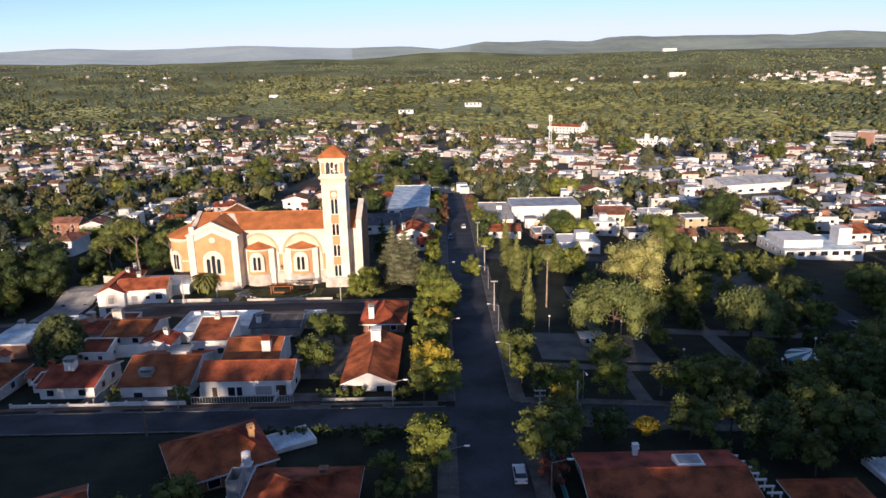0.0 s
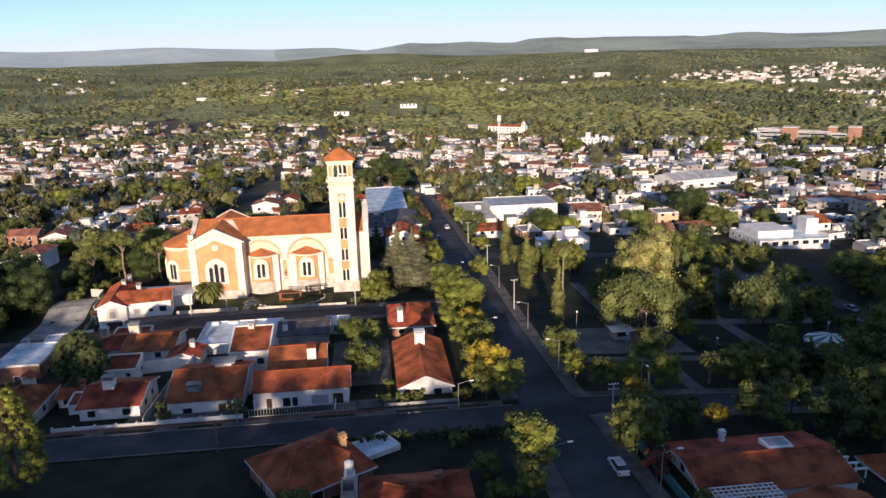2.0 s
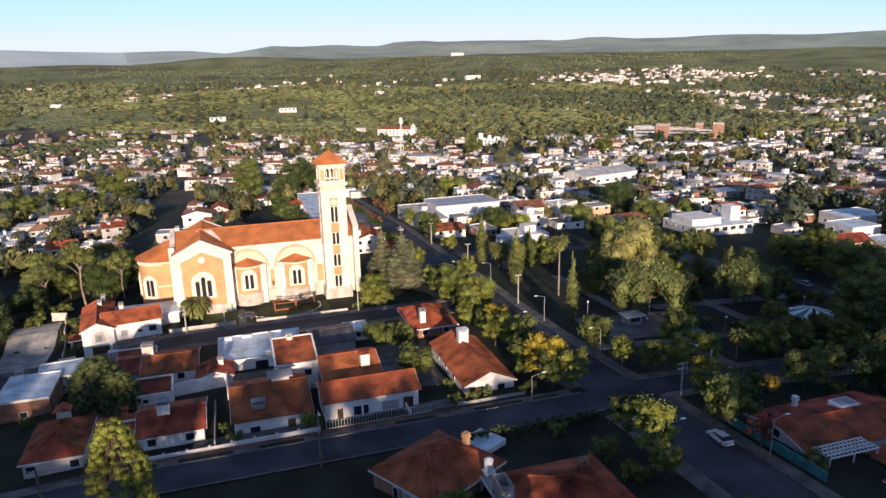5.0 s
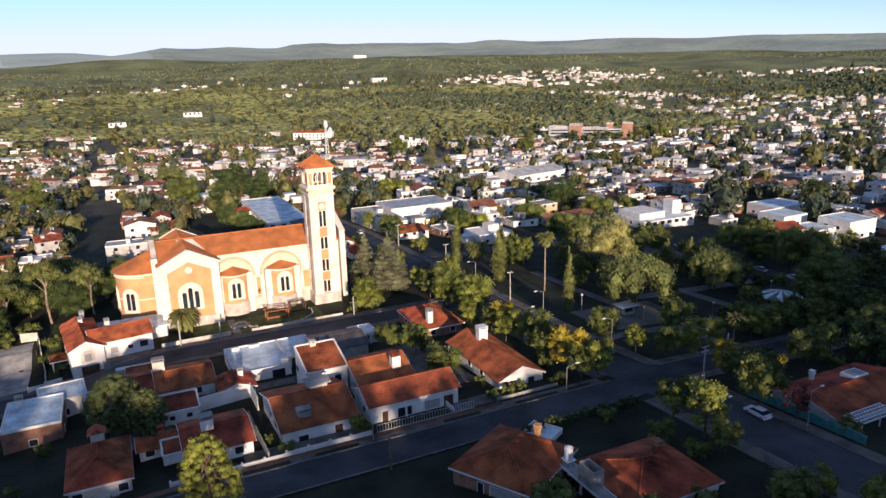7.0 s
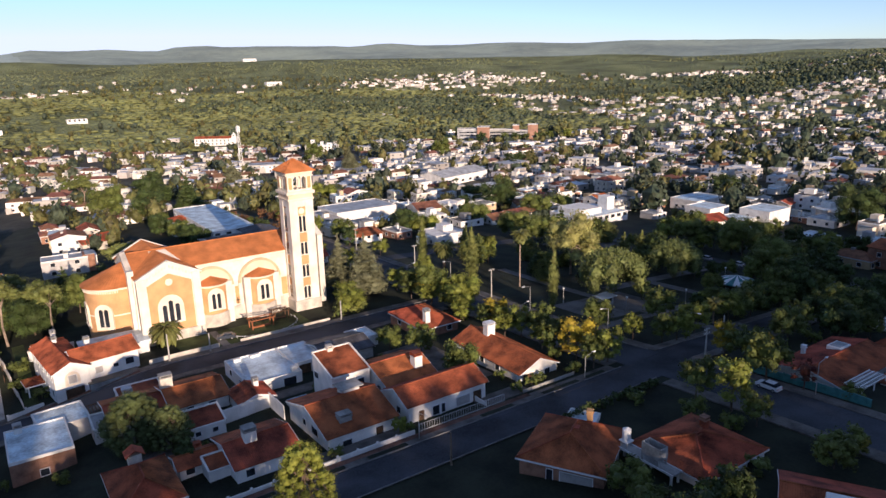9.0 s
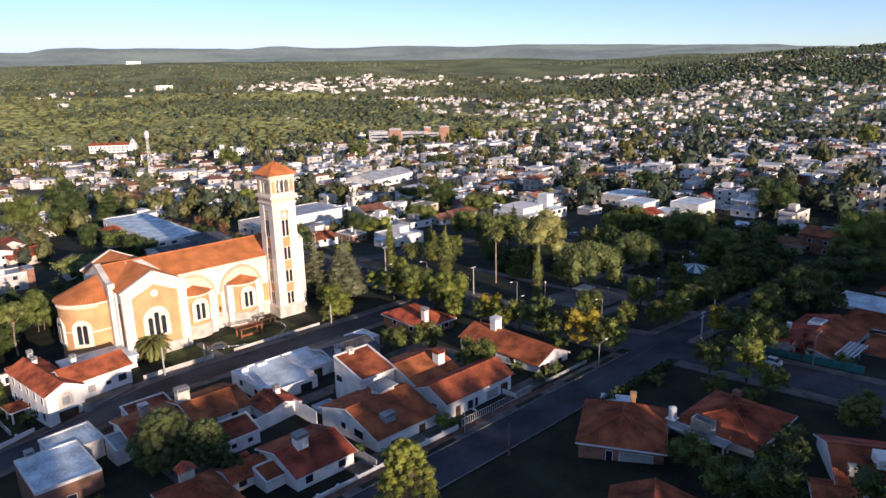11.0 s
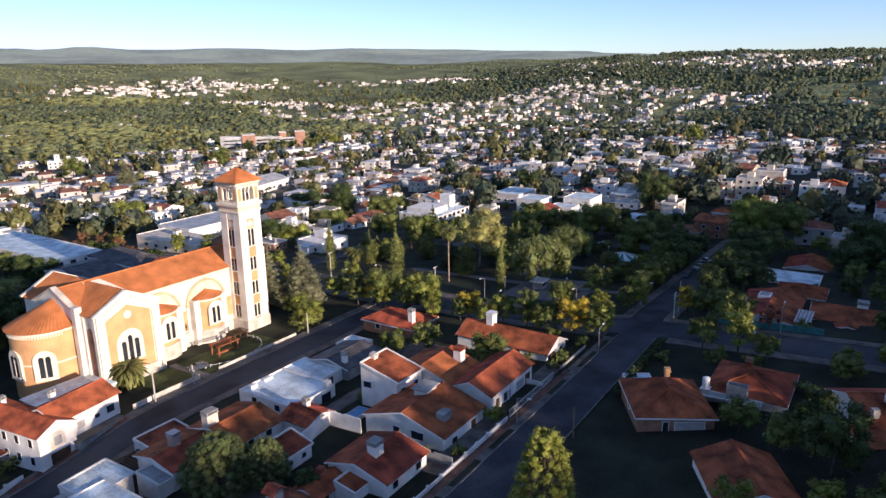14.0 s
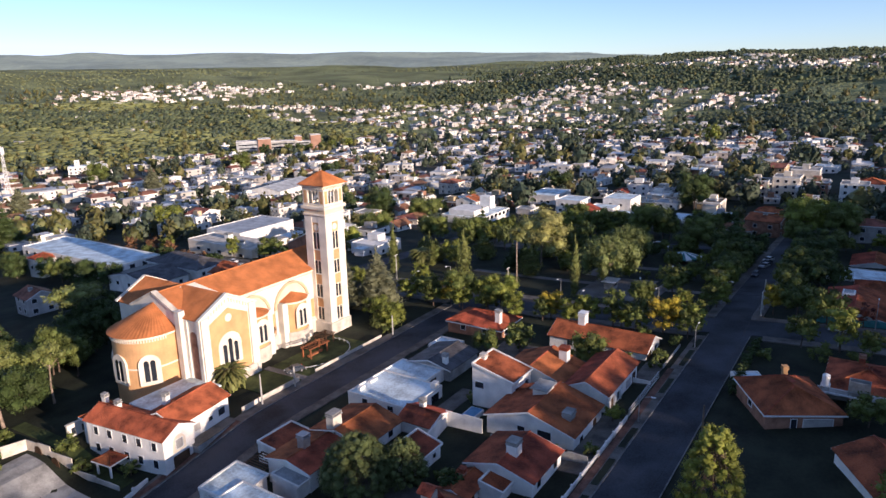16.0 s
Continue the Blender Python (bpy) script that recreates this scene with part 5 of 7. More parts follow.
KINDS = {
    "round": (lambda H, R, s: round_kind(H, R, L_ROUND, s), "leafy mid-green tree with a rounded crown", M_BARK),
    "light": (lambda H, R, s: round_kind(H, R, L_LIGHT, s, base=0.2), "yellow-green leafy tree with an uneven crown", M_BARK),
    "autumn": (lambda H, R, s: round_kind(H, R, L_AUTUMN, s), "street tree turning golden yellow", M_BARK),
    "dark": (lambda H, R, s: round_kind(H, R, L_DARK, s, 18, 0.24, 76, 0.1), "dense dark green tree with heavy foliage", M_BARK),
    "red": (lambda H, R, s: round_kind(H, R, L_RED, s, 7, 0.2, 60, 0.15), "small dark red-leaved tree by the kerb", M_BARK),
    "rust": (lambda H, R, s: round_kind(H, R, L_RUST, s, 9, 0.2, 90, 0.15), "small street tree with rust-brown leaves", M_BARK),
    "bush": (lambda H, R, s: round_kind(H, R, L_ROUND, s, 7, 0.18, 110, 0.0), "rounded green garden bush", M_BARK),
    "hedge": (lambda H, R, s: round_kind(H, R, L_DARK, s, 7, 0.18, 100, 0.0), "dark clipped bush in a hedge along the yard", M_BARK),
    "cedar": (lambda H, R, s: conifer_kind(H, R, L_GREY, s, 12, 0.45), "tall grey-green cedar with layered branches", M_BARK),
    "conifer": (lambda H, R, s: conifer_kind(H, R, L_DARK, s), "dark green conifer with tiered branches", M_BARK),
    "spreading": (lambda H, R, s: conifer_kind(H, R, L_CYP, s, 6, 0.42), "wide spreading olive-green conifer", M_BARK),
    "pine": (lambda H, R, s: pine_kind(H, R, L_PINE, s), "sunlit yellow-green pine with clumped foliage", M_BARK),
    "spruce": (lambda H, R, s: pine_kind(H, R, L_CONE, s), "broad dark green conifer with clumped branches", M_BARK),
    "cypress": (lambda H, R, s: cypress_kind(H, R, L_CYP, s), "slender columnar olive-green cypress", M_BARK),
    "umbrella": (lambda H, R, s: umbrella_kind(H, R, L_CYP, s), "flat-topped umbrella pine with a bare trunk", M_PALEBARK),
    "willow": (lambda H, R, s: willow_kind(H, R, L_WIL, s), "broad spreading park tree with drooping foliage", M_BARK),
    "gum": (lambda H, R, s: round_kind(H, R, L_GUM, s, 22, 0.25, 50, 0.25), "tall pale olive gum tree", M_PALEBARK),
    "fanpalm": (lambda H, R, s: palm_kind(H, R, L_PALM, s, True), "tall fan palm with a thin trunk", M_PALEBARK),
    "datepalm": (lambda H, R, s: palm_kind(H, R, L_PALM, s), "stout date palm with arching fronds", M_BARK),
}
KIND_CAT = {"bush": "bush", "hedge": "bush", "fanpalm": "palm", "datepalm": "palm"}
PROTO = {}


def tree(kind, x, y, H, R, variant=0, group=""):
    """A tree of its own; a kind's later trees of like size share its meshes."""
    make, label, bark = KINDS[kind]
    key = (kind, round(math.log(H / R) * 3), variant % 2, round(math.log(H) * 2))
    g = gz(x, y)
    turn = (x * 37.7 + y * 11.3) % 360
    if key in PROTO:
        src, h0, r0 = PROTO[key]
        t = copy_thing(src, pose(x, y, g, 0, 0, turn))
        t.scale = (R / r0, R / r0, H / h0)
        return t
    bark_bm, crown = make(H, R, len(PROTO) + 3)
    t = thing(kind_name(kind), (x, y, g), label, KIND_CAT.get(kind, "tree"), group, turn)
    part("trunk", bark_bm, bark, t)
    part("crown", crown, None, t)
    PROTO[key] = (t, H, R)
    return t


def kind_name(kind):
    return {"bush": "bush", "hedge": "hedge_bush", "fanpalm": "fan_palm", "datepalm": "date_palm", "cypress": "cypress", "cedar": "cedar", "conifer": "conifer", "spreading": "conifer", "spruce": "conifer", "umbrella": "umbrella_pine", "pine": "pine", "gum": "gum_tree"}.get(kind, "tree")


TREES = """
autumn -2.8 118.4 9.4 3.9
round -3.9 112.7 7.2 2.8
round -1.9 130.5 9.9 2.9
light -2.0 136.7 7.9 3.3
autumn -1.4 146.6 7.5 3.2
round -3.4 124.5 8.5 3.2
light -0.8 161.2 9.9 5.0
cedar -11.0 194.0 17.0 7.0
light -22.4 180.2 7.0 3.8
fanpalm 26.4 170.3 17.5 2.8
cypress 19.6 211.2 16.2 1.9
round 25.0 190.0 12.5 3.6
datepalm 22.1 202.4 9.2 4.1
light 7.8 192.6 7.7 3.0
willow 37.8 146.0 14.5 10.0
round 52.0 124.0 6.0 2.8
gum 49.4 173.0 19.5 8.2
bush -11.2 96.0 2.2 1.8
light 144.1 101.7 14.8 6.6
umbrella -63.5 250.1 15.0 7.7
umbrella -98.3 217.8 17.7 4.8
round 16.8 93.7 8.0 4.0
conifer 60.6 118.2 8.4 4.7
round 32.1 125.6 8.6 4.2
spruce -83.4 141.4 9.5 5.9
cypress 34.2 207.3 11.8 2.8
umbrella -107.9 219.3 12.8 5.7
umbrella -88.0 218.3 13.7 4.1
dark -128.0 192.0 12.0 7.5
dark -136.0 205.0 13.0 8.0
dark -131.0 178.0 11.0 6.5
datepalm -67.3 188.6 6.4 4.4
round -25.6 127.3 7.4 3.7
round -24.6 143.8 7.0 3.4
willow 71.0 151.0 12.8 8.2
cypress 20.3 185.0 16.5 2.1
cypress 19.0 148.7 17.4 1.5
light 29.2 113.7 7.6 3.5
fanpalm 39.2 115.8 6.6 2.3
round 46.7 115.0 8.4 4.4
light 14.0 118.2 6.7 2.4
round 17.2 112.9 6.9 2.5
round 14.0 128.7 8.0 3.5
round 37.8 97.0 6.5 4.0
autumn 31.4 98.2 3.0 2.0
round 13.5 87.1 9.2 4.1
red 13.5 80.3 6.3 2.3
light -2.4 83.5 10.5 3.3
bush -8.9 86.5 3.6 2.5
bush -7.6 80.1 2.7 2.2
round -2.3 172.9 11.3 4.6
round -2.0 183.7 8.5 4.0
conifer -20.6 232.6 12.1 4.0
light -21.2 186.5 7.4 3.5
bush -27.3 178.4 2.2 1.6
conifer 87.2 216.8 13.4 5.6
round 72.9 118.9 9.3 4.8
dark 61.0 93.4 9.2 5.0
dark 47.9 91.5 8.4 4.6
dark 83.3 121.8 11.6 4.8
round 77.4 233.9 9.9 6.8
round 114.3 178.7 11.8 6.1
pine -73.2 93.0 15.5 4.4
dark 120 295 16.6 9.0
round 121 269 10.3 7.9
round 86 271 8.1 7.9
dark 114 311 6.6 7.7
round 18 266 9.0 5.0
light 72 403 10.7 9.0
cedar 60 531 18.5 9.0
dark -14 456 22.0 9.0
conifer -4 470 19.1 8.6
round -46 397 22.0 9.0
round -41 547 15.5 9.0
light -209 459 11.3 9.0
light -143 278 5.8 6.4
round -189 345 8.6 7.1
round -144 459 15.0 9.0
dark -117 474 11.6 9.0
round -170 459 13.2 9.0
dark -186 309 10.3 9.0
light 123 193 7.6 6.2
round 148 279 7.1 5.8
dark 276 468 11.5 9.0
light 52 260 7.1 7.0
dark -25 402 15.4 9.0
conifer -1 418 22.0 9.0
round 144 199 8.9 6.6
dark 135 334 11.1 9.0
round -122 463 22.0 9.0
round 274 573 18.5 9.0
umbrella -44 483 17.9 9.0
umbrella -108 233 9.7 6.4
umbrella -91 232 11.6 4.9
light 123 103 16.5 8.2
dark 201 160 19.7 9.0
dark 248 254 10.6 9.0
round 117 158 13.7 9.0
round 82 221 9.3 6.9
dark 46 264 10.2 5.6
cedar 160 539 20.9 9.0
round 163 614 20.3 9.0
light 595 237 22.0 9.0
dark -42.0 64.0 11.0 4.4
bush -16.5 70.0 2.6 2.2
round -2.2 90.5 8.0 3.2
round -4.2 78.0 6.0 2.4
light 0.0 57.0 5.6 3.4
round -3.0 64.7 4.4 2.7
dark -40.0 52.0 13.0 4.4
dark 41.2 52.3 11.0 4.4
round 57.9 96.0 9.7 4.7
dark 91.2 66.6 8.7 6.0
dark 107.4 64.6 13.0 8.5
round 122.7 92.3 15.0 7.2
light -30.0 68.0 4.5 2.4
dark 78.0 70.0 9.0 5.0
dark 80.0 94.0 9.0 5.0
round 96.0 92.0 9.0 5.0
bush -22.0 114.6 1.8 1.6
bush -8.0 114.4 2.0 1.8
bush -5.5 122.0 2.6 1.8
bush -20.8 121.0 2.2 1.4
bush -24.0 133.0 2.6 2.0
round -28.8 150.0 6.0 3.0
bush -46.4 113.6 2.2 1.2
bush -59.5 113.8 1.8 1.5
light -47.6 114.4 3.2 1.4
spruce -79.0 136.0 7.5 4.0
dark -78.5 127.8 4.0 2.0
bush -94.5 183.0 2.4 2.0
bush -98.0 192.0 2.0 2.2
bush -97.0 197.0 2.6 2.4
umbrella -112.0 236.0 14.0 6.0
umbrella -96.0 244.0 13.0 6.0
dark -92.0 222.0 10.0 6.0
dark -128.0 216.0 11.0 7.0
dark -121.0 206.0 10.0 6.5
dark -117.0 196.0 9.5 6.0
round -124.0 186.0 8.0 5.0
dark -131.0 196.0 11.0 7.0
dark -134.0 228.0 11.0 7.0
dark -112.0 214.0 8.0 5.0
round -104.0 228.0 8.0 5.0
dark -138.0 208.0 10.0 6.5
dark -86.0 236.0 10.0 6.0
dark -74.0 240.0 10.0 6.0
bush -108.0 204.0 3.0 3.0
bush -103.0 211.0 3.0 3.0
round 100.0 182.0 7.0 4.0
round 96.0 205.0 6.0 3.6
light -4.0 171.0 7.5 3.0
round -3.4 163.5 7.0 2.9
light -4.6 155.5 7.5 3.1
round -3.2 148.0 6.5 2.7
light -4.2 140.0 7.0 2.9
light -3.6 128.0 6.5 2.6
round -4.4 180.0 7.0 3.0
light -3.6 189.0 7.5 3.0
cedar -15.1 202.3 17.0 5.2
autumn -2.5 175.5 8.0 3.2
light -0.6 165.4 9.0 4.0
light 0.2 112.8 8.2 3.1
autumn 17.8 98.6 7.6 2.7
light 20.6 111.9 7.4 3.6
conifer 77.1 116.8 16.0 5.2
round 91.5 133.8 12.5 7.0
conifer 106.7 123.6 12.7 5.6
spreading -21.0 183.4 6.4 4.6
rust 0.2 282.0 6.0 2.6
rust 0.4 290.0 6.4 2.7
rust 0.2 298.0 5.8 2.5
rust 0.5 306.0 6.4 2.7
rust 0.3 315.0 6.0 2.6
rust 0.6 325.0 6.4 2.8
rust 0.6 336.0 6.0 2.6
rust 0.8 348.0 6.2 2.7
rust 13.4 318.0 6.0 2.6
rust 13.6 330.0 6.4 2.8
rust 13.6 344.0 6.0 2.6
dark -30.0 290.0 9.0 4.4
dark -31.0 299.0 9.5 4.6
dark -30.5 308.0 9.0 4.4
round -31.5 317.0 9.5 4.8
dark -30.5 326.0 9.0 4.6
dark -33.0 345.0 10.0 5.0
round -31.0 355.0 9.0 4.6
light 42.0 113.8 7.2 3.4
round 51.5 114.0 8.0 3.8
round 64.5 113.8 7.6 3.6
dark 73.0 114.4 8.6 4.2
round 82.5 114.0 8.0 3.9
dark 93.0 114.2 8.6 4.3
round 45.0 99.4 7.6 3.6
dark 54.0 98.6 8.4 4.2
round 66.0 99.4 8.0 3.8
dark 76.0 98.8 8.6 4.2
round 88.0 99.4 8.2 4.0
dark 98.5 99.0 9.0 4.6
round 112.0 104.0 9.5 5.0
round 436 676 12 6
dark 450 670 12 6.5
round 466 672 11 6
dark 480 664 12 6.5
round 494 660 12 6
light 520 655 13 6.5
dark 412 690 13 7
"""
for i, row in enumerate(TREES.split("\n")):
    if row.strip():
        k, *v = row.split()
        tree(k, *map(float, v), variant=i)
fill = random.Random(11)
def clear(x, y, pad):
    return all(math.hypot(x - a, y - b) > r * 0.85 + pad for a, b, r in FOOT)


# garden trees and bushes between the near houses
count = 0
while count < 54:
    x, y = fill.uniform(-62, 112), fill.uniform(44, 97)
    if -3.5 < x < 16 or not clear(x, y, 2.4) or math.hypot(x + 73, y - 93) < 12 or (-17 < x < -3 and y > 80) or (x < -36 and y > 76):
        continue
    k = fill.choice(("round", "dark", "bush", "bush", "round", "light"))
    tree(k, x, y, *((fill.uniform(1.6, 3.0), fill.uniform(1.3, 2.2)) if k == "bush" else (fill.uniform(4.5, 7.5), fill.uniform(2.2, 3.2))), count)
    count += 1
count = 0
while count < 30:
    x, y = fill.uniform(-125, -4), fill.uniform(113, 164)
    if not clear(x, y, 0.6):
        continue
    tree("bush", x, y, fill.uniform(1.2, 2.4), fill.uniform(0.9, 1.6), count)
    count += 1
for i in range(15):
    tree("hedge", -30 + i * 1.9, 98.6 + fill.uniform(-0.3, 0.3), fill.uniform(1.3, 1.9), fill.uniform(1.0, 1.3), i)
# low park planting round the carousel
count = 0
while count < 40:
    x, y = fill.uniform(46, 100), fill.uniform(113, 172)
    if math.hypot(x - 76.3, y - 133.8) < 8.5 or 59 < x < 65 or 151 < y < 157 or math.hypot(x - 68, y - 148) < 6:
        continue
    k = fill.choice(("bush", "bush", "dark", "round", "light"))
    tree(k, x, y, fill.uniform(2.0, 3.2) if k == "bush" else fill.uniform(4, 6.5), fill.uniform(1.6, 2.4) if k == "bush" else fill.uniform(2.2, 3.2), count)
    count += 1
# taller trees on the far side of the park street
for i in range(18):
    x, y = fill.uniform(112, 152), fill.uniform(128, 182)
    if x > 0.59 * y + 13:
        tree(fill.choice(("round", "light", "dark", "round")), x, y, fill.uniform(6.5, 10), fill.uniform(3.0, 4.6), i)
# more park trees, and the grove behind the church
for i in range(26):
    x, y, k = fill.uniform(94, 150), fill.uniform(146, 226), fill.choice(("round", "dark", "light", "round"))
    if abs(x - 0.59 * y) > 14:
        tree(k, x, y, fill.uniform(4, 7), fill.uniform(2.4, 3.8), i)
for i in range(64):
    x, y = fill.uniform(15, 98), fill.uniform(112, 220)
    if y < 150 and i % 3 or 20 < x < 45 and 132 < y < 152 or math.hypot(x - 70, y - 133) < 11 or x < 32 and y > 140 or abs(x - 0.59 * y) < 11 or math.hypot(x - 45, y - 165) < 9 or abs(y - 79 - 0.239 * (x + 154)) < 6 and 30 < x < 72:
        continue
    tree(fill.choice(("round", "round", "willow", "dark", "conifer", "light", "cypress")), x, y, fill.uniform(6, 11), fill.uniform(2.6, 4.2), i)
for i in range(34):
    tree(fill.choice(("dark", "round", "dark", "conifer")), fill.uniform(-118, -36), fill.uniform(221, 252), fill.uniform(7, 12), fill.uniform(3.2, 5.0), i)
for i in range(12):
    tree(fill.choice(("round", "light", "dark")), fill.choice((-3.2, 14.6)), 205 + i * 13 + fill.uniform(-3, 3), fill.uniform(6, 9), fill.uniform(2.4, 3.4), i)


# ---- far town and woods ----
def far_trees(name, places, sizes, mat, clumps, label, leaf=0.2, tall=1.0):
    """Many small trees in one mesh: each a lumpy heart with leaf clumps all over it."""
    vs, hv, hf = [], [], []
    for k, ((x, y), s) in enumerate(zip(places, sizes)):
        z, u = gz(x, y), tall * rng.uniform(0.85, 1.35)
        d = rng.normal(0, 1, (clumps, 3))
        d[:, 2] = d[:, 2] * 0.85 + 0.15
        d /= np.linalg.norm(d, axis=1)[:, None]
        lump = 1 + 0.22 * np.sin(d[:, :1] * 4 + k) + 0.18 * np.sin(d[:, 1:2] * 5 + 2 * k)
        c = d * np.array([s * 0.5, s * 0.5, s * 0.5 * u]) * lump * rng.uniform(0.8, 1.05, (clumps, 1)) + np.array([x, y, z + s * 0.5 * u])
        vs.append(leaf_cloud(c, d, s * leaf, 0.5))
        hv.append(HEART_V * rng.uniform(0.75, 1.1, (12, 1)) * np.array([s * 0.42, s * 0.42, s * 0.46 * u]) + np.array([x, y, z + s * 0.47 * u]))
    v, h = np.concatenate(vs), np.concatenate(hv)
    tris = np.arange(len(v)).reshape(-1, 4)
    faces = [tuple(q) for q in tris.tolist()]
    for k in range(len(hv)):
        faces += [tuple(q) for q in (HEART_F + len(v) + 12 * k).tolist()]
    return tagged(new(name, mesh_of(name, np.concatenate([v, h]), faces, (mat,))), label, "trees", kind="stuff")


RESERVED = [(-125, 60, 15, 262), (-46, 210, 15, 362), (11, 60, 112, 232), (90, 140, 152, 228)]


def free(x, y, pad=4):
    if any(a - pad < x < c + pad and b - pad < y < d + pad for a, b, c, d in RESERVED):
        return False
    return (x % 96 > 9) and ((y - 100) % 74 > 8)


def town_density(x, y):
    """How built-up a place is: dense in the centre, scattered on the slopes."""
    dx, dy = x - ORIGIN[0], y - ORIGIN[1]
    r, az = math.hypot(dx, dy), math.degrees(math.atan2(dx, dy))
    core = town_core(az)
    outer = np.interp(az, [-50, -15, 0, 10, 22, 30, 40, 55, 75, 90], [0.02, 0.02, 0.03, 0.05, 0.07, 0.14, 0.30, 0.42, 0.38, 0.16])
    from_r = np.interp(az, [-20, 10, 20, 30, 40, 50], [1500, 1300, 1250, 1230, 1200, 900])
    n = float(fractal(x, y, 240, 3))
    if r < core:
        return max(0.05, min(0.93, np.interp(az, [-30, -8, 4, 10, 45, 60], [0.50, 0.55, 0.62, 0.80, 0.74, 0.64]) - 0.15 * (r > 0.75 * core) + 0.35 * n * (r > 300)))
    if r < from_r or r > 2250:
        return 0.012
    return max(0.0, min(0.6, outer * (1 + 3.5 * n)))


M_FARWALL = material("mixed_far_plaster", (0.62, 0.58, 0.53), 0.85, 0.12, 0.1, 1, 0, island=0.5)
M_FARTILE = material("mixed_far_tiles", (0.23, 0.115, 0.075), 0.85, 0.2, 0.2, 1, 0, island=0.3)
M_FARFLAT = material("mixed_far_flat_roofs", (0.55, 0.56, 0.57), 0.7, 0.2, 0.1, 1, 0, island=0.35)
town = random.Random(5)
near_lots, far_lots, tree_spots, tree_sizes = [], [], [], []
for gx_ in np.arange(-1500, 2300, 15.5):
    for gy_ in np.arange(-60, 2200, 16.5):
        x, y = gx_ + town.uniform(-6.5, 6.5), gy_ + town.uniform(-7, 7)
        r = math.hypot(x - ORIGIN[0], y - ORIGIN[1])
        az = math.degrees(math.atan2(x - ORIGIN[0], y - ORIGIN[1]))
        if not (-48 < az < 108) or r > 2250 or r < 95 or r > 900 and town.random() < 0.4:
            continue
        if not free(x, y, 7) or r < 800 and not clear(x, y, 5.5):
            continue
        d = town_density(x, y)
        grove = float(fractal(x + 400, y - 150, 85, 2))
        if town.random() < d - max(0, grove - 0.05) * 0.8:
            far_lots.append((x, y))
            if town.random() < (0.5 if az > 4 else 0.75):
                tree_spots.append((x + town.uniform(5, 9), y - town.uniform(5, 9)))
                tree_sizes.append(town.uniform(3.5, 7))
        elif town.random() < (0.8 if r < 1000 else 0.4):
            for i in range(2 if r < 520 else 1):
                tree_spots.append((x + town.uniform(-5, 5), y + town.uniform(-6, 6)))
                tree_sizes.append(town.uniform(5, 10) * (1 + 0.35 * max(0, grove)) * (1.35 if az > 45 and town.random() < 0.4 else 1))
far_lots += [(-112, 1588), (-92, 1602), (-74, 1597), (-44, 1604), (-8, 1590), (28, 1586), (58, 1592), (92, 1580)]
# open ground before the large far buildings, with a few trees
LARGE = ((448, 697, 50, 70), (162, 913, 31, 60), (224, 732, 23, 55), (96, 618, 4, 4))


def before(x, y, share=1.0):
    """Whether a place lies on the ground kept open before a large building."""
    for cx, cy, half, deep in LARGE:
        u, v = (x - cx) * 0.73 - (y - cy) * 0.68, (cx - x) * 0.68 + (cy - y) * 0.73
        if abs(u) < half and -22 < v < deep * share:
            return True
    return False


far_lots = [p for p in far_lots if not before(*p)]
keep = [i for i, p in enumerate(tree_spots) if not before(*p, 0.75)]
tree_spots, tree_sizes = [tree_spots[i] for i in keep], [tree_sizes[i] for i in keep]
for u, v, h in ((-8, 32, 9), (-1, 36, 10.5), (7, 33, 10), (14, 38, 9), (20, 32, 8), (-16, 40, 8), (44, 34, 11.5), (51, 38, 12), (58, 36, 9), (-34, 44, 7)):
    tree_spots.append((448 + 0.73 * u - 0.68 * v, 697 - 0.68 * u - 0.73 * v))
    tree_sizes.append(h)
keep = [i for i, (x, y) in enumerate(tree_spots) if math.hypot(x - ORIGIN[0], y - ORIGIN[1]) > 800 or clear(x, y, 1.5)]
tree_spots, tree_sizes = [tree_spots[i] for i in keep], [tree_sizes[i] for i in keep]
far_lots.sort(key=lambda p: math.hypot(p[0] - ORIGIN[0] - 40, p[1] - ORIGIN[1]))
near_lots, far_lots = far_lots[:215], far_lots[215:]
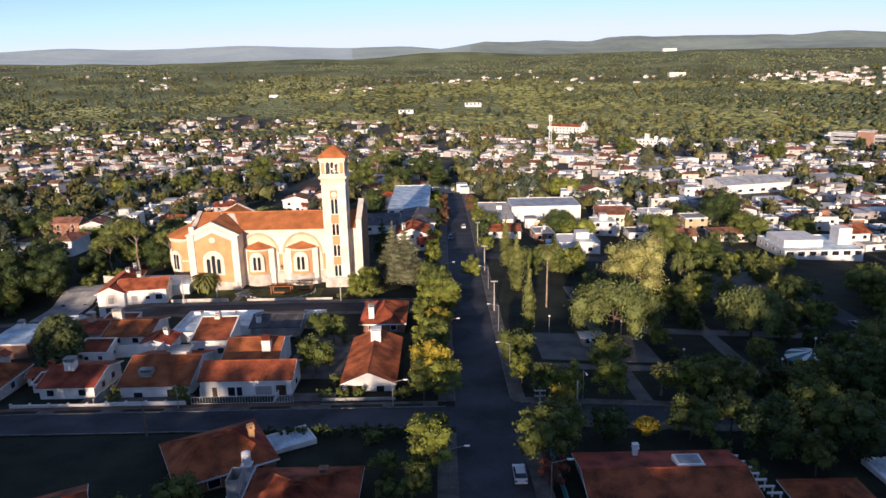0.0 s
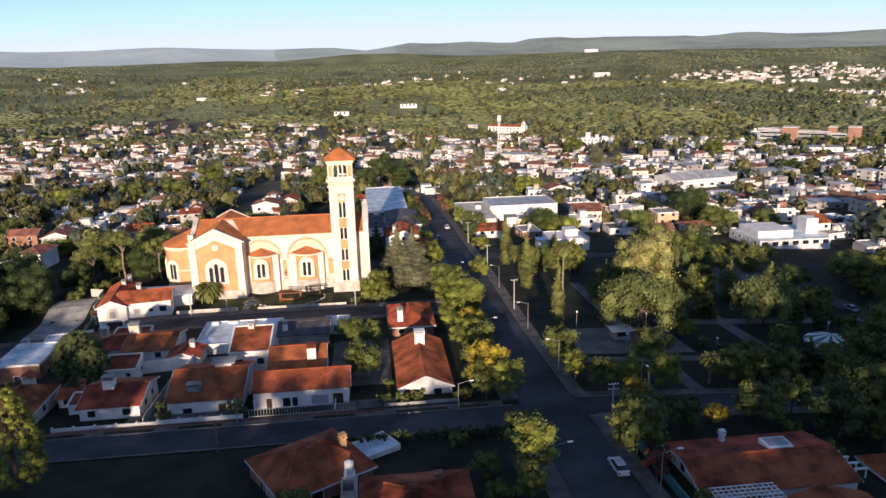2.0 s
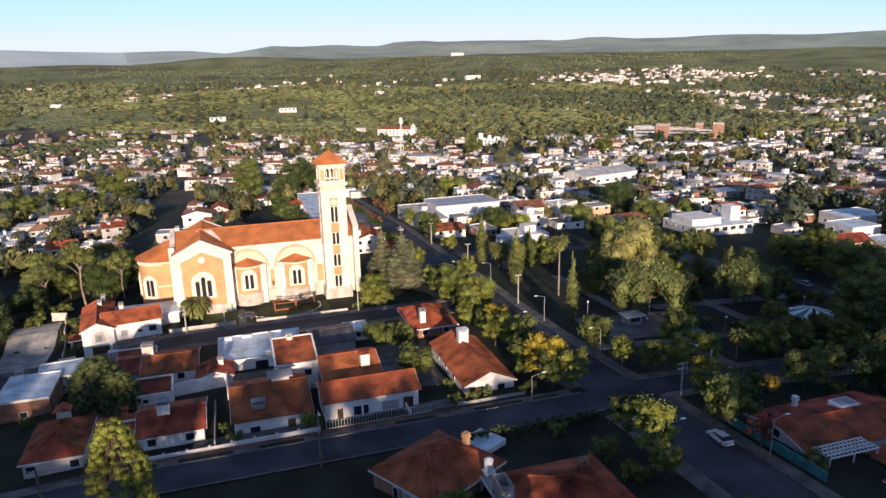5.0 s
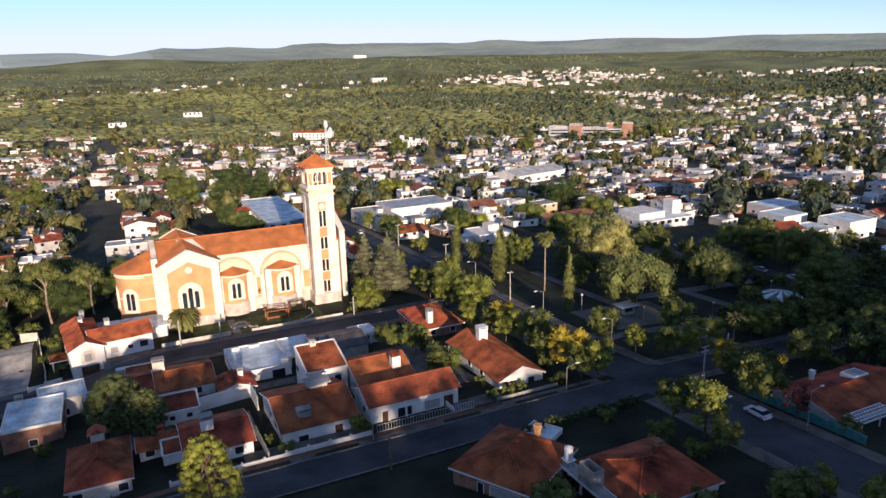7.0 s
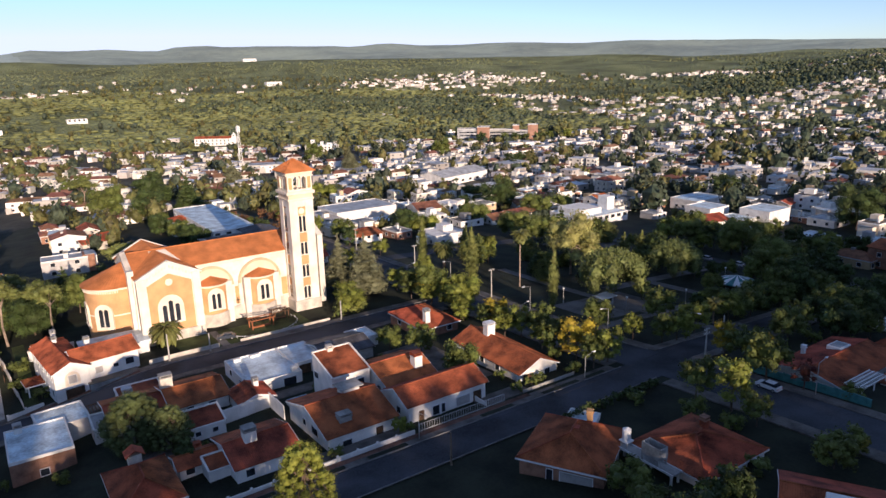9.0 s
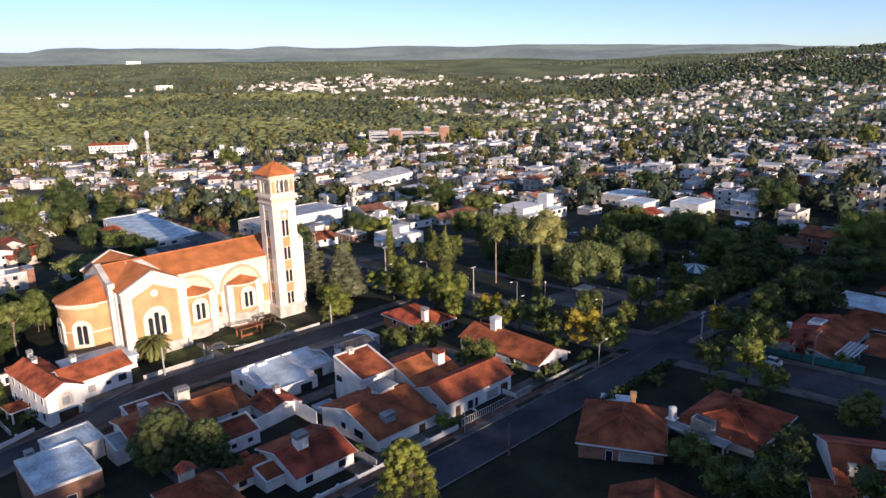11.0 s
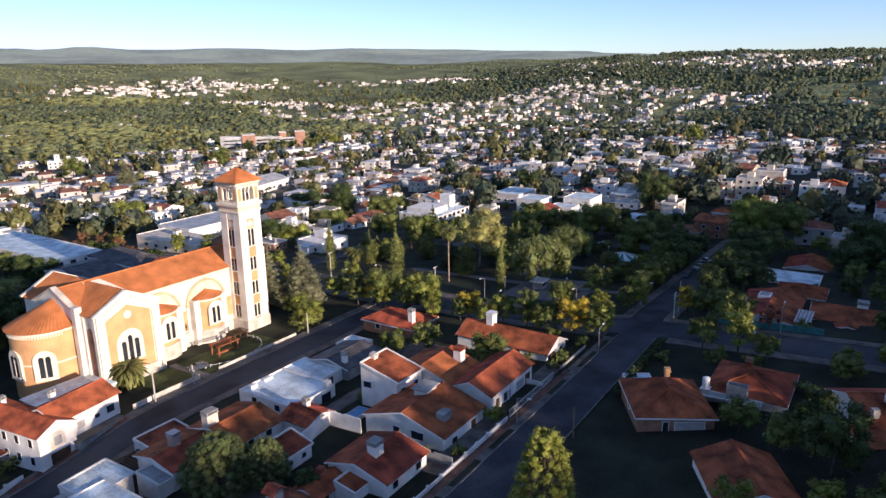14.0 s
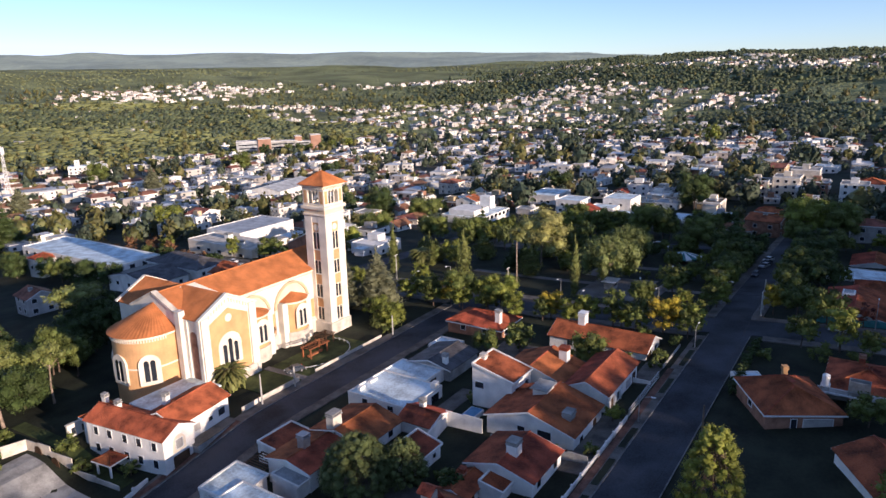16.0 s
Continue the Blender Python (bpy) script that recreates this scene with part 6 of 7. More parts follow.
# lots near enough to tell apart: houses of their own, with parts
M_OCHRE = material("ochre_plaster", (0.55, 0.40, 0.24), 0.85, 0.12, 0.3, 5, 0.1, shift=0.1)
M_GREYW = material("grey_render", (0.45, 0.43, 0.41), 0.9, 0.15, 0.3, 5, 0.1, shift=0.1)
WALLS = [M_PLASTER, M_PLASTER, M_PLASTER, M_CREAM, M_STONE, M_OCHRE, M_GREYW, M_BRICKWALL]
FLATS = (M_BLUEROOF, M_GREYROOF, M_CONC, M_CONC, M_PAVE, M_PLASTER, M_BLUEROOF)
for i, (x, y) in enumerate(near_lots):
    W, D, flat = town.uniform(6.5, 15), town.uniform(7, 13), town.random() < (0.5 if x < 0 else 0.74)
    two = town.random() < 0.28
    top = gz(x, y) + (6.0 if two else 3.2) + town.uniform(-0.5, 1.0)
    wins = [("S", u, z, 1.4, 1.3) for u in (-W * 0.26, W * 0.26) for z in ((1, 4) if two else (1,))] + [("W", u, z, 1.3, 1.3) for u in (-D * 0.2, D * 0.24) for z in ((1, 4) if two else (1,))]
    chims = [(town.uniform(-2, 2), town.uniform(-2, 2), top + 2.2, town.uniform(0.8, 1.5))] if town.random() < 0.6 else []
    turn = town.gauss(0, 5)
    if flat:
        th = house(x, y, W, D, turn, top, 0, "flat", "white two-storey town house with a flat roof" if two else "white town house with a flat roof", wins, chims, town.choice(WALLS), town.choice(FLATS), group="town houses", name="town_house")
        zt = top - gz(x, y)
        if town.random() < 0.7:
            s_, hw = town.choice((-1, 1)), town.uniform(-1.4, 1.2)
            wx, wd = W / 2 + town.uniform(1.5, 4.0), town.uniform(2.5, D * 0.45)
            wing = part("wing", bx(min(s_ * W * 0.4, s_ * wx), -wd, -1.5, max(s_ * W * 0.4, s_ * wx), wd * 0.7, zt + hw - 0.3), town.choice(WALLS), th)
            part("wing_roof", bx(min(s_ * W * 0.45, s_ * (wx + 0.15)), -wd - 0.15, zt + hw - 0.3, max(s_ * W * 0.45, s_ * (wx + 0.15)), wd * 0.7 + 0.1, zt + hw - 0.12), town.choice(FLATS), wing)
        if town.random() < 0.5:
            q = town.uniform(-W * 0.3, W * 0.1)
            part("upper_room", bx(q, -D * 0.1, zt - 0.1, q + W * 0.32, D * 0.3, zt + 2.3), town.choice(WALLS), th)
        if town.random() < 0.6:
            q, v = town.uniform(-W * 0.35, W * 0.35), town.uniform(-D * 0.4, -D * 0.15)
            part("roof_tank", tube(bmesh.new(), (q, v, zt - 0.1), (q, v, zt + 1.3), 0.55, 0.5, 10), town.choice((M_WHITE, M_CONC, M_METAL)), th)
    else:
        house(x, y, W, D, turn, top, town.uniform(1.3, 2.2), town.choice(("gx", "gy", "hip")), "two-storey town house with a red tile roof" if two else "town house with a red tile roof", wins, chims, town.choice(WALLS), town.choice((M_TILE_OLD, M_TILE_OLD, M_TILE)), group="town houses", name="town_house", rib=0.9)
# the rest of the town
wv, wf, tv, tf, fv, ff, nv, nf = [], [], [], [], [], [], [], []


def add_box(v, f, x0, y0, z0, x1, y1, z1):
    """A box in the turned lot (uses the lot's centre and angle)."""
    b = len(v)
    v += [(*turned(p, q), z) for z in (z0, z1) for p, q in ((x0, y0), (x1, y0), (x1, y1), (x0, y1))]
    f += [(b, b + 1, b + 5, b + 4), (b + 1, b + 2, b + 6, b + 5), (b + 2, b + 3, b + 7, b + 6), (b + 3, b, b + 4, b + 7), (b + 4, b + 5, b + 6, b + 7)]


def turned(p, q):
    c, s_ = math.cos(lot_turn), math.sin(lot_turn)
    return (lot_x + (p - lot_x) * c - (q - lot_y) * s_, lot_y + (p - lot_x) * s_ + (q - lot_y) * c)


for x, y in far_lots:
    far = math.hypot(x - ORIGIN[0], y - ORIGIN[1])
    lot_x, lot_y = x, y
    lot_turn = 1.1 * float(fractal(x, y, 300, 1)) * min(1, max(0, (far - 380) / 300)) + town.gauss(0, 0.07)
    big = town.random() < 0.07
    W, D, g = town.uniform(7.5, 16) * (1.8 if big else 1), town.uniform(7, 13) * (1.4 if big else 1), gz(x, y)
    two = town.random() < 0.25
    z = g + (6.2 if two else 3.3) + town.uniform(-0.4, 0.6)
    add_box(wv, wf, x - W / 2, y - D / 2, g - 2, x + W / 2, y + D / 2, z)
    if big or town.random() < (0.42 if x < 0 else 0.7):
        add_box(fv, ff, x - W / 2 + 0.25, y - D / 2 + 0.25, z - 0.1, x + W / 2 - 0.25, y + D / 2 - 0.25, z + 0.06)
        if town.random() < 0.5:
            q = town.uniform(-3, 2)
            add_box(wv, wf, x + q, y + q, z, x + q + town.uniform(1.5, 4), y + q + town.uniform(1.5, 4), z + town.uniform(1.2, 2.8))
    else:
        b, a, c, rise = len(tv), W / 2 + 0.4, D / 2 + 0.4, town.uniform(1.4, 2.4)
        k = town.choice((0.0, 1.0)) * a * 0.55
        tv += [(*turned(p, q), h) for p, q, h in ((x - a, y - c, z), (x + a, y - c, z), (x + a, y + c, z), (x - a, y + c, z), (x - a + k, y, z + rise), (x + a - k, y, z + rise))]
        tf += [(b, b + 1, b + 5, b + 4), (b + 2, b + 3, b + 4, b + 5), (b + 1, b + 2, b + 5), (b + 3, b, b + 4)]
        add_box(wv, wf, x - 0.6, y + 1, z, x + 0.6, y + 2, z + rise + 0.8)
    for extra in range(town.choice((0, 1, 1, 2, 3))):
        q, v = town.choice((-1, 1)) * town.uniform(0.35, 0.7) * W, town.choice((-1, 1)) * town.uniform(0.2, 0.7) * D
        w2, d2, z2 = town.uniform(1.5, 4.5), town.uniform(1.5, 4.5), g + town.uniform(2.4, 5.5)
        add_box(wv, wf, x + q - w2, y + v - d2, g - 2, x + q + w2, y + v + d2, z2)
        add_box(fv, ff, x + q - w2 + 0.2, y + v - d2 + 0.2, z2 - 0.1, x + q + w2 - 0.2, y + v + d2 - 0.2, z2 + 0.06)
    for s in (-0.27, 0.27):
        for h in ((1.0, 4.0) if two else (1.0,)):
            add_box(nv, nf, x + s * W - 0.7, y - D / 2 - 0.06, g + h, x + s * W + 0.7, y - D / 2 + 0.02, g + h + 1.3)
            add_box(nv, nf, x - W / 2 - 0.06, y + s * D - 0.7, g + h, x - W / 2 + 0.02, y + s * D + 0.7, g + h + 1.3)
for name, v, f, m, lab in (("far_house_walls", wv, wf, M_FARWALL, "pale plastered walls of the distant town"), ("far_tile_roofs", tv, tf, M_FARTILE, "red tile roofs of the distant town"), ("far_flat_roofs", fv, ff, M_FARFLAT, "flat grey and white roofs of the distant town"), ("far_windows", nv, nf, M_GLASS, "dark windows of the distant town")):
    tagged(new(name, mesh_of(name, v, f, (m,))), lab, "houses", kind="stuff")
spots = list(zip(tree_spots, tree_sizes))
# more dark trees eastwards: dark kinds, and hill shade put into the leaves
def ring(a, b, dark):
    got = []
    for k, q in enumerate(spots):
        r, az = math.hypot(q[0][0] - ORIGIN[0], q[0][1] - ORIGIN[1]), math.degrees(math.atan2(q[0][0] - ORIGIN[0], q[0][1] - ORIGIN[1]))
        if a <= r < b and ((k * 37) % 100 < np.interp(az, [0, 35, 60], [35, 40, 75])) == dark:
            got.append(q)
    return zip(*got)


for dark, leaf in ((False, L_FAR), (True, L_FARDK)):
    far_trees("town_trees", *ring(0, 380, dark), leaf, 95, "garden and street trees of the near town", 0.11)
    far_trees("town_trees", *ring(380, 700, dark), leaf, 34, "garden and street trees further into the town", 0.16)
    far_trees("town_trees", *ring(700, 9000, dark), leaf, 13, "trees between the distant houses", 0.2)


def scatter(count, r0, r1, power, thresh, smin, smax, az0=-50, az1=108):
    spots, sizes = [], []
    while len(spots) < count:
        r, az = r0 + (r1 - r0) * town.random() ** power, town.uniform(az0, az1)
        x, y = ORIGIN[0] + r * math.sin(radians(az)), ORIGIN[1] + r * math.cos(radians(az))
        lim = thresh + (0.5 if town_density(x, y) > 0.25 else 0)
        if float(fractal(x, y, 330, 3)) + town.uniform(-0.16, 0.16) < lim or not free(x, y) or before(x, y):
            continue
        spots.append((x, y)), sizes.append(town.uniform(smin, smax))
    return spots, sizes


def canopy(name, places, sizes, mat, label, tall=0.8):
    """Distant woods: uneven lumpy crowns that close into one canopy."""
    hv, hf = HEART_V, HEART_F
    p, s = np.array(places), np.array(sizes)[:, None, None]
    n, k = len(p), len(hv)
    turn = rng.uniform(0, 2 * np.pi, n)[:, None]
    x, y = hv[None, :, 0] * np.cos(turn) - hv[None, :, 1] * np.sin(turn), hv[None, :, 0] * np.sin(turn) + hv[None, :, 1] * np.cos(turn)
    v = np.stack([x, y, np.broadcast_to(hv[None, :, 2], x.shape)], -1) * rng.uniform(0.78, 1.16, (n, k, 1))
    u = tall * rng.uniform(0.75, 1.3, (n, 1, 1))
    v = v * s * 0.5 * np.concatenate([np.ones((n, 1, 2)), u], -1)
    base = np.concatenate([p, terrain(p[:, 0], p[:, 1])[:, None]], -1)[:, None, :]
    v = v + base + np.concatenate([np.zeros((n, 1, 2)), s * 0.42 * u], -1)
    f = (hf[None] + (np.arange(n) * k)[:, None, None]).reshape(-1)
    return tagged(new(name, tri_mesh(name, v.reshape(-1, 3), f, 3, mat)), label, "trees", kind="stuff")


canopy("far_woods", *scatter(5200, 800, 1150, 1.0, -0.25, 9, 17, -34, 58), L_WOOD, "sunlit woods on the slopes behind the town", 0.24)
canopy("far_woods", *scatter(12000, 1080, 1750, 0.95, -0.36, 9, 18, -10, 60), L_WOOD, "sunlit woods on the slopes behind the town", 0.22)
canopy("far_scrub", *scatter(7000, 1250, 2300, 0.9, -0.2, 8, 15, -40, -6), L_SCRUB, "low even scrub on the wide slope", 0.22)
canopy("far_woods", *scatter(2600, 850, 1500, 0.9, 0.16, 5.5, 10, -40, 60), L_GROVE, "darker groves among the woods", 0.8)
# shade on this hill is painted through the dark leaf colour
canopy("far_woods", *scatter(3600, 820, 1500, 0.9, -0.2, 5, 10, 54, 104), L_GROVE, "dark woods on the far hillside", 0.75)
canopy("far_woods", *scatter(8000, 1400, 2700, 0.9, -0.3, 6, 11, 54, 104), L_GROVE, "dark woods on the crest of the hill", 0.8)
canopy("far_scrub", *scatter(7000, 1900, 2950, 0.9, -0.15, 6, 11), L_SCRUB, "low scrub and woods on the far slopes", 0.4)
# woods out of view, added to throw patchy shade on the near roofs
behind, bsize = [], []
for i in range(380):
    x, y = town.uniform(-420, 260), town.uniform(-190, -110)
    behind.append((x, y)), bsize.append(town.uniform(4, 10.5))
far_trees("hillside_woods", behind, bsize, L_FAR, 22, "unseen woods on the southern crest, added to cast shade")


# ---- street furniture, vehicles, park things ----
def utility_pole(x, y, h, arms=1, mat=None, label="pale concrete utility pole"):
    g = gz(x, y)
    p = thing("utility_pole", (x, y, g), label, "pole")
    part("post", tube(bmesh.new(), (0, 0, -0.5), (0, 0, h), 0.20, 0.13, 10), mat or M_POLE, p)
    for i in range(arms):
        a = part("crossarm", bx(-0.9, -0.07, h - 0.25 - i * 0.9, 0.9, 0.07, h - 0.1 - i * 0.9), M_POLE, p)
        for u in (-0.8, -0.3, 0.3, 0.8):
            part("insulator", tube(bmesh.new(), (u, 0, h - 0.1 - i * 0.9), (u, 0, h + 0.12 - i * 0.9), 0.06, 0.04, 6), M_WHITE, a)
    return p


def street_lamp(x, y, h, rz=0, reach=2.0):
    p = thing("street_lamp", (x, y, gz(x, y)), "slim grey street lamp with a curved arm", "lamp", "street lamps", rz)
    part("post", tube(bmesh.new(), (0, 0, -0.4), (0, 0, h), 0.10, 0.06, 8), M_METAL, p)
    part("arm", tube(bmesh.new(), (0, 0, h - 0.05), (reach, 0, h + 0.45), 0.045, 0.035, 6), M_METAL, p)
    head = part("lamp_head", bx(reach - 0.1, -0.16, h + 0.38, reach + 0.7, 0.16, h + 0.52, bevel=0.04), M_WHITE, p)
    part("lens", bx(reach, -0.12, h + 0.34, reach + 0.6, 0.12, h + 0.38), M_LAMPGLASS, head)
    return p


def globe_lamp(x, y, h=4.0):
    p = thing("park_lamp", (x, y, gz(x, y)), "short park lamp with a white globe", "lamp", "park lamps")
    part("post", tube(bmesh.new(), (0, 0, -0.3), (0, 0, h), 0.09, 0.06, 8), M_METAL, p)
    g = bmesh.new()
    bmesh.ops.create_uvsphere(g, u_segments=12, v_segments=8, radius=0.28, matrix=Matrix.Translation((0, 0, h + 0.2)))
    part("globe", g, M_LAMPGLASS, p)
    return p


utility_pole(20.9, 101.2, 7.8, 0)
utility_pole(14.9, 100.8, 6.2, 2)
utility_pole(-47.6, 99.6, 5.4, 0, M_POLEW, "weathered wooden utility pole")
utility_pole(-69.5, 177.0, 6.5, 0)
utility_pole(-60.5, 177.0, 4.5, 0)
utility_pole(-27.5, 176.6, 5.2, 0)
utility_pole(12.6, 166.0, 8.0, 1)
utility_pole(12.6, 205.0, 8.0, 1)
utility_pole(12.6, 245.0, 8.0, 1)
utility_pole(-84.0, 99.8, 7.6, 1, M_POLEW, "weathered wooden utility pole")
for x, y, h, rz in ((-9.2, 109.9, 4.6, 0), (0.4, 84, 5.0, 0), (12.4, 124, 6.5, 180), (12.4, 150, 6.5, 180), (-46.5, 110.2, 4.8, 270), (0.6, 140, 6.5, 0), (0.6, 190, 6.5, 0), (12.4, 185, 6.5, 180), (24, 111.4, 6, 270), (13.2, 78, 6, 0)):
    street_lamp(x, y, h, rz)
for x, y in ((30, 134), (40, 148), (48, 130), (66, 126), (24, 150), (58, 160), (80, 140)):
    globe_lamp(x, y)
# wires strung between the poles
def wire(a, b, sag=0.6):
    c = bpy.data.curves.new("wire", "CURVE")
    c.dimensions, c.bevel_depth, c.bevel_resolution = "3D", 0.018, 0
    s = c.splines.new("POLY")
    s.points.add(10)
    for i in range(11):
        f = i / 10
        p = Vector(a).lerp(Vector(b), f)
        s.points[i].co = (p.x, p.y, p.z - sag * 4 * f * (1 - f), 1)
    c.materials.append(M_RUBBER)
    return tagged(new("overhead_wire", c), "thin dark overhead wire between poles", "wire", "overhead wires")


for dz in (0, 0.9):
    wire((14.9, 100.8, gz(14.9, 100.8) + 6.1 - dz), (12.6, 166, gz(12.6, 166) + 7.9 - dz * 0.3), 1.0)
wire((12.6, 166, gz(12.6, 166) + 7.9), (12.6, 205, gz(12.6, 205) + 7.9))
wire((12.6, 205, gz(12.6, 205) + 7.9), (12.6, 245, gz(12.6, 245) + 7.9))
wire((-84, 99.8, gz(-84, 99.8) + 7.5), (-47.6, 99.6, gz(-47.6, 99.6) + 5.3))
wire((-47.6, 99.6, gz(-47.6, 99.6) + 5.3), (14.9, 100.8, gz(14.9, 100.8) + 6.1), 1.2)


M_CARW = material("white_car_paint", (0.72, 0.73, 0.74), 0.3, 0.04, 1, 5, 0)
M_CARD = material("dark_car_paint", (0.05, 0.06, 0.08), 0.3, 0.04, 1, 5, 0)
M_CARB = material("silver_car_paint", (0.40, 0.42, 0.45), 0.3, 0.04, 1, 5, 0)
M_REDL = material("red_tail_lamp", (0.5, 0.02, 0.02), 0.3, 0.05, 1, 5, 0)


def car(x, y, rz, mat, label):
    c = thing("car", (x, y, gz(x, y) + 0.12), label, "car", "", rz)
    prof = [(-2.1, 0.35), (-2.1, 0.85), (-1.95, 0.98), (-1.0, 1.02), (1.25, 1.0), (1.95, 0.86), (2.1, 0.6), (2.1, 0.35)]
    part("body", prism(bmesh.new(), prof, "x", -0.86, 0.86), mat, c)
    cab = bmesh.new()
    lo, hi = [(-0.82, -1.75), (0.82, -1.75), (0.82, 1.15), (-0.82, 1.15)], [(-0.62, -1.25), (0.62, -1.25), (0.62, 0.35), (-0.62, 0.35)]
    a, b = [cab.verts.new((p, q, 1.0)) for p, q in lo], [cab.verts.new((p, q, 1.45)) for p, q in hi]
    for i in range(4):
        cab.faces.new((a[i], a[(i + 1) % 4], b[(i + 1) % 4], b[i]))
    part("glazing", cab, M_GLASS, c)
    part("roof", bx(-0.64, -1.28, 1.44, 0.64, 0.38, 1.50, bevel=0.02), mat, c)
    for sx in (-0.8, 0.8):
        for sy in (-1.3, 1.3):
            w = part("wheel", tube(bmesh.new(), (sx - 0.11, sy, 0.32), (sx + 0.11, sy, 0.32), 0.32, 0.32, 14), M_RUBBER, c)
            part("rim", tube(bmesh.new(), (sx - 0.12, sy, 0.32), (sx + 0.12, sy, 0.32), 0.19, 0.19, 10), M_METAL, w)
        part("tail_lamp", bx(sx * 0.85 - 0.14, -2.13, 0.7, sx * 0.85 + 0.14, -2.08, 0.9), M_REDL, c)
        part("headlight", bx(sx * 0.8 - 0.16, 2.02, 0.62, sx * 0.8 + 0.16, 2.11, 0.8), M_LAMPGLASS, c)
    return c


car(9.9, 84.5, 0, M_CARW, "white hatchback parked at the kerb")
car(8.5, 276, 0, M_CARW, "pale car driving in the long street")
car(2.9, 254, 180, M_CARD, "dark car parked at the kerb")
for i, (x, y, rz, m) in enumerate(((73, 108.6, 70, M_CARB), (78, 108.8, 70, M_CARD), (83, 109.0, 70, M_CARW), (102, 150, 0, M_CARW), (102, 162, 0, M_CARB), (105, 200, 0, M_CARW), (60, 109.2, 90, M_CARD))):
    car(x, y, rz, m, ("silver" if m == M_CARB else "white" if m == M_CARW else "dark") + " car parked beside the park")
car(-55.0, 182.6, 70, M_CARD, "dark car parked on the church forecourt")

# carousel with a striped tent
car_g = gz(76.3, 133.8)
carousel = thing("carousel", (76.3, 133.8, car_g), "carousel under a teal and white striped tent", "carousel")
part("floor", tube(bmesh.new(), (0, 0, 0), (0, 0, 0.35), 4.5, 4.5, 24), M_WOODD, carousel)
part("centre_post", tube(bmesh.new(), (0, 0, 0.3), (0, 0, 3.4), 0.3, 0.2, 10), M_WHITE, carousel)
for k in range(16):
    a, b = 2 * math.pi * k / 16, 2 * math.pi * (k + 1) / 16
    bm = bmesh.new()
    vs = [bm.verts.new((5.3 * math.cos(a), 5.3 * math.sin(a), 1.9)), bm.verts.new((5.3 * math.cos(b), 5.3 * math.sin(b), 1.9)), bm.verts.new((0.05 * math.cos(b), 0.05 * math.sin(b), 3.5)), bm.verts.new((0.05 * math.cos(a), 0.05 * math.sin(a), 3.5)),
          bm.verts.new((5.3 * math.cos(a), 5.3 * math.sin(a), 1.55)), bm.verts.new((5.3 * math.cos(b), 5.3 * math.sin(b), 1.55))]
    bm.faces.new(vs[:4]), bm.faces.new((vs[0], vs[4], vs[5], vs[1]))
    part("canopy_panel", bm, M_WHITE if k % 2 else M_TEAL, carousel)
for k in range(8):
    a = 2 * math.pi * k / 8
    part("post", tube(bmesh.new(), (5.0 * math.cos(a), 5.0 * math.sin(a), 0), (5.0 * math.cos(a), 5.0 * math.sin(a), 1.9), 0.06, 0.06, 6), M_WHITE, carousel)
# kiosk in the park square
kiosk = thing("kiosk", (32, 143, gz(32, 143)), "small kiosk with a pale slab roof", "kiosk")
part("wall", bx(-1.8, -1.4, -0.3, 1.8, 1.4, 2.3), M_CONC, kiosk)
part("roof", bx(-2.6, -2.0, 2.3, 2.6, 2.0, 2.5), M_WHITE, kiosk)
part("hatch", bx(-1.2, -1.45, 1.0, 1.2, -1.4, 1.9), M_GLASS, kiosk)
# pergola and grounds in front of the church
strip("lawn", -66, 178, -34, 189.5, 0.10, M_GRASS, "short dark church lawn", "lawn")
strip("path", -57.2, 178, -55.4, 190, 0.14, M_PATH, "pale path up to the church", "path")
for px, py, w, wood, lab in ((-45.2, 185.6, 2.7, M_WOODO, "wide orange timber pergola on the church lawn"), (-39.2, 188.2, 1.8, M_WOODD, "small dark timber pergola against the church")):
    perg = thing("pergola", (px, py, gz(px, py)), lab, "pergola")
    for x in (-w, w):
        for y in (-1.2, 1.2):
            part("post", bx(x - 0.14, y - 0.14, -0.2, x + 0.14, y + 0.14, 2.3), wood, perg)
    for y in (-1.3, 1.3):
        part("beam", bx(-w - 0.5, y - 0.1, 2.3, w + 0.5, y + 0.1, 2.5), wood, perg)
    for i in range(9):
        q = -w - 0.3 + i * (2 * w + 0.5) / 8
        part("rafter", bx(q, -1.8, 2.5, q + 0.1, 1.8, 2.62), wood, perg)
    part("bench", bx(-w + 0.4, -0.3, 0.0, w - 0.4, 0.3, 0.5), wood, perg)
# slatted garden pergolas among the houses
for px, py, w, d in ((-86.5, 160.0, 3.6, 2.2),):
    perg = thing("garden_pergola", (px, py, gz(px, py)), "dark slatted pergola between the houses", "pergola", "garden pergolas")
    for x in (-w, w):
        for y in (-d, d):
            part("post", bx(x - 0.08, y - 0.08, -0.3, x + 0.08, y + 0.08, 2.5), M_WOODD, perg)
    for y in (-d, d):
        part("beam", bx(-w - 0.2, y - 0.08, 2.5, w + 0.2, y + 0.08, 2.68), M_WOODD, perg)
    for i in range(int(w * 3.4)):
        q = -w + i * 0.6
        part("slat", bx(q, -d - 0.2, 2.68, q + 0.22, d + 0.2, 2.76), M_WOODD, perg)
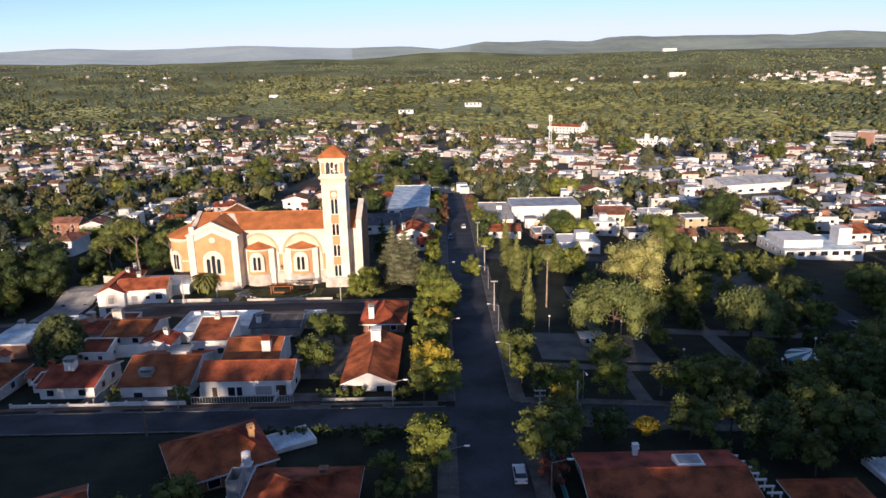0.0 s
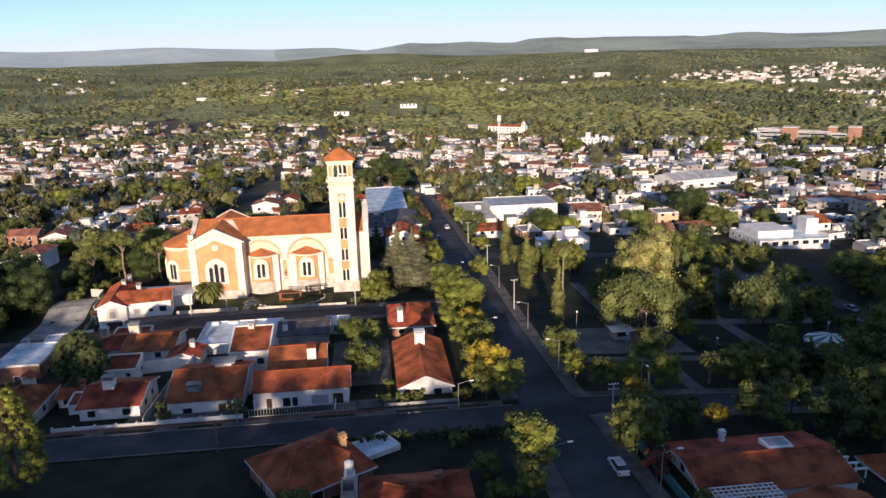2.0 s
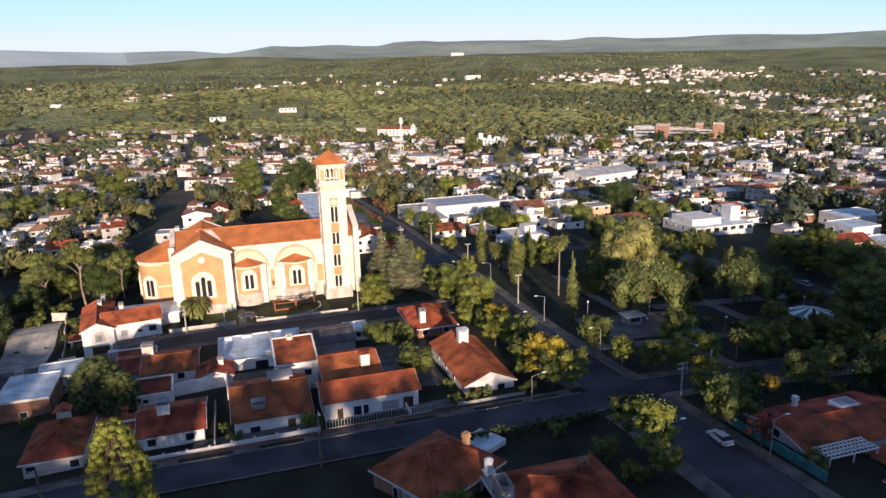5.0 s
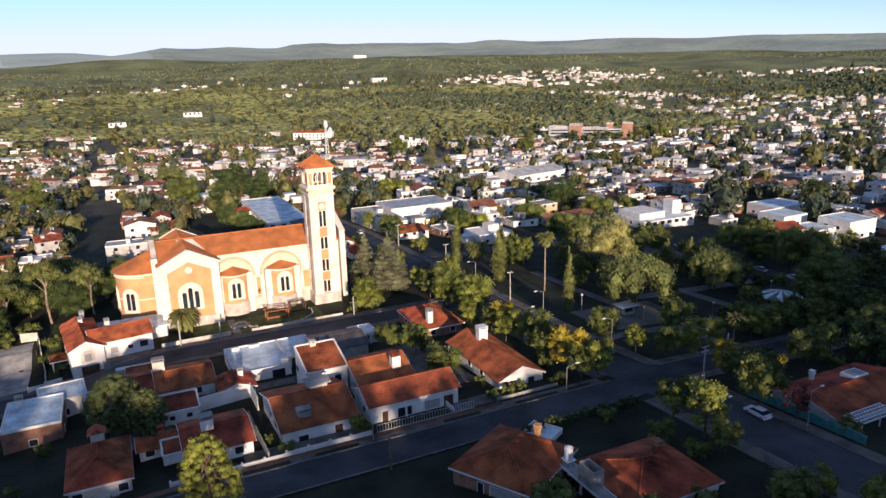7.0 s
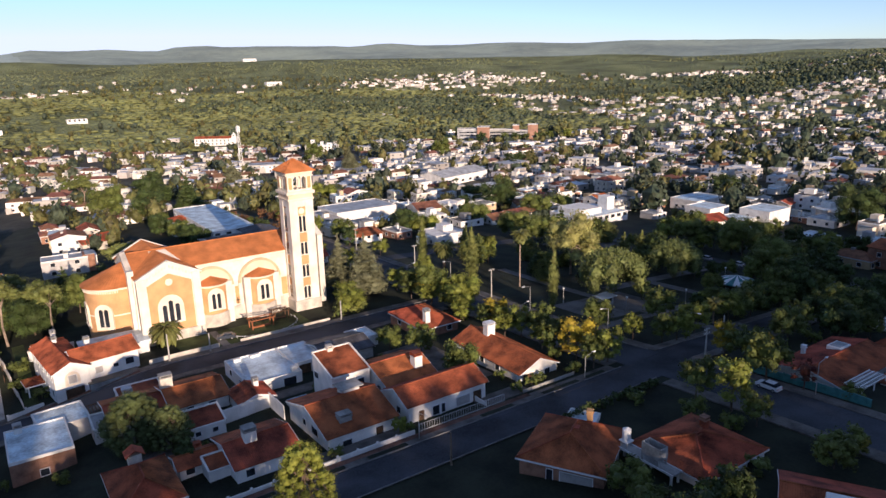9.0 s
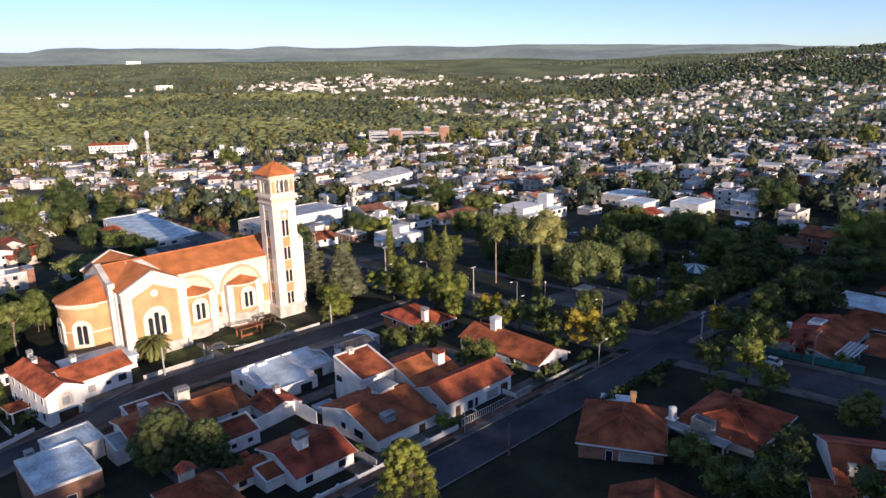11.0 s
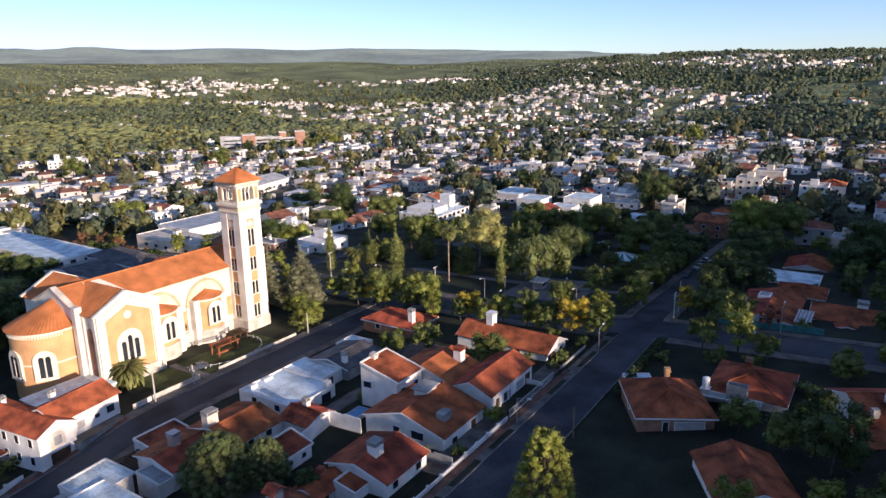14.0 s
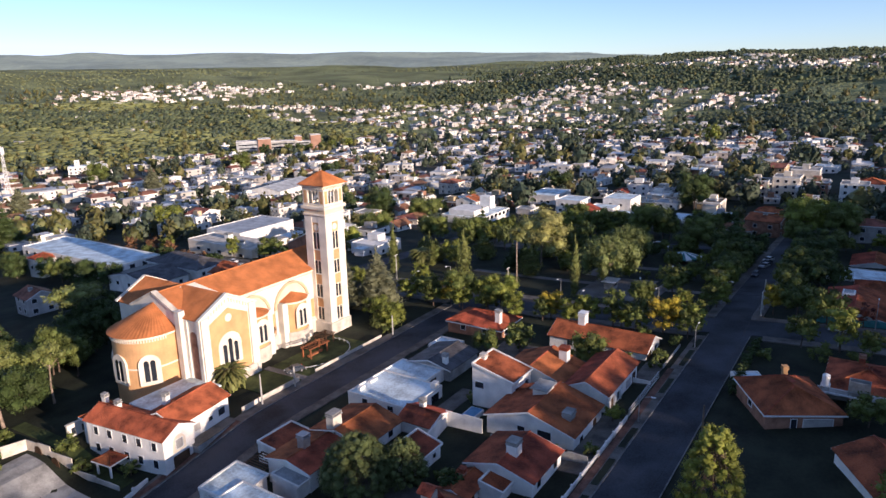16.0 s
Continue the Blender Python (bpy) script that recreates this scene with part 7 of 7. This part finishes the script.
# a rope on low posts, swung round the lawn
ring_x, ring_y, ring_r = -45.5, 186.0, 7.6
rope = thing("rope_fence", (ring_x, ring_y, gz(ring_x, ring_y)), "white rope on low posts round the pergola", "fence")
ring_pts = [(ring_r * 1.25 * math.cos(radians(a)), ring_r * math.sin(radians(a))) for a in range(-165, 26, 12)]
for k, (x, y) in enumerate(ring_pts):
    z = gz(ring_x + x, ring_y + y) - gz(ring_x, ring_y)
    part("post", tube(bmesh.new(), (x, y, z - 0.2), (x, y, z + 0.75), 0.07, 0.06, 6), M_WHITE, rope)
    if k:
        x0, y0 = ring_pts[k - 1]
        z0 = gz(ring_x + x0, ring_y + y0) - gz(ring_x, ring_y)
        mid = ((x + x0) / 2, (y + y0) / 2, (z + z0) / 2 + 0.5)
        bm = tube(bmesh.new(), (x0, y0, z0 + 0.68), mid, 0.05, 0.05, 5)
        part("rope", tube(bm, mid, (x, y, z + 0.68), 0.05, 0.05, 5), M_WHITE, rope)


def run_wall(x0, y0, x1, y1, h, label, mat=None, posts=True, name="garden_wall"):
    """A low wall with piers, stepping with the ground."""
    L = math.hypot(x1 - x0, y1 - y0)
    w = thing(name, (x0, y0, gz(x0, y0)), label, "wall", "", math.degrees(math.atan2(y1 - y0, x1 - x0)))
    n = max(1, int(L / 3))
    for i in range(n):
        xa, xb = L * i / n, L * (i + 1) / n
        g = gz(x0 + (x1 - x0) * (i + 0.5) / n, y0 + (y1 - y0) * (i + 0.5) / n) - gz(x0, y0)
        part("panel", bx(xa, -0.1, g - 0.5, xb, 0.1, g + h), mat or M_PLASTER, w)
        if posts:
            part("pier", bx(xa - 0.17, -0.17, g - 0.5, xa + 0.17, 0.17, g + h + 0.25), M_PLASTER, w)
    return w


run_wall(-77, 112.4, -60, 112.4, 0.7, "low white street wall with piers")
run_wall(-60, 112.3, -46, 112.3, 0.9, "low white garden wall")
run_wall(-62.6, 113, -62.6, 130, 1.5, "grey party wall between two gardens", M_CONC, False)
run_wall(-60.4, 140.2, -60.4, 132.8, 2.8, "white party wall between two gardens", None, False)
run_wall(-70.0, 138.4, -60.4, 140.0, 2.7, "white garden wall behind the houses", None, False)
run_wall(-9.0, 113, -22, 113, 0.6, "low dark garden wall", M_CONC, False)
run_wall(-101, 176.6, -94.5, 178.2, 1.1, "white stepped garden wall", None)
for xa, ya, xb, yb, hw_ in ((-104.5, 205.6, -100.6, 204.4, 2.2), (-100.6, 204.4, -99.8, 198.0, 1.9), (-99.8, 198.0, -99.2, 192.4, 1.6), (-99.2, 192.4, -98.4, 187.0, 1.2), (-98.4, 187.0, -98.0, 181.0, 0.9)):
    run_wall(xa, ya, xb, yb, hw_, "pale stone boundary wall stepping downhill", M_STONE, False)
# no hollow is cut: a flat dark arch paints the niche's shade
for yn in (201.0, 195.6):
    niche = thing("wall_niche", (-100.4, yn, gz(-100.4, yn)), "flat dark arch painted as niche shade on the boundary wall", "niche")
    part("recess", prism(bmesh.new(), arch(0, -0.2, 2.4, 1.6), "x", -0.06, 0.04), M_WOODD, niche)
strip("lawn", -97.8, 181, -95.2, 216, 0.08, M_GRASS, "sunlit green garden lawn beside the white house", "lawn")
run_wall(-73.5, 178.3, -58, 178.3, 1.1, "stone retaining wall below the church lawn", M_STONE, False)
run_wall(-30.5, 113, -30.5, 121, 0.9, "white wall between front gardens", None, False)
run_wall(-53, 178.4, -30, 178.2, 0.8, "long low church boundary wall", M_STONE, False)


def railing(x0, x1, y, h, label):
    r = thing("railing", (x0, y, gz(x0, y)), label, "fence", "street railings")
    L = x1 - x0
    dz = lambda u: gz(x0 + u, y) - gz(x0, y)
    for z in (0.25, h):
        part("rail", tube(bmesh.new(), (0, 0, z), (L, 0, z + dz(L)), 0.035, 0.035, 6), M_WHITE, r)
    for i in range(int(L / 0.5) + 1):
        part("bar", bx(i * 0.5 - 0.02, -0.02, dz(i * 0.5), i * 0.5 + 0.02, 0.02, h + dz(i * 0.5)), M_WHITE, r)
    return r


railing(-45, -27, 112.4, 1.5, "tall pale street railing in front of a house")
run_wall(15.2, 91, 15.2, 70, 1.5, "teal sheet fence beside the pavement", M_TEAL, False, "fence")
# porch posts of the red-roofed house
for x in (-44.6, -41.4, -38.2):
    p = thing("porch_post", (x, 116.2, gz(x, 116.2)), "white square porch post", "post", "porch posts")
    part("shaft", bx(-0.15, -0.15, -0.6, 0.15, 0.15, -6.3 - gz(x, 116.2)), M_WHITE, p)
# raised tanks behind the red bungalows
def tank(x, y, z0, z1, square, label):
    t = thing("water_tank", (x, y, z0), label, "tank")
    h, a, b = z1 - z0, 0.85, 1.6
    for sx in (-1, 1):
        for sy in (-1, 1):
            lx, ly = (sx * 0.75, sy * 1.45) if square else (sx * 0.5, sy * 0.5)
            part("leg", bx(lx - 0.09, ly - 0.09, -0.8, lx + 0.09, ly + 0.09, 0.05), M_CONC, t)
    if square:
        part("floor_slab", bx(-a, -b, 0, a, b, 0.16), M_CONC, t)
        for x0, y0, x1, y1 in ((-a, -b, a, 0.14 - b), (-a, b - 0.14, a, b), (-a, 0.14 - b, 0.14 - a, b - 0.14), (a - 0.14, 0.14 - b, a, b - 0.14)):
            part("side", bx(x0, y0, 0.16, x1, y1, h, bevel=0.02), M_CONC, t)
    else:
        part("stand", bx(-0.75, -0.75, 0, 0.75, 0.75, 0.14), M_WHITE, t)
        part("body", tube(bmesh.new(), (0, 0, 0.14), (0, 0, h), 0.62, 0.62, 16), M_WHITE, t)
        part("lid", tube(bmesh.new(), (0, 0, h), (0, 0, h + 0.25), 0.64, 0.2, 16), M_WHITE, t)


deck = thing("tank_platform", (-27.3, 80.2, gz(-27.3, 80.2)), "raised white-edged concrete platform carrying water tanks", "platform")
dz = -3.35 - gz(-27.3, 80.2)
part("slab", bx(-0.95, -5.0, dz, 0.95, 5.2, dz + 0.2, bevel=0.02), M_CONC, deck)
for sx in (-1, 1):
    part("edge", bx(sx * 1.0 - 0.05, -5.0, dz - 0.05, sx * 1.0 + 0.05, 5.2, dz + 0.28), M_WHITE, deck, "white painted slab edge")
    for y in (-4.6, 0.0, 4.8):
        part("post", bx(sx * 0.75 - 0.14, y - 0.14, -0.6, sx * 0.75 + 0.14, y + 0.14, dz), M_PLASTER, deck)
tank(-27.25, 79.2, -2.35, -0.5, True, "open grey concrete box tank on legs")
tank(-27.25, 84.2, -2.35, -0.5, False, "round white water tank on a stand")
# telephone mast
mg = gz(96, 618)
mast = thing("radio_mast", (96, 618, mg), "pale lattice telephone mast", "mast")
for k in range(3):
    a = 2 * math.pi * k / 3
    part("leg", tube(bmesh.new(), (2.2 * math.cos(a), 2.2 * math.sin(a), 0), (0.5 * math.cos(a), 0.5 * math.sin(a), 39), 0.22, 0.12, 6), M_WHITE, mast)
    for i in range(10):
        z, r0, r1 = i * 3.9, 2.2 - 1.7 * i / 10, 2.2 - 1.7 * (i + 1) / 10
        b = a + 2 * math.pi / 3
        part("brace", tube(bmesh.new(), (r0 * math.cos(a), r0 * math.sin(a), z), (r1 * math.cos(b), r1 * math.sin(b), z + 3.9), 0.1, 0.1, 5), M_WHITE, mast)
    part("antenna", bx(1.3 * math.cos(a) - 0.4, 1.3 * math.sin(a) - 0.4, 33, 1.3 * math.cos(a) + 0.4, 1.3 * math.sin(a) + 0.4, 38), M_WHITE, mast)
# white seminary with a red roof and a stepped belfry, and a white house with square towers
g = gz(162, 913)
house(162, 913, 46, 11, -36, g + 9.0, 2.2, "gx", "long white building with a red tile roof among trees", [("S", u, zz, 1.6, 2.0) for u in range(-20, 21, 5) for zz in (1.5, 5.2)], name="seminary", rib=0.9)
bell = thing("belfry", (183, 898.5, gz(183, 898.5)), "stepped white belfry at the end of the long building", "tower", "", -36)
part("shaft", bx(-3.5, -4, -1, 3.5, 4, 10, bevel=0.1), M_PLASTER, bell)
part("upper_stage", bx(-2.2, -2.6, 10, 2.2, 2.6, 13, bevel=0.1), M_PLASTER, bell)
part("cap", tube(bmesh.new(), (0, 0, 13), (0, 0, 15.5), 2.0, 0.2, 8), M_PLASTER, bell)
part("opening", bx(-0.8, -2.66, 10.5, 0.8, -2.58, 12.6), M_GLASS, bell)
g = gz(224, 732)
villa = house(224, 732, 33, 13, -36, g + 7.5, 0, "flat", "white villa with square roof towers", [("S", u, zz, 1.6, 1.6) for u in range(-14, 15, 4) for zz in (1.2, 4.4)], name="villa")
for u, w, top in ((-8.5, 4.2, 13.0), (1.5, 3.0, 11.0), (9.5, 5.0, 9.4)):
    turret = part("turret", bx(u - w / 2, -3.5, 7.0, u + w / 2, -3.5 + w, top), M_PLASTER, villa)
    part("turret_cap", bx(u - w / 2 - 0.2, -3.7, top, u + w / 2 + 0.2, -3.3 + w, top + 0.35), M_WHITE, turret)
    part("turret_window", bx(u - 0.5, -3.56, top - 2.0, u + 0.5, -3.48, top - 0.8), M_GLASS, turret)
for x, y, W, D, h in ((618, 1872, 42, 18, 11), (905, 2850, 54, 18, 11), (-60, 1250, 26, 12, 6), (60, 1300, 30, 12, 6)):
    house(x, y, W, D, 0, gz(x, y) + h, 0, "flat", "distant white building on the hillside", [("S", u, 3, 3, 3) for u in range(int(-W / 2) + 4, int(W / 2) - 2, 7)], name="hillside_building")
